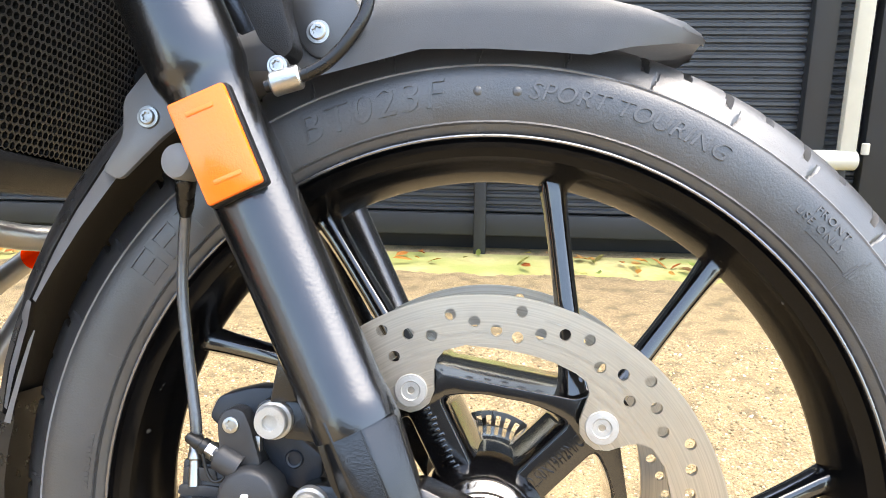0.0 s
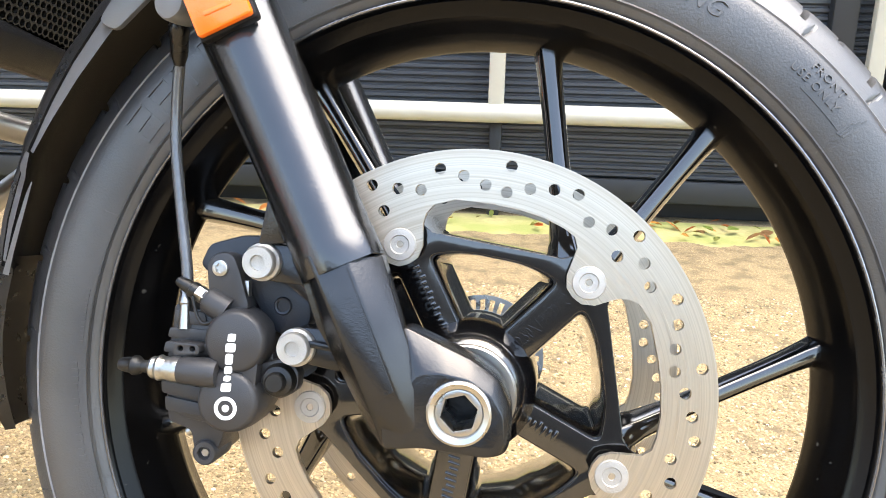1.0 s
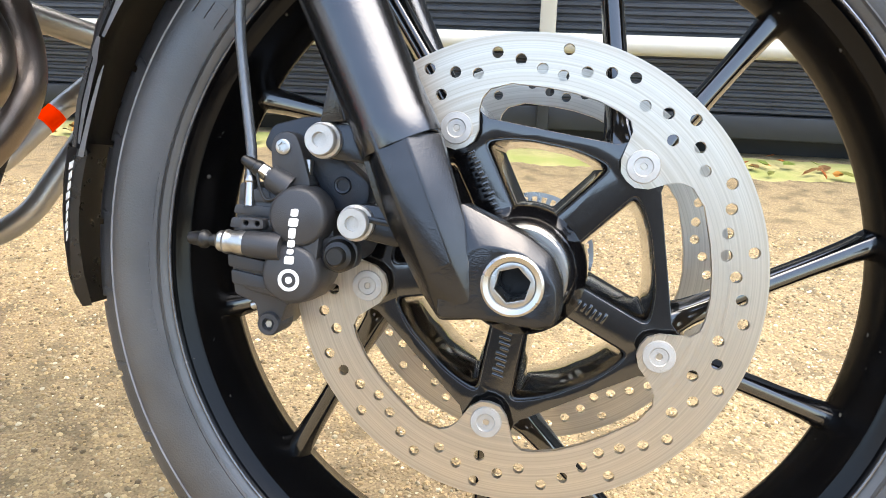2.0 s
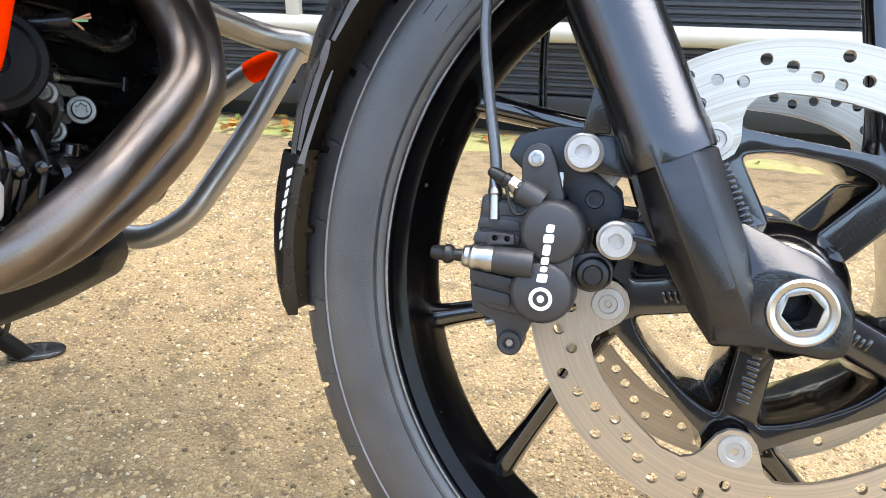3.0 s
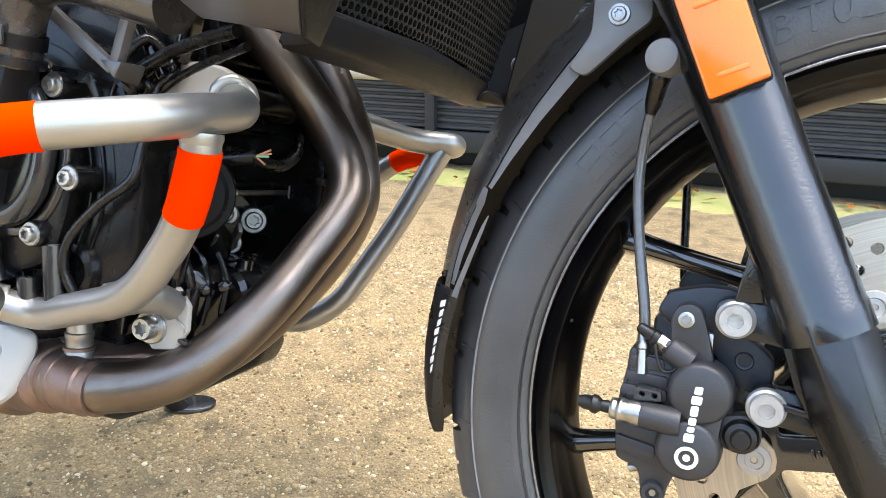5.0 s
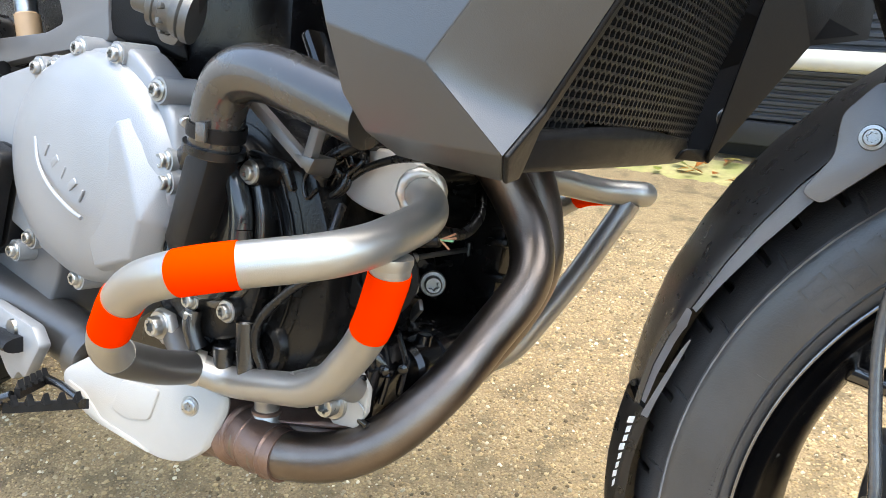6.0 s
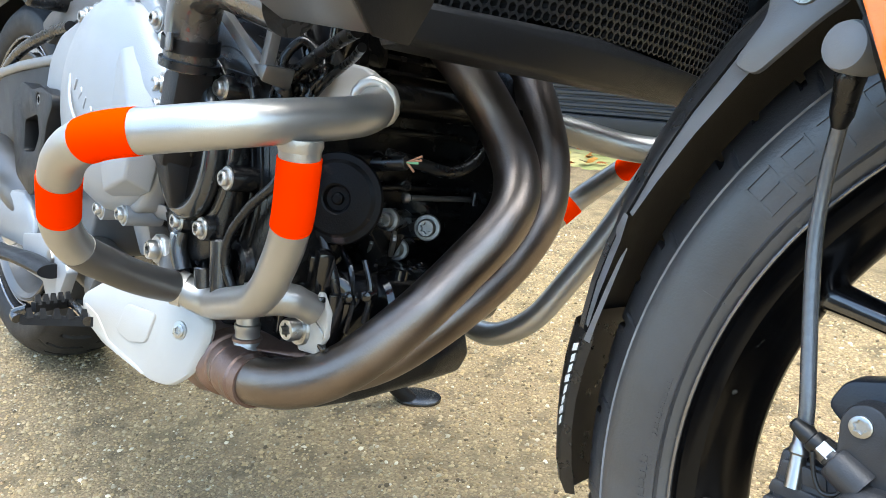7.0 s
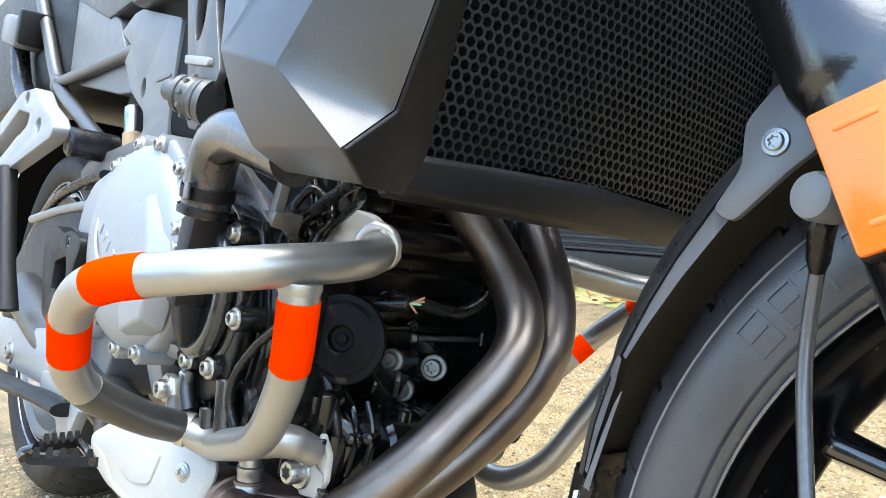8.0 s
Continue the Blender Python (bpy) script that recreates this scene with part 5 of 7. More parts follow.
def crash_bar(s):
    f = lambda p: Vector((p[0], p[1] * -s, p[2]))
    upper = [(-0.500, -0.100, 0.522), (-0.447, -0.140, 0.506), (-0.4300, -0.240, 0.4930), (-0.5000, -0.2990, 0.4770), (-0.5520, -0.2980, 0.4575), (-0.6110, -0.2780, 0.3960), (-0.6380, -0.2100, 0.3620), (-0.6500, -0.1720, 0.3505)]
    line = resample(bends([f(p) for p in upper], 0.034), 0.003)
    bar = part("crash_bar", sweep(line, TUBE_R, 28), BAR, bike, "brushed silver tubular engine guard with orange bands")
    lower = [(-0.6500, -0.1720, 0.3505), (-0.6220, -0.1560, 0.3415), (-0.5080, -0.1760, 0.3720), (-0.4580, -0.1890, 0.4270), (-0.4355, -0.2015, 0.4740), (-0.4345, -0.2025, 0.4850)]
    line2 = resample(bends([f(p) for p in lower], 0.032), 0.003)
    part("guard_hoop", sweep(line2, TUBE_R * 0.96, 28), BAR, bar)
    part("weld_bead", sweep([f((-0.4350, -0.2022, 0.4800)), f((-0.4347, -0.2024, 0.4835)), f((-0.4345, -0.2025, 0.4870))], [TUBE_R * 0.96, TUBE_R + 0.0007, TUBE_R + 0.0004], 24), BAR, bar)
    sleeve = near_stretch(line, f((-0.6170, -0.2700, 0.3900)), f((-0.6480, -0.1800, 0.3525)))
    part("bare_sleeve", sweep(sleeve, TUBE_R + 0.0003, 28), SLEEVE, bar, "scuffed dark grey tube length")
    part("weld_bead", sweep([f((-0.6505, -0.1735, 0.3510)), f((-0.6455, -0.1680, 0.3490))], [TUBE_R + 0.0020, TUBE_R + 0.0016], 20), CARRIER, bar)
    for p, q in (((-0.4735, -0.2872, 0.4824), (-0.5050, -0.3008, 0.4757)), ((-0.5650, -0.2945, 0.4515), (-0.5930, -0.2853, 0.4240))):
        part("reflective_tape", sweep(near_stretch(line, f(p), f(q)), TUBE_R + 0.0005, 28), ORANGE_TAPE, bar, "bright orange reflective tape")
    part("reflective_tape", sweep(near_stretch(line2, f((-0.4540, -0.1895, 0.4320)), f((-0.4353, -0.2018, 0.4760))), TUBE_R + 0.0002, 28), ORANGE_TAPE, bar, "bright orange reflective tape")
    # gusset to the frame, and the weld at its root
    plate_line = rounded([(-0.554, 0.518), (-0.546, 0.537), (-0.516, 0.544), (-0.486, 0.540), (-0.463, 0.526), (-0.464, 0.506), (-0.486, 0.494), (-0.524, 0.496), (-0.546, 0.504)], 0.010, 4)
    part("gusset", plate(plate_line, *((-0.1215, -0.1130) if s < 0 else (0.1130, 0.1215)), edge=0.0025, segments=3), WHITE_COVER, bar)
    # lumpy bead where the tube meets the gusset
    root, out = f((-0.4770, -0.1185, 0.5160)), f((0.55, -0.80, -0.15)).normalized()
    side = out.orthogonal().normalized()
    other = out.cross(side)
    rng = random.Random(5)
    ring = [root + (side * math.cos(a) + other * math.sin(a)) * 0.0142 for a in (2 * math.pi * k / 30 for k in range(31))]
    part("weld_bead", sweep(ring, [0.0040 + 0.0011 * rng.random() for k in range(31)], 10), CARRIER, bar)
    # strut to the lower bracket
    part("bracket_strut", sweep(catmull([f(p) for p in ((-0.535, -0.174, 0.366), (-0.528, -0.158, 0.368), (-0.522, -0.140, 0.366), (-0.520, -0.124, 0.358))], 5), [0.0130] * 6 + [0.0125] * 5 + [0.0115] * 5, 24), BAR, bar)
    part("bracket", hull([f(p) for y in (-0.119, -0.113) for p in ((-0.540, y, 0.368), (-0.522, y, 0.372), (-0.510, y, 0.358), (-0.511, y, 0.338), (-0.522, y, 0.322), (-0.545, y, 0.319), (-0.556, y, 0.332), (-0.552, y, 0.346))], 0.002), WHITE_COVER, bar)
    part("bracket_washer", lathe([(0, 0.004), (0.0135, 0.004), (0.0132, -0.002), (0.0110, -0.003), (0, -0.003)], f((-0.5440, -0.1190, 0.3380)), f((0.10, 1, 0)), 28, closed=False), BOLT, bar)
    part("bracket_bolt", bolt(f((-0.5440, -0.1215, 0.3380)), f((0.10, -1, 0)), 0.0092, 0.012), BOLT, bar)
    part("rear_mount", sweep(catmull([f(p) for p in ((-0.648, -0.176, 0.352), (-0.668, -0.168, 0.358), (-0.690, -0.160, 0.366), (-0.715, -0.150, 0.372))], 6), 0.0125, 20), SLEEVE, bar)
    part("mount_lug", hull([f((-0.6980 + dx, y, 0.3740 + dz)) for dx, dz in ((-0.016, 0.0), (-0.006, 0.014), (0.012, 0.012), (0.020, -0.006), (0.004, -0.016)) for y in (-0.172, -0.164)], 0.0015), CARRIER, bar)
    part("mount_bolt", bolt(f((-0.6985, -0.1720, 0.3745)), f((0, -1, 0)), 0.0085, 0.009), BOLT, bar)
    return bar


def far_crash_bar():
    """The other guard, seen past the header pipes."""
    upper = [(-0.500, 0.110, 0.520), (-0.466, 0.180, 0.508), (-0.428, 0.224, 0.508), (-0.487, 0.272, 0.500), (-0.539, 0.300, 0.490), (-0.595, 0.300, 0.450), (-0.640, 0.240, 0.372), (-0.650, 0.172, 0.3505)]
    line = resample(bends([Vector(p) for p in upper], 0.020), 0.003)
    bar = part("crash_bar", sweep(line, TUBE_R, 28), BAR, bike, "brushed silver tubular engine guard with orange bands")
    lower = [(-0.443, 0.206, 0.500), (-0.485, 0.188, 0.412), (-0.537, 0.160, 0.318), (-0.587, 0.150, 0.290), (-0.640, 0.150, 0.305), (-0.650, 0.172, 0.3505)]
    line2 = resample(bends([Vector(p) for p in lower], 0.030), 0.003)
    part("guard_hoop", sweep(line2, TUBE_R * 0.96, 28), BAR, bar)
    for p, q in (((-0.480, 0.266, 0.501), (-0.543, 0.300, 0.487)), ((-0.601, 0.292, 0.439), (-0.611, 0.278, 0.422))):
        part("reflective_tape", sweep(near_stretch(line, p, q), TUBE_R + 0.0005, 28), ORANGE_TAPE, bar, "bright orange reflective tape")
    return bar


crash_bar(-1)
far_crash_bar()

# ---- exhaust ----
P1 = [(-0.535, -0.024, 0.592), (-0.504, -0.004, 0.553), (-0.479, 0.013, 0.513), (-0.457, 0.016, 0.476), (-0.445, -0.002, 0.440), (-0.459, -0.034, 0.3965), (-0.474, -0.070, 0.356), (-0.503, -0.102, 0.316), (-0.540, -0.124, 0.294), (-0.590, -0.136, 0.2845), (-0.625, -0.134, 0.2840)]
P2 = [(-0.535, 0.078, 0.592), (-0.513, 0.083, 0.556), (-0.493, 0.086, 0.516), (-0.480, 0.085, 0.479), (-0.470, 0.069, 0.438), (-0.479, 0.044, 0.395), (-0.498, 0.002, 0.350), (-0.526, -0.046, 0.309), (-0.562, -0.080, 0.290), (-0.600, -0.098, 0.288), (-0.640, -0.110, 0.290)]
exhaust = part("exhaust_pipe", sweep(catmull(P1, 8), [0.0192] * 40 + [0.0192 + 0.0008 * min(1, k / 24) for k in range(41)], 36), EXHAUST, bike, "heat-browned steel header pipe")
part("exhaust_pipe", sweep(catmull(P2, 8), 0.0192, 36), EXHAUST, bike, "heat-browned steel header pipe")
coll = [(-0.578, -0.1345, 0.2848), (-0.605, -0.1340, 0.2842), (-0.640, -0.124, 0.2830), (-0.700, -0.105, 0.270), (-0.760, -0.090, 0.262), (-0.860, -0.075, 0.262)]
part("collector", sweep(catmull(coll, 6), [0.0218] * 6 + [0.0240] * 6 + [0.031] * 6 + [0.036] * 6 + [0.036] * 7, 32), RUST, exhaust, "rust-stained welded collector")
for x, r in ((-0.5905, 0.0222), (-0.6150, 0.0236), (-0.6360, 0.0262)):
    part("pipe_weld", lathe([(r - 0.003, -0.0034), (r, -0.0022), (r + 0.0012, 0.0), (r, 0.0022), (r - 0.003, 0.0034)], (x, -0.1345 + max(0.0, -0.605 - x) * 0.28, 0.2844), (1, -0.10 if x < -0.61 else 0.0, 0.0), 40, closed=False), RUST, exhaust)
part("collector_web", hull([(-0.600, -0.128, 0.306), (-0.650, -0.118, 0.314), (-0.560, -0.105, 0.306), (-0.528, -0.082, 0.314), (-0.535, -0.070, 0.304), (-0.640, -0.090, 0.312), (-0.610, -0.100, 0.290), (-0.660, -0.110, 0.290)], 0.004), RUST, exhaust)
probe = part("lambda_sensor", lathe([(0, -0.010), (0.0200, -0.010), (0.0190, -0.004), (0.0150, 0.002), (0.0118, 0.006), (0.0105, 0.010), (0.0105, 0.018), (0.0112, 0.019), (0.0112, 0.023), (0.0098, 0.024), (0.0095, 0.046), (0, 0.046)], (-0.6120, -0.1260, 0.3020), (0.02, -0.05, 1), 28, closed=False), BAR, exhaust, "dull silver sensor stub")
part("sensor_collar", lathe([(0.009, 0.008), (0.0128, 0.009), (0.0128, 0.0115), (0.009, 0.0125)], (-0.6120, -0.1260, 0.3020), (0.02, -0.05, 1), 28), RUST, probe)

# pale cover behind the collector
cover = [(-0.7990, 0.3140), (-0.7900, 0.2920), (-0.7600, 0.2740), (-0.6920, 0.2545), (-0.6700, 0.2560), (-0.6500, 0.2720), (-0.6390, 0.3050), (-0.6400, 0.3220), (-0.6600, 0.3290), (-0.7000, 0.3300), (-0.7680, 0.3350)]


def tilt_y(x, z):
    """The cover's plane: further out towards the back and the bottom."""
    return -0.139 + (x + 0.641) * 0.335 - (0.318 - z) * 0.14


bm = plate(rounded(cover, 0.009, 4), -0.010, 0.0, edge=0.0065, segments=2)
for v in bm.verts:
    v.co.y += tilt_y(v.co.x, v.co.z)
shield = part("heat_shield", bm, WHITE_COVER, bike, "pale silver cast side cover")
bm = plate(rounded([(-0.7350, 0.3180), (-0.6980, 0.3160), (-0.7040, 0.2880), (-0.7250, 0.2850), (-0.7420, 0.2920)], 0.005, 3), -0.0122, -0.006, edge=0.0018)
for v in bm.verts:
    v.co.y += tilt_y(v.co.x, v.co.z)
part("shield_rise", bm, WHITE_COVER, shield)
bm = plate(rounded([(-0.7880, 0.3080), (-0.7800, 0.2900), (-0.7400, 0.2720), (-0.7000, 0.2600), (-0.7100, 0.2660), (-0.7500, 0.2800), (-0.7700, 0.3000)], 0.002, 2), -0.0116, -0.006, edge=0.0014)
for v in bm.verts:
    v.co.y += tilt_y(v.co.x, v.co.z)
part("shield_rise", bm, WHITE_COVER, shield)
part("shield_bolt", bolt((-0.6700, tilt_y(-0.670, 0.307) - 0.0095, 0.3070), (0.32, -1, 0.1), 0.0060, 0.0030), BOLT, shield)
part("shield_collar", lathe([(0.020, -0.012), (0.030, -0.012), (0.0305, 0.010), (0.022, 0.014)], (-0.800, -0.165, 0.318), (-1, 0.1, 0.15), 32), SLEEVE, shield)
# silencer pipe run to the back
part("silencer_pipe", sweep(catmull([(-0.800, -0.160, 0.318), (-0.90, -0.165, 0.335), (-1.02, -0.175, 0.36), (-1.2, -0.19, 0.42)], 8), 0.027, 28), SLEEVE, bike)


# ---- radiator, its guard and the cowls ----
def mesh_x(z):
    return -0.384 + 0.26 * (z - 0.565)


def guard_mesh():
    """A honeycomb of thin walls."""
    bm = bmesh.new()
    R, wall, deep = 0.00435, 0.0011, 0.006
    dy, dz = R * math.sqrt(3), R * 1.5
    row = 0
    z = 0.5590
    while z < 0.745:
        half = 0.172 + 0.02 * (z - 0.56) / 0.19
        n = int(half / dy) + 1
        for i in range(-n, n + 1):
            y = i * dy + (dy / 2 if row % 2 else 0)
            low = 0.563 + 0.012 * (1 - (y / 0.172) ** 2)
            if abs(y) > half or z < low:
                continue
            o, q, w = [], [], []
            for k in range(6):
                a = math.pi / 3 * k + math.pi / 6
                for lst, rr, d in ((o, R, 0.0), (q, R - wall, 0.0), (w, R - wall * 1.3, deep)):
                    yy, zz = y + rr * math.cos(a), z + rr * math.sin(a)
                    lst.append(bm.verts.new((mesh_x(zz) + 0.010 * (1 - (yy / 0.18) ** 2) - d, yy, zz)))
            for k in range(6):
                j = (k + 1) % 6
                bm.faces.new((o[k], o[j], q[j], q[k]))
                bm.faces.new((q[k], q[j], w[j], w[k]))
        z += dz
        row += 1
    bmesh.ops.remove_doubles(bm, verts=bm.verts[:], dist=0.0002)
    return bm


GRILLE = mat("satin black grille plastic", (0.010, 0.0102, 0.011), 0.40, 0, 0.2, 120, 0.1, 1200, spec=0.45)
core = part("radiator", hull([(mesh_x(z) - d, y, z) for z in (0.560, 0.75) for y in (-0.185, 0.185) for d in (0.014, 0.045)], 0.003), ENGINE_BLACK, bike)
part("radiator_guard", guard_mesh(), GRILLE, core, "black honeycomb radiator guard", smooth=False)
shroud = part("radiator_shroud", hull([(-0.388, -0.185, 0.566), (-0.362, -0.182, 0.566), (-0.366, -0.182, 0.544), (-0.400, -0.182, 0.542), (-0.388, 0.0, 0.577), (-0.372, 0.0, 0.577), (-0.376, 0.0, 0.553), (-0.400, 0.0, 0.550), (-0.388, 0.150, 0.570), (-0.376, 0.150, 0.570), (-0.384, 0.150, 0.552), (-0.405, 0.150, 0.549), (-0.388, 0.200, 0.560), (-0.392, 0.200, 0.545)], 0.004), PLASTIC, bike, "black plastic radiator shroud")
RED = mat("red paint", (0.45, 0.03, 0.02), 0.35, 0, 0.1)
part("red_trim", sweep([(-0.398, 0.02, 0.5490), (-0.402, 0.10, 0.5490), (-0.404, 0.17, 0.5480)], 0.0020, 8), RED, shroud, "thin red trim")


def solid_panel(points, faces, thick=0.003, edge=0.0015):
    bm = bmesh.new()
    vs = {i: bm.verts.new(points[i]) for i in sorted({i for f in faces for i in f})}
    for f in faces:
        bm.faces.new([vs[i] for i in f])
    bmesh.ops.recalc_face_normals(bm, faces=bm.faces[:])
    bmesh.ops.solidify(bm, geom=bm.faces[:], thickness=thick)
    return round_edges(bm, edge, 12, 4)


def cheek_skin(apex, crest, tip, wing, wing_top, n=14):
    """The triangle apex-tip-wing and the quad above it, blended into one smooth skin."""
    bm = bmesh.new()
    a, b, t, c, d = (Vector(p) for p in (apex, crest, tip, wing, wing_top))
    rows = [[bm.verts.new(a.lerp(b, i / n).lerp(c.lerp(d, i / n), j / n)) for j in range(n + 1)] for i in range(n + 1)]
    fan = [[bm.verts.new(t.lerp(a.lerp(c, j / n), k / n)) for j in range(n + 1)] for k in range(1, n)]
    for p, q in list(zip(rows, rows[1:])) + list(zip(fan, fan[1:] + [rows[0]])):
        for j in range(n):
            bm.faces.new((p[j], p[j + 1], q[j + 1], q[j]))
    end = bm.verts.new(t)
    for j in range(n):
        bm.faces.new((end, fan[0][j + 1], fan[0][j]))
    inside = [v for v in bm.verts if not v.is_boundary]
    for _ in range(26):
        bmesh.ops.smooth_vert(bm, verts=inside, factor=0.5, use_axis_x=True, use_axis_y=True, use_axis_z=True)
    bmesh.ops.recalc_face_normals(bm, faces=bm.faces[:])
    return bm


def cowl(s):
    f = lambda p: (p[0], p[1] * -s, p[2])
    rear, rear_top = (-0.4380, -0.2680, 0.6120), (-0.5200, -0.2360, 0.7600)
    apex, crest = (-0.3770, -0.2636, 0.5955), (-0.2830, -0.2380, 0.7360)
    heel, heel_low = (-0.4330, -0.2570, 0.5780), (-0.4225, -0.2500, 0.5600)
    tip, wing, wing_top = (-0.3440, -0.2420, 0.5560), (-0.3390, -0.2165, 0.5800), (-0.2560, -0.2330, 0.7050)
    sill_a, sill_b = (-0.4120, -0.2340, 0.5480), (-0.3560, -0.2190, 0.5415)
    pts = [rear_top, rear, apex, crest, heel, heel_low, tip, wing, wing_top, sill_a, sill_b, (-0.2500, -0.2560, 0.7800), (-0.2850, -0.2440, 0.7800)]
    pts += [(-0.3660, -0.1880, 0.5420), (-0.3640, -0.1760, 0.5660), (-0.3320, -0.1760, 0.7000), (-0.3200, -0.1760, 0.7600)]
    faces = [(0, 1, 2, 3, 12), (1, 4, 2), (4, 5, 6, 2), (5, 9, 10, 6)]
    inner = [(8, 7, 14, 15), (7, 6, 10, 13, 14), (8, 15, 16, 11)]
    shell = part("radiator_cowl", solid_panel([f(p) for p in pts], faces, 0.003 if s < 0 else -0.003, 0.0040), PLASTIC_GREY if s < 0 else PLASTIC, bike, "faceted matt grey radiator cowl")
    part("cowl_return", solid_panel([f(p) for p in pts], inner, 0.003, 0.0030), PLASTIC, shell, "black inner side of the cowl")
    skin = cheek_skin(f(apex), f(crest), f(tip), f(wing), f(wing_top))
    bmesh.ops.solidify(skin, geom=skin.faces[:], thickness=0.003)
    part("cowl_cheek", skin, PLASTIC_GREY, shell)
    return shell


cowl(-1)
part("cowl_wing", solid_panel([(-0.362, 0.176, 0.562), (-0.364, 0.184, 0.5480), (-0.302, 0.235, 0.665), (-0.256, 0.250, 0.673), (-0.256, 0.250, 0.760), (-0.322, 0.176, 0.760), (-0.470, 0.225, 0.600), (-0.510, 0.236, 0.760)], [(0, 1, 2, 5), (2, 3, 4, 5), (1, 6, 2), (2, 6, 7, 4, 3)], 0.003, 0.001), PLASTIC, shroud)
part("cowl_screw", bolt((-0.3560, 0.1890, 0.5925), (1, -0.45, -0.1), 0.0056, 0.004), BOLT, shroud)
part("shroud_tail", hull([(-0.376, 0.150, 0.562), (-0.364, 0.188, 0.562), (-0.366, 0.184, 0.549), (-0.384, 0.150, 0.550), (-0.396, 0.150, 0.552), (-0.390, 0.190, 0.550)], 0.002), PLASTIC, shroud)


# ---- engine ----
STACK_BOLT = mat("dull grimy bolt", (0.22, 0.215, 0.205), 0.40, 0.8, 0.3, 160, 0.3, 700)
ENGINE_GLOSS = mat("oily black engine paint", (0.0032, 0.0032, 0.0036), 0.16, 0, 0.4, 50, 0.12, 500, coat=0.5, spec=0.4)
RIM_SHINE = mat("oily grey black casting", (0.030, 0.033, 0.034), 0.18, 0.3, 0.2, 60, 0.1, 400, coat=0.6)
engine = part("engine", hull([(x, y, z) for x, zs in ((-0.575, (0.385, 0.545)), (-0.590, (0.300, 0.575)), (-0.700, (0.285, 0.60)), (-0.92, (0.32, 0.56)), (-0.98, (0.38, 0.50))) for z in zs for y in (-0.105, 0.105)], 0.006), ENGINE_BLACK, bike, "black painted twin-cylinder engine")
eng = lambda name, bm, m=None, label="": part(name, bm, m or ENGINE_BLACK, engine, label)
# cylinder and head at the front, under the radiator
eng("cylinder", hull([(x, y, z) for x, z in ((-0.576, 0.40), (-0.568, 0.52), (-0.565, 0.60), (-0.66, 0.60), (-0.64, 0.40)) for y in (-0.098, 0.098)], 0.006))
for z in (0.405, 0.428, 0.452, 0.476, 0.500):
    eng("cylinder_rib", block((-0.5680 - 0.2 * (0.5 - z) * 0.4, 0.012, z), (0.026, 0.165, 0.0060), (0, 6, 0), 0.002))
eng("cross_tube", rod((-0.532, -0.120, 0.524), (-0.532, 0.130, 0.524), 0.0135, segments=24))
for x, y in ((-0.5290, -0.012), (-0.5270, 0.002)):
    eng("cover_screw", bolt((x, y, 0.5240), (1, -0.3, -0.1), 0.0052, 0.004, washer=False))
eng("head_cover", block((-0.585, -0.095, 0.565), (0.12, 0.05, 0.07), (0, -12, 0), 0.010))
eng("engine_stay", block((-0.556, -0.128, 0.575), (0.010, 0.02, 0.11), (0, -30, 0), 0.003), ENGINE_GLOSS)
eng("engine_stay", block((-0.515, -0.120, 0.585), (0.010, 0.02, 0.09), (0, 10, 0), 0.003), ENGINE_GLOSS)
eng("stay_panel", block((-0.545, -0.106, 0.580), (0.06, 0.010, 0.10), (0, -10, 0), 0.003), ENGINE_BLACK)

# right-hand case: cam drive cover, oval pump cover, rims and bosses
case = [(-0.720, 0.560), (-0.640, 0.580), (-0.560, 0.540), (-0.530, 0.470), (-0.535, 0.390), (-0.560, 0.356), (-0.640, 0.352), (-0.700, 0.352), (-0.750, 0.400), (-0.760, 0.500)]
eng("side_case", plate(rounded(case, 0.02, 4), -0.150, -0.090, edge=0.006))
case2 = [(-0.690, 0.540), (-0.620, 0.545), (-0.585, 0.500), (-0.580, 0.440), (-0.600, 0.385), (-0.650, 0.370), (-0.700, 0.390), (-0.720, 0.450)]
eng("side_case_step", plate(rounded(case2, 0.025, 5), -0.166, -0.140, edge=0.006))


def oval(cx, cz, rx, rz, n=40, turn=0.0):
    c, s = math.cos(turn), math.sin(turn)
    return [(cx + rx * math.cos(a) * c - rz * math.sin(a) * s, cz + rx * math.cos(a) * s + rz * math.sin(a) * c) for a in (2 * math.pi * k / n for k in range(n))]


eng("pump_cover", plate(oval(-0.642, 0.474, 0.040, 0.054), -0.178, -0.150, edge=0.008, segments=4), ENGINE_GLOSS, "glossy black oval pump cover")
eng("pump_cover_rim", sweep([Vector((x, -0.1740, z)) for x, z in oval(-0.642, 0.474, 0.0430, 0.0560, 48)] + [Vector((-0.599, -0.1740, 0.474))], 0.0088, 16, caps=False), RIM_SHINE, "thick glossy rim of the pump cover")
eng("pump_cover_rim", plate(oval(-0.642, 0.474, 0.060, 0.073), -0.1690, -0.158, [oval(-0.642, 0.474, 0.050, 0.063)], edge=0.003, segments=3), SATIN_BLACK)
eng("pump_cover_lip", plate(oval(-0.644, 0.484, 0.024, 0.036), -0.1840, -0.170, edge=0.006, segments=3), ENGINE_BLACK)
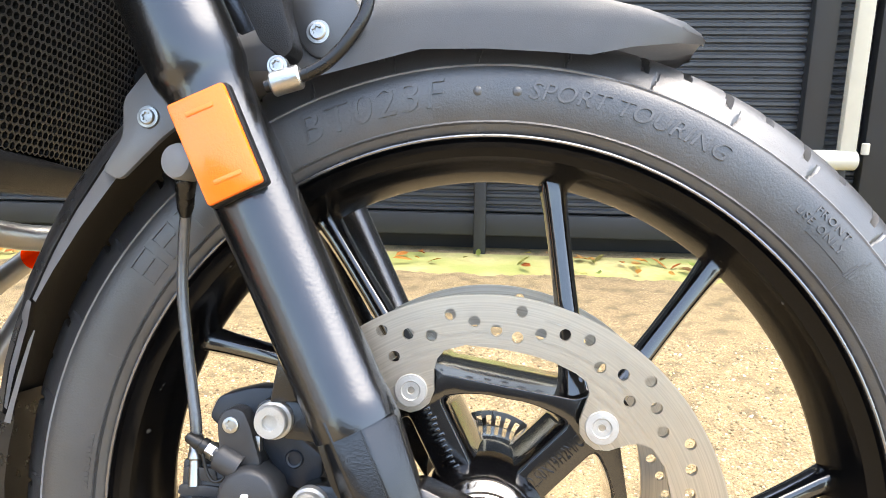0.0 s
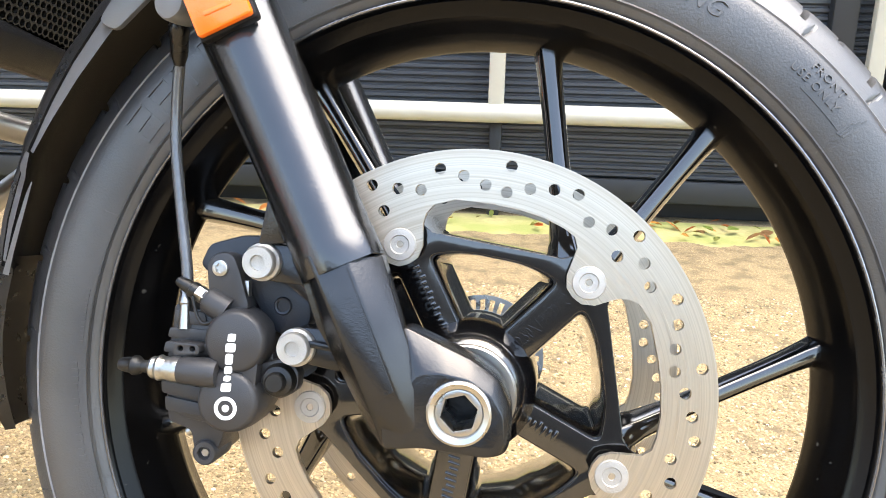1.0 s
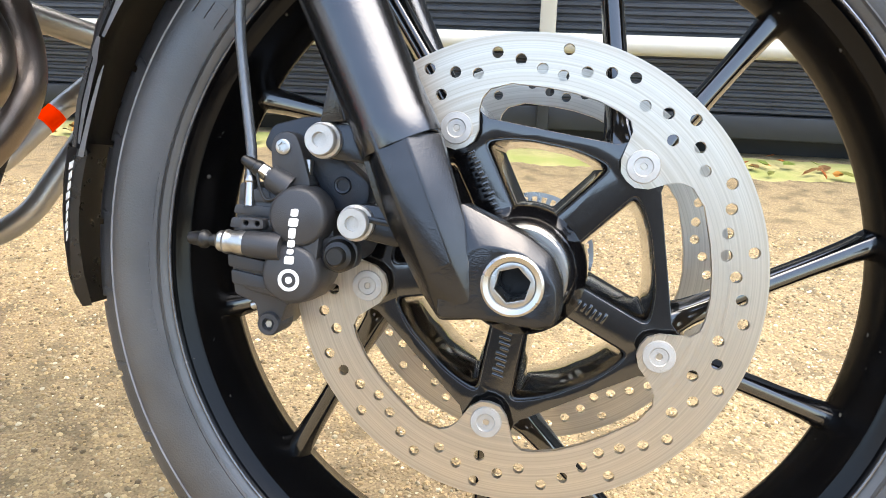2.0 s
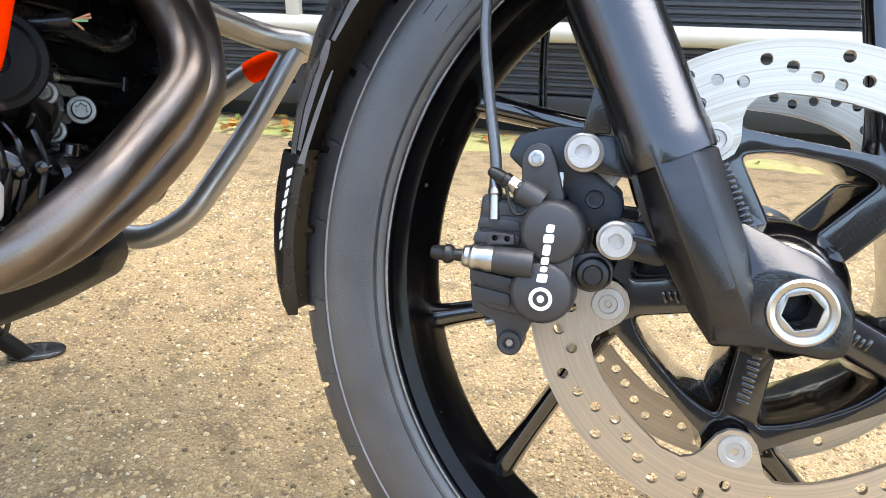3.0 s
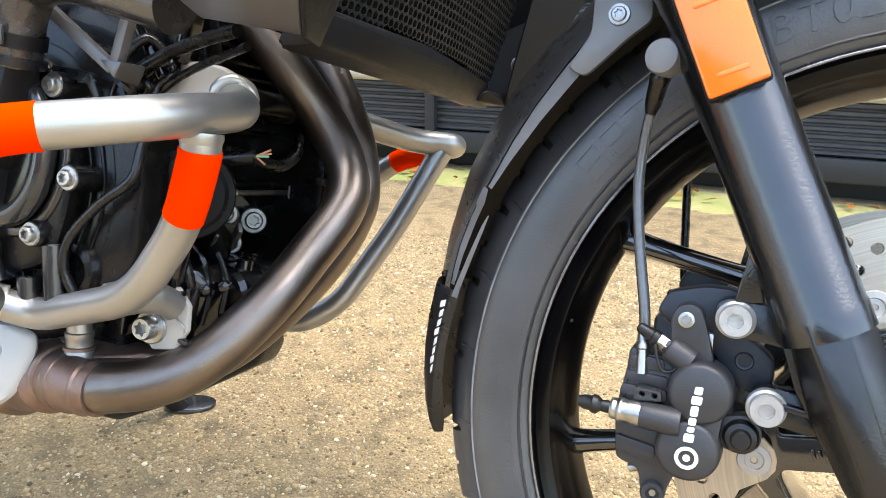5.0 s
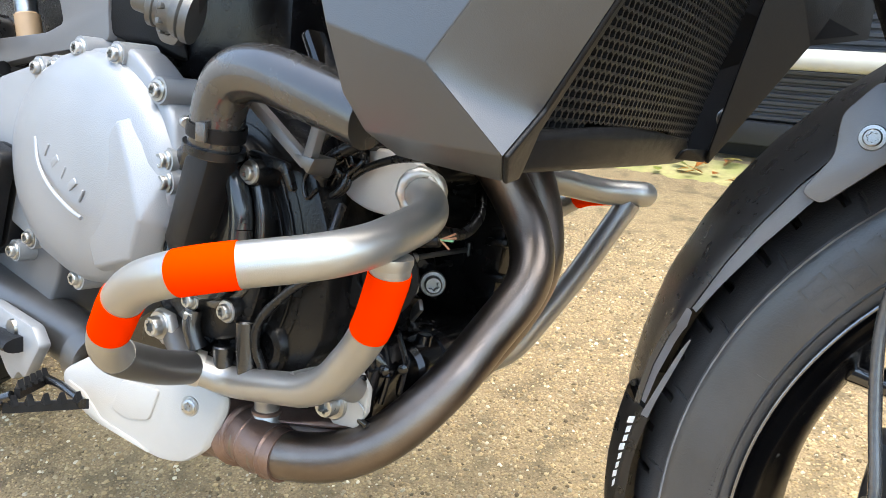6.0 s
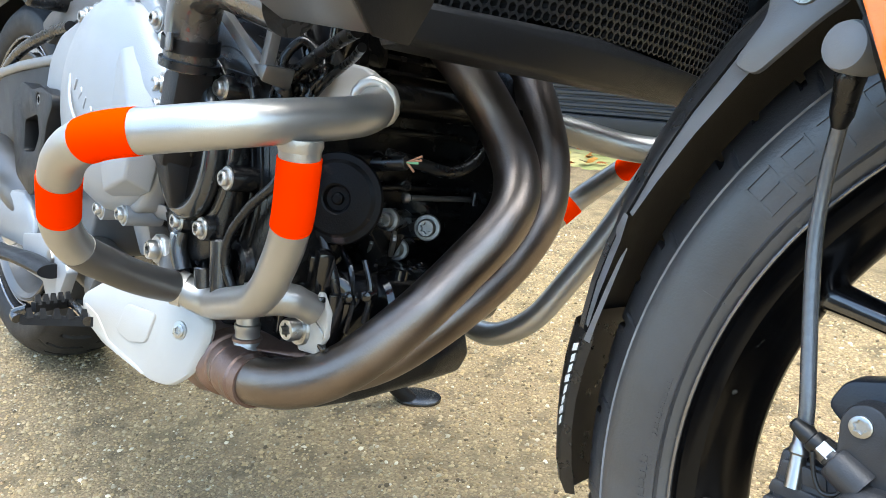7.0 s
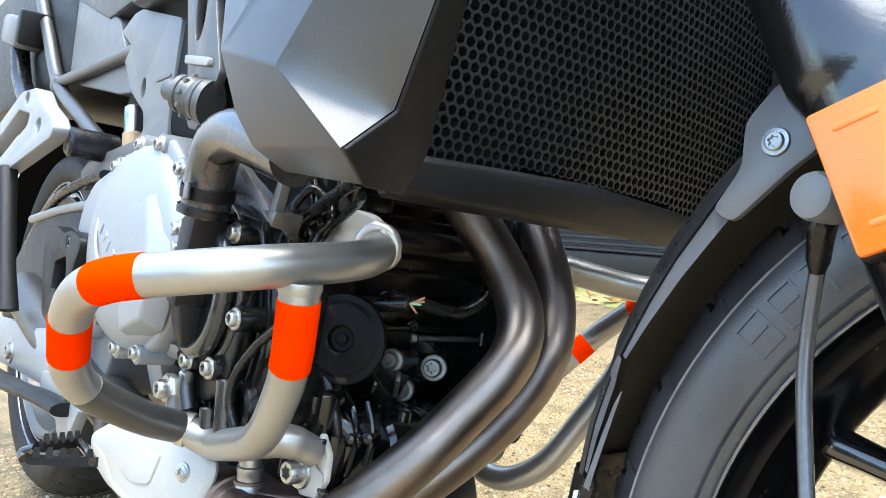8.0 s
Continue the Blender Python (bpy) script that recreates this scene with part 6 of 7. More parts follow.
for x, z in ((-0.6126, 0.4067), (-0.6559, 0.4064), (-0.5760, 0.4506), (-0.5930, 0.5168), (-0.690, 0.4420), (-0.677, 0.505)):
    eng("case_boss", lathe([(0, 0.02), (0.0105, 0.02), (0.0100, -0.006), (0.0088, -0.008), (0, -0.008)], (x, -0.166, z), (0, 1, 0), 20, closed=False))
    eng("case_bolt", bolt((x, -0.1735, z), (0, -1, 0), 0.0062, 0.0055), BOLT)
for k in range(3):
    eng("case_rib", plate(oval(-0.640, 0.448, 0.066 + 0.010 * k, 0.084 + 0.011 * k, 48), -0.1540 + 0.002 * k, -0.140, [oval(-0.640, 0.448, 0.063 + 0.010 * k, 0.081 + 0.011 * k, 48)], edge=0.0008))
eng("drain_pipe", sweep(catmull([(-0.655, -0.170, 0.398), (-0.656, -0.172, 0.384), (-0.650, -0.170, 0.366)], 6), 0.0075, 16), SATIN_BLACK)
eng("drain_nut", rod((-0.6560, -0.173, 0.397), (-0.6560, -0.173, 0.390), 0.0065, segments=6), BOLT)
eng("case_post", rod((-0.603, -0.160, 0.400), (-0.600, -0.160, 0.345), 0.010, 0.008), SATIN_BLACK)
eng("case_post", rod((-0.630, -0.160, 0.372), (-0.628, -0.160, 0.335), 0.009, 0.007), SATIN_BLACK)
for k, (x, z, r) in enumerate(((-0.625, 0.374, 0.026), (-0.660, 0.380, 0.026), (-0.590, 0.380, 0.024))):
    eng("round_boss", lathe([(0, 0.03), (r, 0.03), (r * 0.98, 0.0), (r * 0.85, -0.006), (r * 0.6, -0.007), (r * 0.5, -0.002), (0, -0.002)], (x, -0.150, z), (0, 1, 0), 32, closed=False), ENGINE_GLOSS if k == 1 else ENGINE_BLACK)
# front lower casting with webs
eng("front_case", hull([(-0.520, -0.110, 0.388), (-0.505, -0.095, 0.368), (-0.530, -0.100, 0.318), (-0.585, -0.100, 0.325), (-0.610, -0.120, 0.400), (-0.505, 0.05, 0.37), (-0.53, 0.05, 0.318), (-0.52, 0.05, 0.386), (-0.61, 0.05, 0.35)], 0.005), ENGINE_GLOSS)
eng("square_cap", block((-0.536, -0.112, 0.385), (0.034, 0.014, 0.044), (0, 14, -18), 0.004), ENGINE_GLOSS)
eng("cap_face", block((-0.538, -0.1195, 0.390), (0.018, 0.006, 0.022), (0, 14, -18), 0.003), ENGINE_GLOSS)
for k in range(4):
    eng("web", block((-0.520 - 0.016 * k, -0.106 - 0.004 * k, 0.346 + 0.002 * k), (0.0045, 0.012, 0.050), (0, 10, -14), 0.0012), ENGINE_GLOSS)
eng("web", block((-0.540, -0.116, 0.360), (0.060, 0.006, 0.0045), (0, -16, -14), 0.0012), ENGINE_GLOSS)
eng("web", block((-0.535, -0.112, 0.332), (0.055, 0.006, 0.0045), (0, 6, -14), 0.0012), ENGINE_GLOSS)
eng("wire_loop", sweep(catmull([(-0.530, -0.122, 0.354), (-0.514, -0.120, 0.343), (-0.516, -0.118, 0.336), (-0.535, -0.118, 0.338)], 6), 0.0008, 6), BOLT)
# oil filter side: posts, clamp and the three large bolts under the horn
eng("far_case", hull([(x, y, z) for x, z in ((-0.512, 0.40), (-0.505, 0.47), (-0.515, 0.56), (-0.62, 0.60), (-0.62, 0.34), (-0.535, 0.345)) for y in (0.062, 0.118)], 0.006))
for k in range(5):
    eng("far_rib", block((-0.512, 0.060, 0.390 + 0.034 * k), (0.022, 0.012, 0.008), (0, 0, 10), 0.002))
eng("filter_boss", rod((-0.590, 0.03, 0.425), (-0.568, 0.005, 0.422), 0.026, 0.022), ENGINE_BLACK)
for at, al, r in (((-0.5440, 0.0050, 0.4182), (0.62, -0.78, 0.05), 0.0080), ((-0.5435, -0.0280, 0.3994), (0.55, -0.83, 0.05), 0.0066), ((-0.5295, -0.0537, 0.4269), (0.55, -0.83, 0.05), 0.0066)):
    eng("mount_bolt", bolt(at, al, r, 0.010), STACK_BOLT)
    eng("bolt_post", rod(Vector(at) - Vector(al) * 0.05, Vector(at) - Vector(al) * 0.003, r * 1.25, segments=20))
eng("horn_bracket", hull([(-0.535, -0.075, 0.405), (-0.515, -0.085, 0.425), (-0.530, -0.050, 0.385), (-0.540, -0.055, 0.380), (-0.525, -0.035, 0.415), (-0.545, -0.07, 0.40)], 0.002))
eng("bracket_edge", block((-0.5320, -0.0680, 0.4020), (0.030, 0.003, 0.005), (0, -35, -30), 0.001), SLEEVE)
for k in range(3):
    eng("front_tube", rod((-0.510 - 0.012 * k, -0.050 + 0.02 * k, 0.390), (-0.512 - 0.010 * k, -0.052 + 0.02 * k, 0.345), 0.007, segments=16), ENGINE_GLOSS)
eng("lever_rod", rod((-0.5520, -0.0110, 0.4433), (-0.5440, 0.0640, 0.4448), 0.0026, segments=12), SLEEVE)
eng("lever_end", rod((-0.5535, -0.0190, 0.4430), (-0.5520, -0.0130, 0.4432), 0.0046, segments=14), BOLT)
eng("lever_end", rod((-0.5440, 0.0600, 0.4380), (-0.5440, 0.0610, 0.4520), 0.0040, segments=12), HOSE)
eng("harness", sweep(catmull([(-0.530, -0.06, 0.480), (-0.520, -0.03, 0.474), (-0.515, 0.0, 0.470), (-0.518, 0.03, 0.482), (-0.530, 0.05, 0.50)], 6), 0.0055, 14), HOSE)
eng("plug", rod((-0.5150, -0.0850, 0.4720), (-0.4860, -0.0760, 0.4765), 0.0058, segments=14), HOSE)
COPPER = mat("copper strand", (0.60, 0.30, 0.18), 0.4, 0.3)
GREEN = mat("green wire", (0.25, 0.55, 0.32), 0.5)
for d, m in (((0.010, 0.006, 0.006), COPPER), ((0.011, 0.002, 0.0005), GREEN), ((0.009, 0.0, -0.006), COPPER), ((0.012, 0.004, 0.003), COPPER)):
    a = Vector((-0.4860, -0.0760, 0.4765))
    eng("wire_end", rod(a, a + Vector(d), 0.0009, segments=8), m)

for k in range(7):
    eng("front_rib", block((-0.5440 - 0.004 * k, -0.082 + 0.022 * k, 0.352 + 0.004 * (k % 2)), (0.030, 0.004, 0.075), (0, 8, -10 + 6 * (k % 3)), 0.0012), ENGINE_GLOSS)
for k in range(6):
    x, y, z = -0.562 - 0.006 * (k % 2), -0.070 + 0.030 * k, 0.500 - 0.024 * (k % 3)
    eng("stud", bolt((x, y, z), (1, -0.25, 0), 0.0040, 0.005), SATIN_BLACK)
for k in range(4):
    eng("head_fin", block((-0.562, 0.012, 0.548 + 0.012 * k), (0.030, 0.150, 0.0045), (0, 6, 0), 0.0015))
eng("starter", rod((-0.520, -0.070, 0.360), (-0.520, 0.060, 0.362), 0.026, segments=28, edge=0.004), ENGINE_GLOSS)
eng("starter_band", lathe([(0.026, -0.006), (0.0275, -0.006), (0.0275, 0.006), (0.026, 0.006)], (-0.520, -0.030, 0.3605), (0, 1, 0), 28), SATIN_BLACK)
for a, b in (((-0.535, -0.115, 0.42), (-0.525, -0.10, 0.35)),):
    eng("small_hose", sweep(catmull([Vector(a), Vector(a).lerp(Vector(b), 0.5) + Vector((0.010, 0.0, -0.006)), Vector(b)], 6), 0.0042, 12), HOSE)

lid = [(-0.5880, 0.4120), (-0.5560, 0.4150), (-0.5380, 0.4020), (-0.5360, 0.3800), (-0.5560, 0.3700), (-0.5840, 0.3880)]
eng("lid", plate(rounded(lid, 0.006, 3), -0.1130, -0.0900, edge=0.0035), ENGINE_GLOSS, "glossy black domed lid")
eng("lid_edge", sweep([Vector((x, -0.1125, z)) for x, z in rounded(lid, 0.006, 4)] + [Vector((lid[0][0] + 0.004, -0.1125, lid[0][1]))], 0.0016, 8), ENGINE_GLOSS)
for line in (((-0.598, -0.112, 0.392), (-0.575, -0.108, 0.376), (-0.552, -0.104, 0.364), (-0.536, -0.100, 0.346)),
             ((-0.532, -0.098, 0.408), (-0.516, -0.096, 0.390), (-0.510, -0.096, 0.366), (-0.514, -0.098, 0.340)),
             ((-0.536, -0.104, 0.366), (-0.520, -0.100, 0.364), (-0.506, -0.098, 0.366)),
             ((-0.508, -0.090, 0.398), (-0.500, -0.088, 0.376), (-0.502, -0.090, 0.350))):
    eng("cast_rib", sweep(catmull([Vector(p) for p in line], 6), 0.0024, 8), ENGINE_GLOSS)
for at in ((-0.5360, -0.1060, 0.3690), (-0.5110, -0.1000, 0.3690), (-0.4990, -0.0920, 0.3720)):
    eng("rib_boss", lathe([(0, 0.010), (0.0050, 0.010), (0.0044, -0.002), (0.0024, -0.0032), (0, -0.0032)], at, (-0.5, 0.85, 0.1), 14, closed=False), ENGINE_GLOSS)
eng("case_tab", block((-0.5170, -0.0560, 0.4090), (0.028, 0.004, 0.010), (0, -38, -35), 0.0012), SLEEVE)

# tied wires by the gusset and the cable that leaves them under the cowl
tie = part("tied_cable", sweep(catmull([(-0.533, -0.130, 0.520), (-0.518, -0.132, 0.5285), (-0.492, -0.138, 0.5370), (-0.462, -0.150, 0.5420), (-0.430, -0.168, 0.5450)], 8), 0.0030, 12), HOSE, bike, "black cable tied in a loop")
for dx, dy in ((0.0, -0.134), (0.004, -0.129)):
    part("cable_loop", sweep(catmull([(-0.526 + dx, dy, 0.5400), (-0.5444 + dx, dy - 0.003, 0.5262), (-0.5556 + dx, dy - 0.004, 0.5090), (-0.5504, dy - 0.004, 0.5025), (-0.5367, dy - 0.003, 0.5110), (-0.5328, dy, 0.5233), (-0.5235, dy + 0.003, 0.5320), (-0.528, dy + 0.006, 0.5440)], 6), 0.0024, 10), HOSE, tie)
part("cable_tie", block((-0.5385, -0.1355, 0.5235), (0.010, 0.010, 0.005), (0, 30, 0), 0.001), HOSE, tie)
part("red_plug", block((-0.5485, -0.1345, 0.5262), (0.005, 0.005, 0.004), (0, 30, 0), 0.001), RED, tie, "small red plug")

# horn
HORN = mat("dusty black horn", (0.003, 0.003, 0.0034), 0.42, 0.0, 0.4, 80, 0.3, 600, spec=0.15, second=(0.05, 0.034, 0.032), second_scale=60, second_low=0.62, second_high=0.72)
horn = part("horn", lathe([(0, 0.016), (0.024, 0.014), (0.030, 0.008), (0.0345, 0.002), (0.0355, -0.001), (0.0345, -0.004), (0.0300, -0.0045), (0.0270, -0.0065), (0.0120, -0.0080), (0.0105, -0.0070), (0.0090, -0.0030), (0.0050, -0.0030), (0.0045, -0.0060), (0.0030, -0.0070), (0, -0.0070)], (-0.5235, -0.1075, 0.4440), (-0.57, 0.82, 0.0), 48, closed=False), HORN, bike, "dusty black disc horn")
horn.data.set_sharp_from_angle(angle=radians(20))
part("horn_back", rod((-0.5320, -0.0980, 0.4440), (-0.5500, -0.0720, 0.4440), 0.020, 0.014), HORN, horn)
part("horn_lead", sweep(catmull([(-0.532, -0.140, 0.500), (-0.530, -0.152, 0.476), (-0.532, -0.158, 0.453), (-0.558, -0.162, 0.433), (-0.584, -0.164, 0.406), (-0.590, -0.163, 0.383), (-0.584, -0.158, 0.362), (-0.580, -0.150, 0.345)], 6), 0.0038, 12), HOSE, horn)

# wiring and the tie at the gusset
part("loom", sweep(catmull([(-0.575, -0.140, 0.500), (-0.560, -0.142, 0.515), (-0.545, -0.142, 0.532), (-0.520, -0.140, 0.545), (-0.480, -0.150, 0.553), (-0.440, -0.165, 0.556)], 8), 0.0048, 12), HOSE, engine)
part("loom", sweep(catmull([(-0.560, -0.136, 0.495), (-0.548, -0.145, 0.520), (-0.552, -0.148, 0.540), (-0.540, -0.140, 0.556), (-0.530, -0.132, 0.548)], 8), 0.0036, 12), HOSE, engine)
part("cable_tie", lathe([(0.0085, -0.0018), (0.0098, -0.0018), (0.0098, 0.0018), (0.0085, 0.0018)], (-0.5540, -0.1430, 0.5200), (0.5, 0.2, 0.8), 20), HOSE, engine)
part("cable_tie", sweep(catmull([(-0.5540, -0.150, 0.528), (-0.5600, -0.152, 0.514), (-0.5560, -0.152, 0.502), (-0.5480, -0.150, 0.510)], 6), 0.0013, 8), HOSE, engine)
part("loom_clip", plate(rounded([(-0.6050, 0.5330), (-0.5650, 0.5270), (-0.5560, 0.5080), (-0.5610, 0.5060), (-0.5700, 0.5200), (-0.6050, 0.5250)], 0.003, 2), -0.1660, -0.1600, edge=0.001), HOSE, engine)

# coolant hose
HOSE_SHINE = mat("smooth coolant hose", (0.032, 0.030, 0.028), 0.25, 0, 0.35, 60, 0.12, 300, coat=0.45, spec=0.8)
line = catmull([(-0.613, -0.191, 0.530), (-0.6084, -0.193, 0.5441), (-0.602, -0.195, 0.566), (-0.5855, -0.197, 0.5835), (-0.552, -0.199, 0.587), (-0.506, -0.200, 0.577), (-0.460, -0.200, 0.565)], 8)
coolant = part("coolant_hose", sweep(line, 0.0195, 28), HOSE_SHINE, bike, "shiny black coolant hose with a band clamp")
part("hose_band", lathe([(0.0205, -0.0045), (0.0214, -0.0050), (0.0214, 0.0050), (0.0205, 0.0045)], (-0.6080, -0.1930, 0.5460), (0.24, -0.08, 1), 32), PLASTIC, coolant)
part("band_buckle", block((-0.5980, -0.2140, 0.5442), (0.012, 0.003, 0.0135), (0, 0, -6), 0.001), HOSE_SHINE, coolant)
part("band_screw", rod((-0.6290, -0.2050, 0.5500), (-0.6210, -0.2090, 0.5490), 0.0040, segments=10), BOLT, coolant)
part("pipe_lip", lathe([(0.0195, -0.003), (0.0225, -0.003), (0.0225, 0.003), (0.0195, 0.003)], (-0.6120, -0.1915, 0.5320), (0.24, -0.05, 1), 28), HOSE, coolant)
part("down_pipe", hull([(-0.630, -0.204, 0.526), (-0.600, -0.204, 0.532), (-0.598, -0.176, 0.532), (-0.630, -0.176, 0.526), (-0.664, -0.196, 0.455), (-0.634, -0.200, 0.452), (-0.628, -0.170, 0.452), (-0.664, -0.170, 0.455)], 0.004), PLASTIC, coolant)
part("down_pipe_foot", hull([(-0.668, -0.194, 0.462), (-0.630, -0.198, 0.458), (-0.640, -0.186, 0.418), (-0.656, -0.184, 0.416), (-0.660, -0.160, 0.418), (-0.636, -0.160, 0.420), (-0.630, -0.165, 0.458), (-0.668, -0.165, 0.462)], 0.004), PLASTIC, coolant)

# ---- silver clutch cover ----
clutch = part("clutch_cover", plate(rounded([(-0.985, 0.540), (-0.950, 0.566), (-0.870, 0.584), (-0.800, 0.598), (-0.730, 0.602), (-0.698, 0.580), (-0.672, 0.550), (-0.664, 0.490), (-0.680, 0.440), (-0.715, 0.405), (-0.770, 0.396), (-0.850, 0.405), (-0.900, 0.420), (-0.960, 0.440), (-1.000, 0.500)], 0.014, 4), -0.184, -0.150, edge=0.006, segments=3), SILVER, bike, "silver cast clutch cover with a raised dome")


def dome(cx, cz, rows, sx=1.0, sz=1.0, seg=64):
    bm = lathe(rows, (0, 0, 0), (0, 1, 0), seg, closed=False)
    for v in bm.verts:
        v.co.x, v.co.z = v.co.x * sx + cx, v.co.z * sz + cz
    return bm


part("cover_dome", dome(-0.785, 0.497, [(0.120, -0.178), (0.117, -0.187), (0.106, -0.1965), (0.085, -0.2050), (0.050, -0.2110), (0, -0.2135)], 1.0, 0.84), SILVER, clutch)
part("cover_scoop", hull([(-0.800, -0.190, 0.590), (-0.735, -0.188, 0.590), (-0.700, -0.188, 0.560), (-0.690, -0.198, 0.520), (-0.745, -0.206, 0.555), (-0.800, -0.203, 0.570), (-0.74, -0.17, 0.56), (-0.69, -0.17, 0.53)], 0.006), SILVER, clutch)
part("cover_flank", hull([(-0.7120, -0.2060, 0.5440), (-0.6900, -0.2090, 0.5080), (-0.6780, -0.2080, 0.4700), (-0.6920, -0.2060, 0.4360), (-0.7600, -0.2080, 0.4800), (-0.7400, -0.2060, 0.4200), (-0.6900, -0.1840, 0.5550), (-0.6690, -0.1840, 0.5100), (-0.6680, -0.1840, 0.4650), (-0.6880, -0.1840, 0.4250), (-0.7500, -0.1840, 0.4080)], 0.003, 3), SILVER, clutch)
part("cover_ridge", sweep(catmull([(-0.822, -0.2105, 0.520), (-0.812, -0.2140, 0.500), (-0.790, -0.2165, 0.482), (-0.760, -0.2170, 0.468), (-0.742, -0.2160, 0.462)], 6), 0.0018, 10), SILVER, clutch)
for k in range(5):
    x, z = -0.8000 + 0.0130 * k, 0.5110 - 0.0080 * k
    part("maker_mark", block((x, -0.2126, z), (0.0020 + 0.004 * (k % 2), 0.0022, 0.0120), (0, 32 + 22 * (k % 2), 0), 0.0006), SILVER, clutch)
for x, z in ((-0.862, 0.578), (-0.833, 0.580), (-0.795, 0.597), (-0.742, 0.594), (-0.686, 0.569), (-0.676, 0.516), (-0.674, 0.499), (-0.690, 0.451), (-0.878, 0.420), (-0.908, 0.402), (-0.7976, 0.3970), (-0.7406, 0.4000)):
    part("cover_boss", lathe([(0, 0.030), (0.0115, 0.030), (0.0108, -0.0035), (0, -0.0035)], (x, -0.1835, z), (0, 1, 0), 20, closed=False), SILVER, clutch)
    part("cover_bolt", bolt((x, -0.1875, z), (0, -1, 0), 0.0060, 0.0055), BOLT, clutch)
case_white = part("gearbox_case", plate(rounded([(-0.875, 0.590), (-0.960, 0.560), (-1.000, 0.470), (-0.990, 0.380), (-0.940, 0.330), (-0.890, 0.330), (-0.860, 0.380), (-0.850, 0.430), (-0.880, 0.500)], 0.012, 4), -0.170, -0.090, edge=0.006, segments=3), PANEL_GREY, bike, "grey gearbox side casting")
for x, z in ((-0.905, 0.545), (-0.930, 0.470), (-0.955, 0.420)):
    part("case_eye", lathe([(0.009, 0.01), (0.017, 0.01), (0.017, -0.006), (0.015, -0.008), (0.010, -0.008), (0.009, -0.002)], (x, -0.170, z), (0, 1, 0), 28), SLEEVE, case_white)
part("case_foot", hull([(-0.735, -0.170, 0.412), (-0.690, -0.172, 0.416), (-0.700, -0.160, 0.398), (-0.740, -0.160, 0.396), (-0.72, -0.12, 0.40)], 0.004), SILVER, case_white)
part("case_foot", hull([(-0.790, -0.165, 0.400), (-0.745, -0.165, 0.400), (-0.760, -0.150, 0.360), (-0.790, -0.150, 0.350), (-0.77, -0.11, 0.37)], 0.004), SILVER, case_white)

# ---- sump and side stand ----
part("sump", hull([(-0.562, 0.098, 0.286), (-0.548, 0.040, 0.292), (-0.572, 0.098, 0.266), (-0.556, 0.040, 0.272), (-0.640, 0.092, 0.228), (-0.620, 0.000, 0.232), (-0.715, 0.075, 0.196), (-0.700, 0.005, 0.196), (-0.860, 0.080, 0.200), (-0.860, -0.020, 0.205), (-0.570, 0.098, 0.310), (-0.86, 0.08, 0.33), (-0.86, -0.05, 0.33), (-0.610, -0.050, 0.290)], 0.006), PLASTIC, bike, "black belly guard")
stand = part("side_stand", sweep([(-0.985, 0.105, 0.300), (-0.940, 0.210, 0.200), (-0.890, 0.325, 0.090)], [0.015, 0.0135, 0.0125], 16), PLASTIC, bike, "black side stand resting on the paving")
foot = plate(rounded(oval(-0.885, 0.335, 0.040, 0.024, 24, 0.4), 0.004, 2), 0.0, 0.007, edge=0.002)
for v in foot.verts:
    x, yy, zz = v.co.x, v.co.z, v.co.y
    v.co = Vector((x, yy, -0.0110 - 0.0235 * x + 0.2444 * yy + zz))
part("stand_foot", foot, SATIN_BLACK, stand)
part("stand_spring", sweep(catmull([(-0.905, 0.290, 0.118), (-0.870, 0.270, 0.150), (-0.845, 0.235, 0.205), (-0.850, 0.180, 0.260)], 6), 0.0035, 10), SATIN_BLACK, stand)

# steel struts in front of the cylinder
for a, b in (((-0.540, 0.529), (-0.628, 0.588)), ((-0.5395, 0.529), (-0.522, 0.585))):
    d = (Vector(b) - Vector(a)).normalized() * 0.0042
    part("strut", plate([(a[0] - d.y, a[1] + d.x), (b[0] - d.y, b[1] + d.x), (b[0] + d.y, b[1] - d.x), (a[0] + d.y, a[1] - d.x)], -0.173, -0.165, edge=0.0012), PANEL_GREY, engine)
part("strut_foot", hull([(-0.551, -0.174, 0.536), (-0.529, -0.174, 0.534), (-0.536, -0.174, 0.522), (-0.551, -0.150, 0.536), (-0.529, -0.150, 0.534), (-0.536, -0.150, 0.518)], 0.002), SLEEVE, engine)


# ---- rear wheel, swingarm, frame and footrest ----
REAR = (-1.545, 0.352)
rear_wheel = new("rear_wheel", tyre_mesh(REAR, -0.006, 1.38, 620, 40, 0.005))
rear_wheel.parent = bike
# the shade of the bike above is painted into this tyre's rubber
rear_wheel.data.materials[0] = RUBBER_SHADED
rear_wheel["label"] = "black rear tyre on a dark cast rim"
rp = [(r - 0.034, y * 1.32) for r, y in rim_profile()]
part("rear_rim", lathe(rp, (REAR[0], 0, REAR[1]), (0, 1, 0), 96), SLEEVE, rear_wheel)
part("rim_filler", lathe([(0.210, -0.055), (0.250, -0.058), (0.250, 0.058), (0.210, 0.055)], (REAR[0], 0, REAR[1]), (0, 1, 0), 72), GLOSS_BLACK, rear_wheel)
# added bright rings stand for the arcs of light on the rear rim
for r_, y_ in ((0.2462, 0.0665), (0.2300, 0.0600), (0.2140, 0.0580)):
    part("rim_edge", lathe([(r_ + 0.0026 * math.cos(a), -y_ + 0.0022 * math.sin(a)) for a in (2 * math.pi * k / 8 for k in range(8))], (REAR[0], 0, REAR[1]), (0, 1, 0), 96), RIM_HIGHLIGHT, rear_wheel, "thin bright ring painted as the rim's highlight")
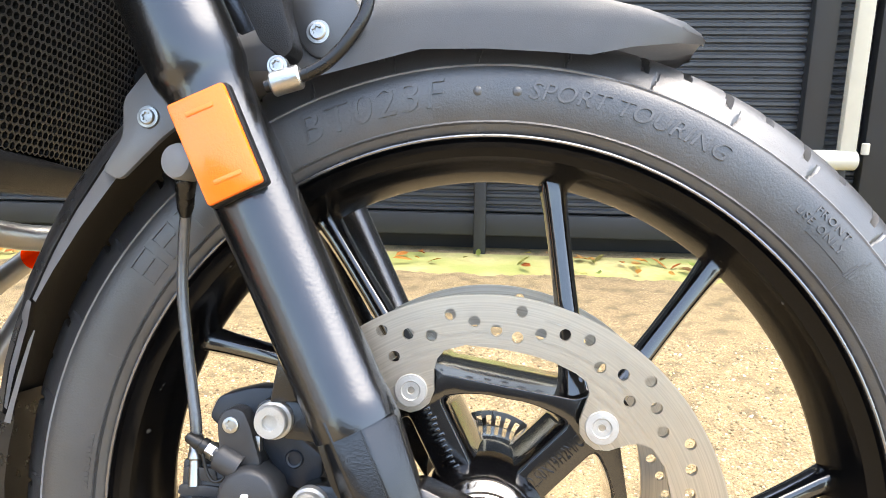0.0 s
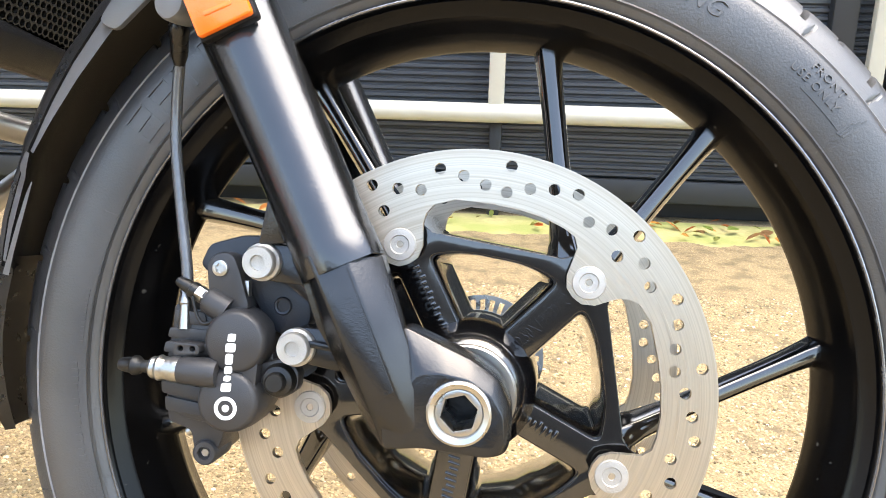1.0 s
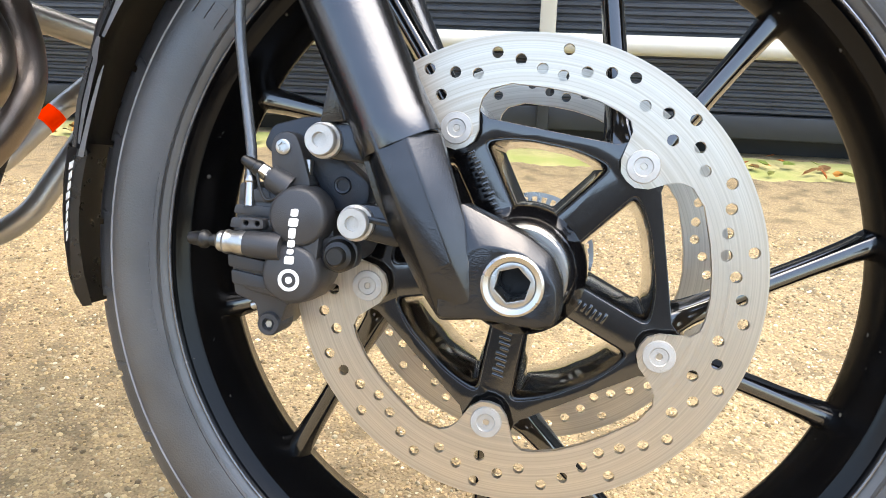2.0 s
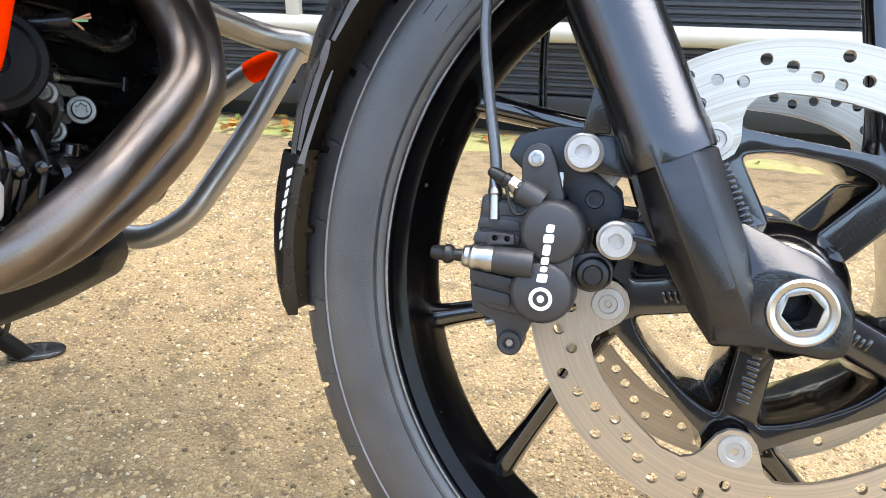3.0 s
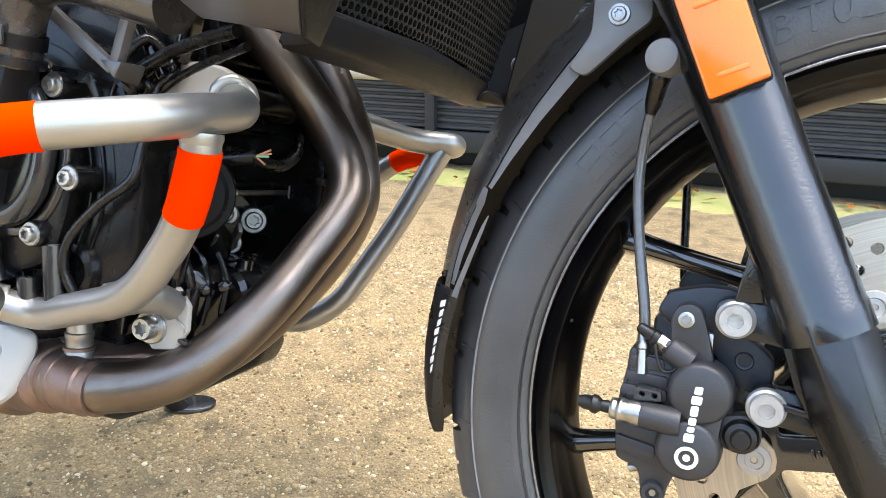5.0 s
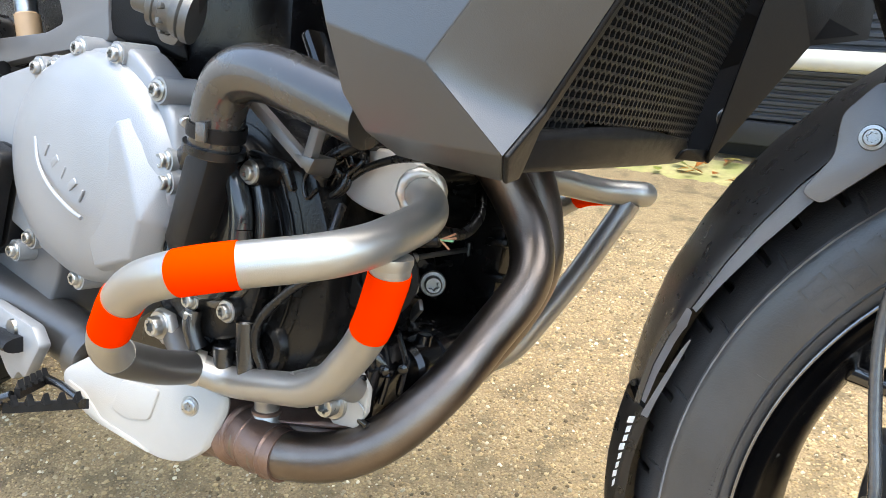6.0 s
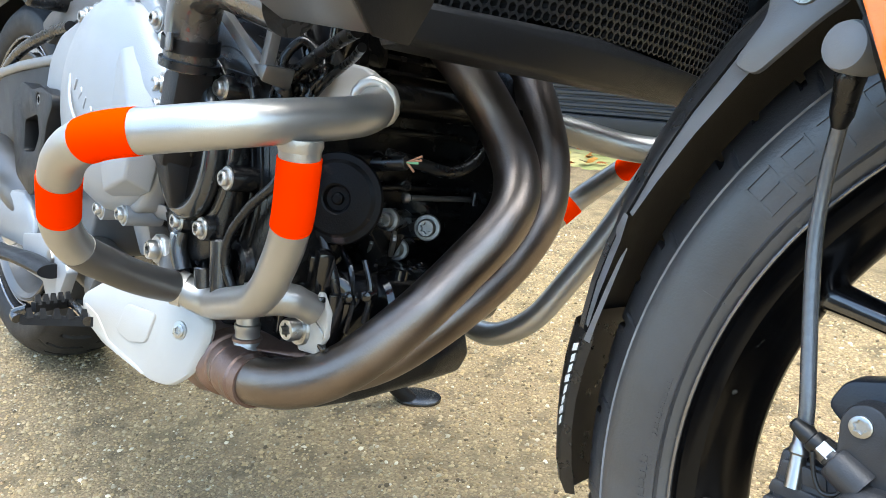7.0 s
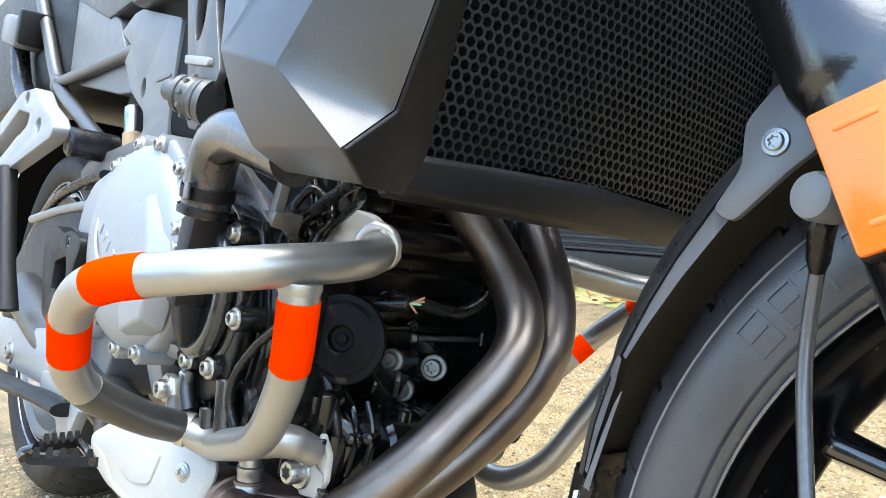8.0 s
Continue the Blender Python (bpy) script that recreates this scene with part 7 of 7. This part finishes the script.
part("rear_hub", rod((REAR[0], -0.07, REAR[1]), (REAR[0], 0.07, REAR[1]), 0.05, segments=32), GLOSS_BLACK, rear_wheel)
for k in range(5):
    a = radians(20 + 72 * k)
    u = Vector((math.cos(a), 0, math.sin(a)))
    c = Vector((REAR[0], 0, REAR[1]))
    for d in (-0.10, 0.10):
        a2 = a + d * 1.6
        part("rear_spoke", sweep([c + u * 0.045, c + Vector((math.cos(a2), 0, math.sin(a2))) * 0.21], [0.013, 0.011], 6, wide=1.4, flat_dir=(0, 1, 0)), GLOSS_BLACK, rear_wheel)
rd = plate([(REAR[0] + 0.12 * math.cos(0.1 * k), REAR[1] + 0.12 * math.sin(0.1 * k)) for k in range(63)], -0.086, -0.081, [circle(REAR[0], REAR[1], 0.085, 48)])
part("rear_disc", rd, DISC, rear_wheel)

swing = part("swingarm", hull([(-0.990, -0.172, 0.545), (-0.990, -0.172, 0.500), (-1.000, -0.085, 0.540), (-1.000, -0.085, 0.475), (-1.300, -0.165, 0.528), (-1.300, -0.165, 0.455), (-1.300, -0.105, 0.500), (-1.580, -0.140, 0.420), (-1.580, -0.140, 0.335), (-1.580, -0.105, 0.335), (-1.580, -0.105, 0.42), (-1.150, -0.160, 0.462)], 0.010, 3), ARM_GREY, bike, "dark grey cast swingarm")
part("swing_edge", sweep([(-0.990, -0.172, 0.541), (-1.150, -0.169, 0.534), (-1.320, -0.164, 0.520)], 0.006, 12), SILVER, swing)
PIVOT = [(-1.040, 0.476), (-1.036, 0.495), (-0.997, 0.512), (-0.958, 0.503), (-0.929, 0.507), (-0.890, 0.499), (-0.889, 0.488), (-0.905, 0.470), (-0.915, 0.440), (-0.927, 0.403), (-0.957, 0.388), (-1.013, 0.406)]
cover_ob = part("pivot_cover", plate(rounded(PIVOT, 0.008, 3), -0.207, -0.190, [rounded([(-0.982, 0.470), (-0.938, 0.478), (-0.930, 0.457), (-0.945, 0.438), (-0.985, 0.435)], 0.006, 3), circle(-0.9386, 0.4934, 0.0070, 16)], edge=0.004), PLASTIC, bike, "black cast pivot guard")
part("pivot_back", plate(rounded([(x, z) for x, z in PIVOT], 0.008, 3), -0.186, -0.150, edge=0.004), PLASTIC, cover_ob)
part("pivot_bolt", bolt((-0.9386, -0.2000, 0.4934), (0, -1, 0), 0.0065, 0.006), SATIN_BLACK, cover_ob)
part("rear_line", sweep(catmull([(-0.960, -0.170, 0.575), (-1.050, -0.168, 0.570), (-1.200, -0.166, 0.545), (-1.400, -0.148, 0.480)], 8), 0.007, 12), HOSE, swing)

frame_ob = part("frame", sweep(catmull([(-1.520, -0.150, 0.910), (-1.426, -0.150, 0.823), (-1.322, -0.150, 0.733), (-1.172, -0.150, 0.668), (-1.021, -0.150, 0.608), (-0.970, -0.148, 0.588)], 6), 0.0105, 24), SLEEVE, bike, "grey tubular steel frame")
part("frame_tube", sweep([(-1.324, -0.150, 0.736), (-1.160, -0.146, 0.736), (-0.960, -0.143, 0.735)], 0.0088, 20), SLEEVE, frame_ob)
part("frame_node", block((-1.324, -0.150, 0.734), (0.026, 0.022, 0.026), (0, 25, 0), 0.006), SLEEVE, frame_ob)
SIDE = [(-0.972, 0.748), (-0.928, 0.762), (-0.904, 0.762), (-0.809, 0.736), (-0.780, 0.728), (-0.786, 0.630), (-0.783, 0.607), (-0.820, 0.600), (-0.895, 0.591), (-0.991, 0.576), (-1.055, 0.559), (-1.073, 0.584), (-1.045, 0.595), (-0.980, 0.603), (-0.884, 0.611), (-0.855, 0.620), (-0.862, 0.641), (-0.908, 0.667), (-0.948, 0.709), (-0.928, 0.724)]
panel = part("side_panel", plate(rounded(SIDE, 0.006, 3), -0.168, -0.151, [oval(-0.871, 0.668, 0.0075, 0.0115, 20)], edge=0.0035, segments=3), PANEL_GREY, bike, "satin grey plastic frame guard")
part("panel_edge", hull([(-0.784, -0.166, 0.725), (-0.765, -0.153, 0.720), (-0.761, -0.145, 0.610), (-0.786, -0.166, 0.612), (-0.783, -0.125, 0.720), (-0.783, -0.125, 0.600), (-0.743, -0.115, 0.595)], 0.002), PLASTIC, panel)
part("panel_crease", plate(rounded([(-0.840, 0.676), (-0.790, 0.673), (-0.790, 0.670), (-0.829, 0.669)], 0.001, 2), -0.1695, -0.165, edge=0.0006), PANEL_GREY, panel)
part("seat_panel", plate(rounded([(-1.520, 0.940), (-1.100, 0.800), (-1.050, 0.745), (-1.000, 0.685), (-1.060, 0.690), (-1.260, 0.728), (-1.480, 0.840)], 0.012, 4), -0.138, -0.110, edge=0.008, segments=4), PANEL_GREY, bike, "satin grey side panel under the seat")
part("seat_trim", hull([(-1.400, -0.142, 0.900), (-1.135, -0.142, 0.803), (-1.040, -0.142, 0.808), (-0.86, -0.142, 0.84), (-0.84, -0.142, 0.98), (-1.40, -0.142, 1.02), (-1.400, -0.10, 0.90), (-1.135, -0.10, 0.80), (-0.84, -0.10, 0.84), (-0.84, -0.10, 0.98), (-1.40, -0.10, 1.02)], 0.006), PLASTIC_GREY, bike)
part("upper_panel", hull([(-0.900, -0.185, 0.760), (-0.640, -0.195, 0.745), (-0.640, -0.195, 0.95), (-0.90, -0.185, 0.95), (-0.90, -0.10, 0.76), (-0.64, -0.10, 0.745), (-0.64, -0.10, 0.95), (-0.90, -0.10, 0.95)], 0.008), PLASTIC_GREY, bike)
part("bolt_sleeve", rod((-0.982, -0.140, 0.665), (-0.968, -0.140, 0.605), 0.011, segments=20), BOLT, frame_ob)
COPPER_SLEEVE = mat("tan plastic sleeve", (0.42, 0.28, 0.16), 0.5, 0, 0.15)
part("sleeve", rod((-0.974, -0.140, 0.632), (-0.967, -0.140, 0.603), 0.0125, segments=20), COPPER_SLEEVE, frame_ob)
part("dark_filler", hull([(x, y, z) for x in (-1.1, -0.62) for y in (-0.115, 0.10) for z in (0.58, 0.80)], 0.01), ENGINE_BLACK, bike)

# bolt stack and plate at the front of the frame
MOUNT = [(-0.738, 0.790), (-0.728, 0.730), (-0.7066, 0.658), (-0.7036, 0.627), (-0.690, 0.606), (-0.6716, 0.603), (-0.636, 0.648), (-0.662, 0.716), (-0.672, 0.790)]
mount = part("frame_mount", plate(rounded(MOUNT, 0.005, 3), -0.184, -0.176, [oval(-0.692, 0.715, 0.012, 0.030)], edge=0.002), SLEEVE, bike, "pale steel frame mount")
part("mount_web", plate(rounded([(-0.704, 0.665), (-0.652, 0.655), (-0.652, 0.663), (-0.704, 0.673)], 0.002, 2), -0.189, -0.181, edge=0.001), BAR, mount)
at, al = Vector((-0.6600, -0.1880, 0.6270)), Vector((-0.80, -0.55, 0.25)).normalized()
STACK_STEEL = mat("dull zinc steel", (0.13, 0.13, 0.125), 0.42, 0.5, 0.3, 120, 0.2, 700)
part("frame_bolt", lathe([(0, -0.012), (0.0200, -0.012), (0.0200, -0.006), (0.0160, -0.005), (0.0185, -0.003), (0.0185, 0.000), (0.0170, 0.002), (0.0170, 0.004), (0.0185, 0.006), (0.0185, 0.010), (0.0150, 0.012), (0.0150, 0.015), (0.0165, 0.016), (0.0165, 0.020), (0.0120, 0.022), (0.0098, 0.023), (0.0098, 0.032), (0.0088, 0.034), (0.0052, 0.034), (0.0048, 0.028), (0, 0.028)], at, al, 32, closed=False), STACK_STEEL, mount, "stepped steel frame bolt")
for k in range(10):
    a = 2 * math.pi * k / 10
    s_, u_, x_ = frame_of(al)
    part("nut_flat", block(at + al * 0.008 + (s_ * math.cos(a) + u_ * math.sin(a)) * 0.0180, (0.0045, 0.0045, 0.0045), (0, 0, 0), 0.001), STACK_STEEL, mount)

# footrest hanger: pale cast bracket with two eyes
hang = [(-1.400, 0.632), (-1.175, 0.686), (-1.096, 0.682), (-1.058, 0.659), (-0.999, 0.637), (-0.982, 0.622), (-0.995, 0.611), (-1.312, 0.568), (-1.420, 0.550)]
hanger = part("footrest_hanger", plate(rounded(hang, 0.008, 4), -0.226, -0.206, [oval(-1.140, 0.673, 0.013, 0.008, 20), oval(-1.060, 0.631, 0.014, 0.009, 20), rounded([(-1.370, 0.612), (-1.181, 0.662), (-1.112, 0.650), (-1.120, 0.636), (-1.360, 0.582)], 0.006, 4)], edge=0.004, segments=3), SILVER, bike, "pale cast alloy footrest hanger")
part("hanger_bush", rod((-0.990, -0.208, 0.610), (-0.990, -0.150, 0.610), 0.018, segments=24), HOSE, hanger)
part("hanger_strut", sweep([(-1.205, -0.225, 0.585), (-1.165, -0.226, 0.520), (-1.125, -0.226, 0.450), (-1.100, -0.224, 0.400)], [0.012, 0.010, 0.010, 0.012], 20, wide=0.5), PLASTIC, hanger)
part("heel_casting", hull([(-1.290, -0.203, 0.375), (-1.100, -0.203, 0.380), (-1.000, -0.203, 0.388), (-0.966, -0.203, 0.372), (-0.960, -0.203, 0.345), (-0.970, -0.203, 0.325), (-1.058, -0.203, 0.330), (-1.290, -0.203, 0.312), (-1.29, -0.180, 0.37), (-1.000, -0.180, 0.388), (-0.960, -0.180, 0.345), (-0.97, -0.18, 0.325), (-1.29, -0.18, 0.31)], 0.006), SILVER, hanger)
part("casting_bolt", bolt((-1.160, -0.204, 0.3405), (0, -1, 0), 0.011, 0.006), BOLT, hanger)

# brake pedal with its teeth, and the lever above it
peg = part("pedal_bracket", plate(rounded([(-0.975, 0.345), (-0.911, 0.354), (-0.835, 0.346), (-0.822, 0.330), (-0.836, 0.312), (-0.850, 0.292), (-0.862, 0.296), (-0.872, 0.284), (-0.884, 0.290), (-0.898, 0.306), (-0.975, 0.305)], 0.004, 3), -0.2080, -0.1960, edge=0.002), SILVER, bike, "pale alloy brake pedal bracket")
part("pivot_pin", lathe([(0, 0.01), (0.0085, 0.01), (0.0085, -0.001), (0.0075, -0.003), (0, -0.003)], (-0.868, -0.2080, 0.338), (0, 1, 0), 24, closed=False), BOLT, peg)


def peg_rail(a, b, n):
    a, b = Vector(a), Vector(b)
    d = (b - a)
    pieces = [hull([a + Vector((0, 0, -0.009)), b + Vector((0, 0, -0.009)), a, b, a + Vector((0.004, 0.003, -0.009)), b + Vector((0.004, 0.003, -0.009)), a + Vector((0.004, 0.003, 0)), b + Vector((0.004, 0.003, 0))], 0)]
    for k in range(n):
        c = a + d * ((k + 0.5) / n) + Vector((0.002, 0.0015, 0.002))
        pieces.append(hull([c + Vector(o) for o in ((-0.004, -0.003, -0.004), (0.004, 0.003, -0.004), (-0.004, 0.003, -0.004), (0.004, -0.003, -0.004), (0.0, 0.002, 0.005), (0.0, -0.002, 0.005))], 0))
    return join(*pieces)


part("pedal_pad", peg_rail((-0.8180, -0.2060, 0.306), (-0.7860, -0.2480, 0.312), 5), PLASTIC, peg, "black toothed pedal pad")
part("pedal_rail", peg_rail((-0.7440, -0.2120, 0.306), (-0.7900, -0.2560, 0.300), 5), PLASTIC, peg)
part("pedal_end", sweep(catmull([(-0.816, -0.206, 0.302), (-0.780, -0.209, 0.304), (-0.742, -0.213, 0.302)], 5), 0.0045, 10), SATIN_BLACK, peg)
part("pedal_end", sweep(catmull([(-0.786, -0.250, 0.306), (-0.7970, -0.2580, 0.300), (-0.7900, -0.2580, 0.296)], 5), 0.0045, 10), SATIN_BLACK, peg)
lever = part("brake_lever", sweep(catmull([(-1.250, -0.218, 0.305), (-1.060, -0.222, 0.316), (-0.990, -0.222, 0.321), (-0.920, -0.218, 0.326), (-0.850, -0.212, 0.326)], 8), 0.015, 16, wide=0.5), PLASTIC, bike, "black rear brake lever")
part("footpeg", peg_rail((-1.130, -0.2300, 0.352), (-1.000, -0.2600, 0.356), 8), PLASTIC, bike, "black toothed footpeg")
# rear brake reservoir high at the back
tank = part("reservoir", block((-1.590, -0.160, 0.860), (0.130, 0.050, 0.055), (0, 14, 0), 0.010), PANEL_GREY, bike, "pale brake fluid reservoir")
part("reservoir_clip", block((-1.480, -0.165, 0.845), (0.030, 0.050, 0.060), (0, 14, 0), 0.006), PLASTIC, tank)
part("reservoir_hose", sweep(catmull([(-1.600, -0.160, 0.830), (-1.540, -0.160, 0.760), (-1.420, -0.160, 0.700), (-1.250, -0.160, 0.660)], 6), 0.016, 16), HOSE, tank)
part("tail_filler", hull([(x, y, z) for x in (-2.20, -1.30) for y in (-0.14, 0.14) for z in (0.74, 1.02)], 0.02), PLASTIC, bike)
bm = bmesh.new()
arcs = [[bm.verts.new((REAR[0] + r * math.cos(radians(a)), y, REAR[1] + r * math.sin(radians(a)))) for y, r in ((-0.105, 0.338), (-0.10, 0.356), (-0.05, 0.364), (0.05, 0.364), (0.10, 0.356), (0.105, 0.338))] for a in range(60, 171, 5)]
for p_, q_ in zip(arcs, arcs[1:]):
    for k in range(5):
        bm.faces.new((p_[k], p_[k + 1], q_[k + 1], q_[k]))
bmesh.ops.solidify(bm, geom=bm.faces[:], thickness=0.003)
part("rear_fender", bm, PLASTIC, bike, "black fender over the rear tyre")

# tank and seat over the frame
part("fuel_tank", hull([(-0.30, -0.17, 0.86), (-0.30, 0.17, 0.86), (-0.34, -0.20, 1.04), (-0.34, 0.20, 1.04), (-0.45, -0.13, 1.16), (-0.45, 0.13, 1.16), (-0.80, -0.13, 1.06), (-0.80, 0.13, 1.06), (-0.84, -0.15, 0.90), (-0.84, 0.15, 0.90), (-0.55, -0.21, 0.90), (-0.55, 0.21, 0.90)], 0.03, 4), PLASTIC_GREY, bike, "dark grey fuel tank")
part("seat", hull([(-0.80, -0.13, 0.98), (-0.80, 0.13, 0.98), (-0.82, -0.10, 1.06), (-0.82, 0.10, 1.06), (-1.40, -0.15, 1.05), (-1.40, 0.15, 1.05), (-1.45, -0.12, 1.13), (-1.45, 0.12, 1.13), (-1.95, -0.12, 1.06), (-1.95, 0.12, 1.06), (-1.95, -0.09, 1.12), (-1.95, 0.09, 1.12)], 0.03, 4), PLASTIC, bike, "black seat")
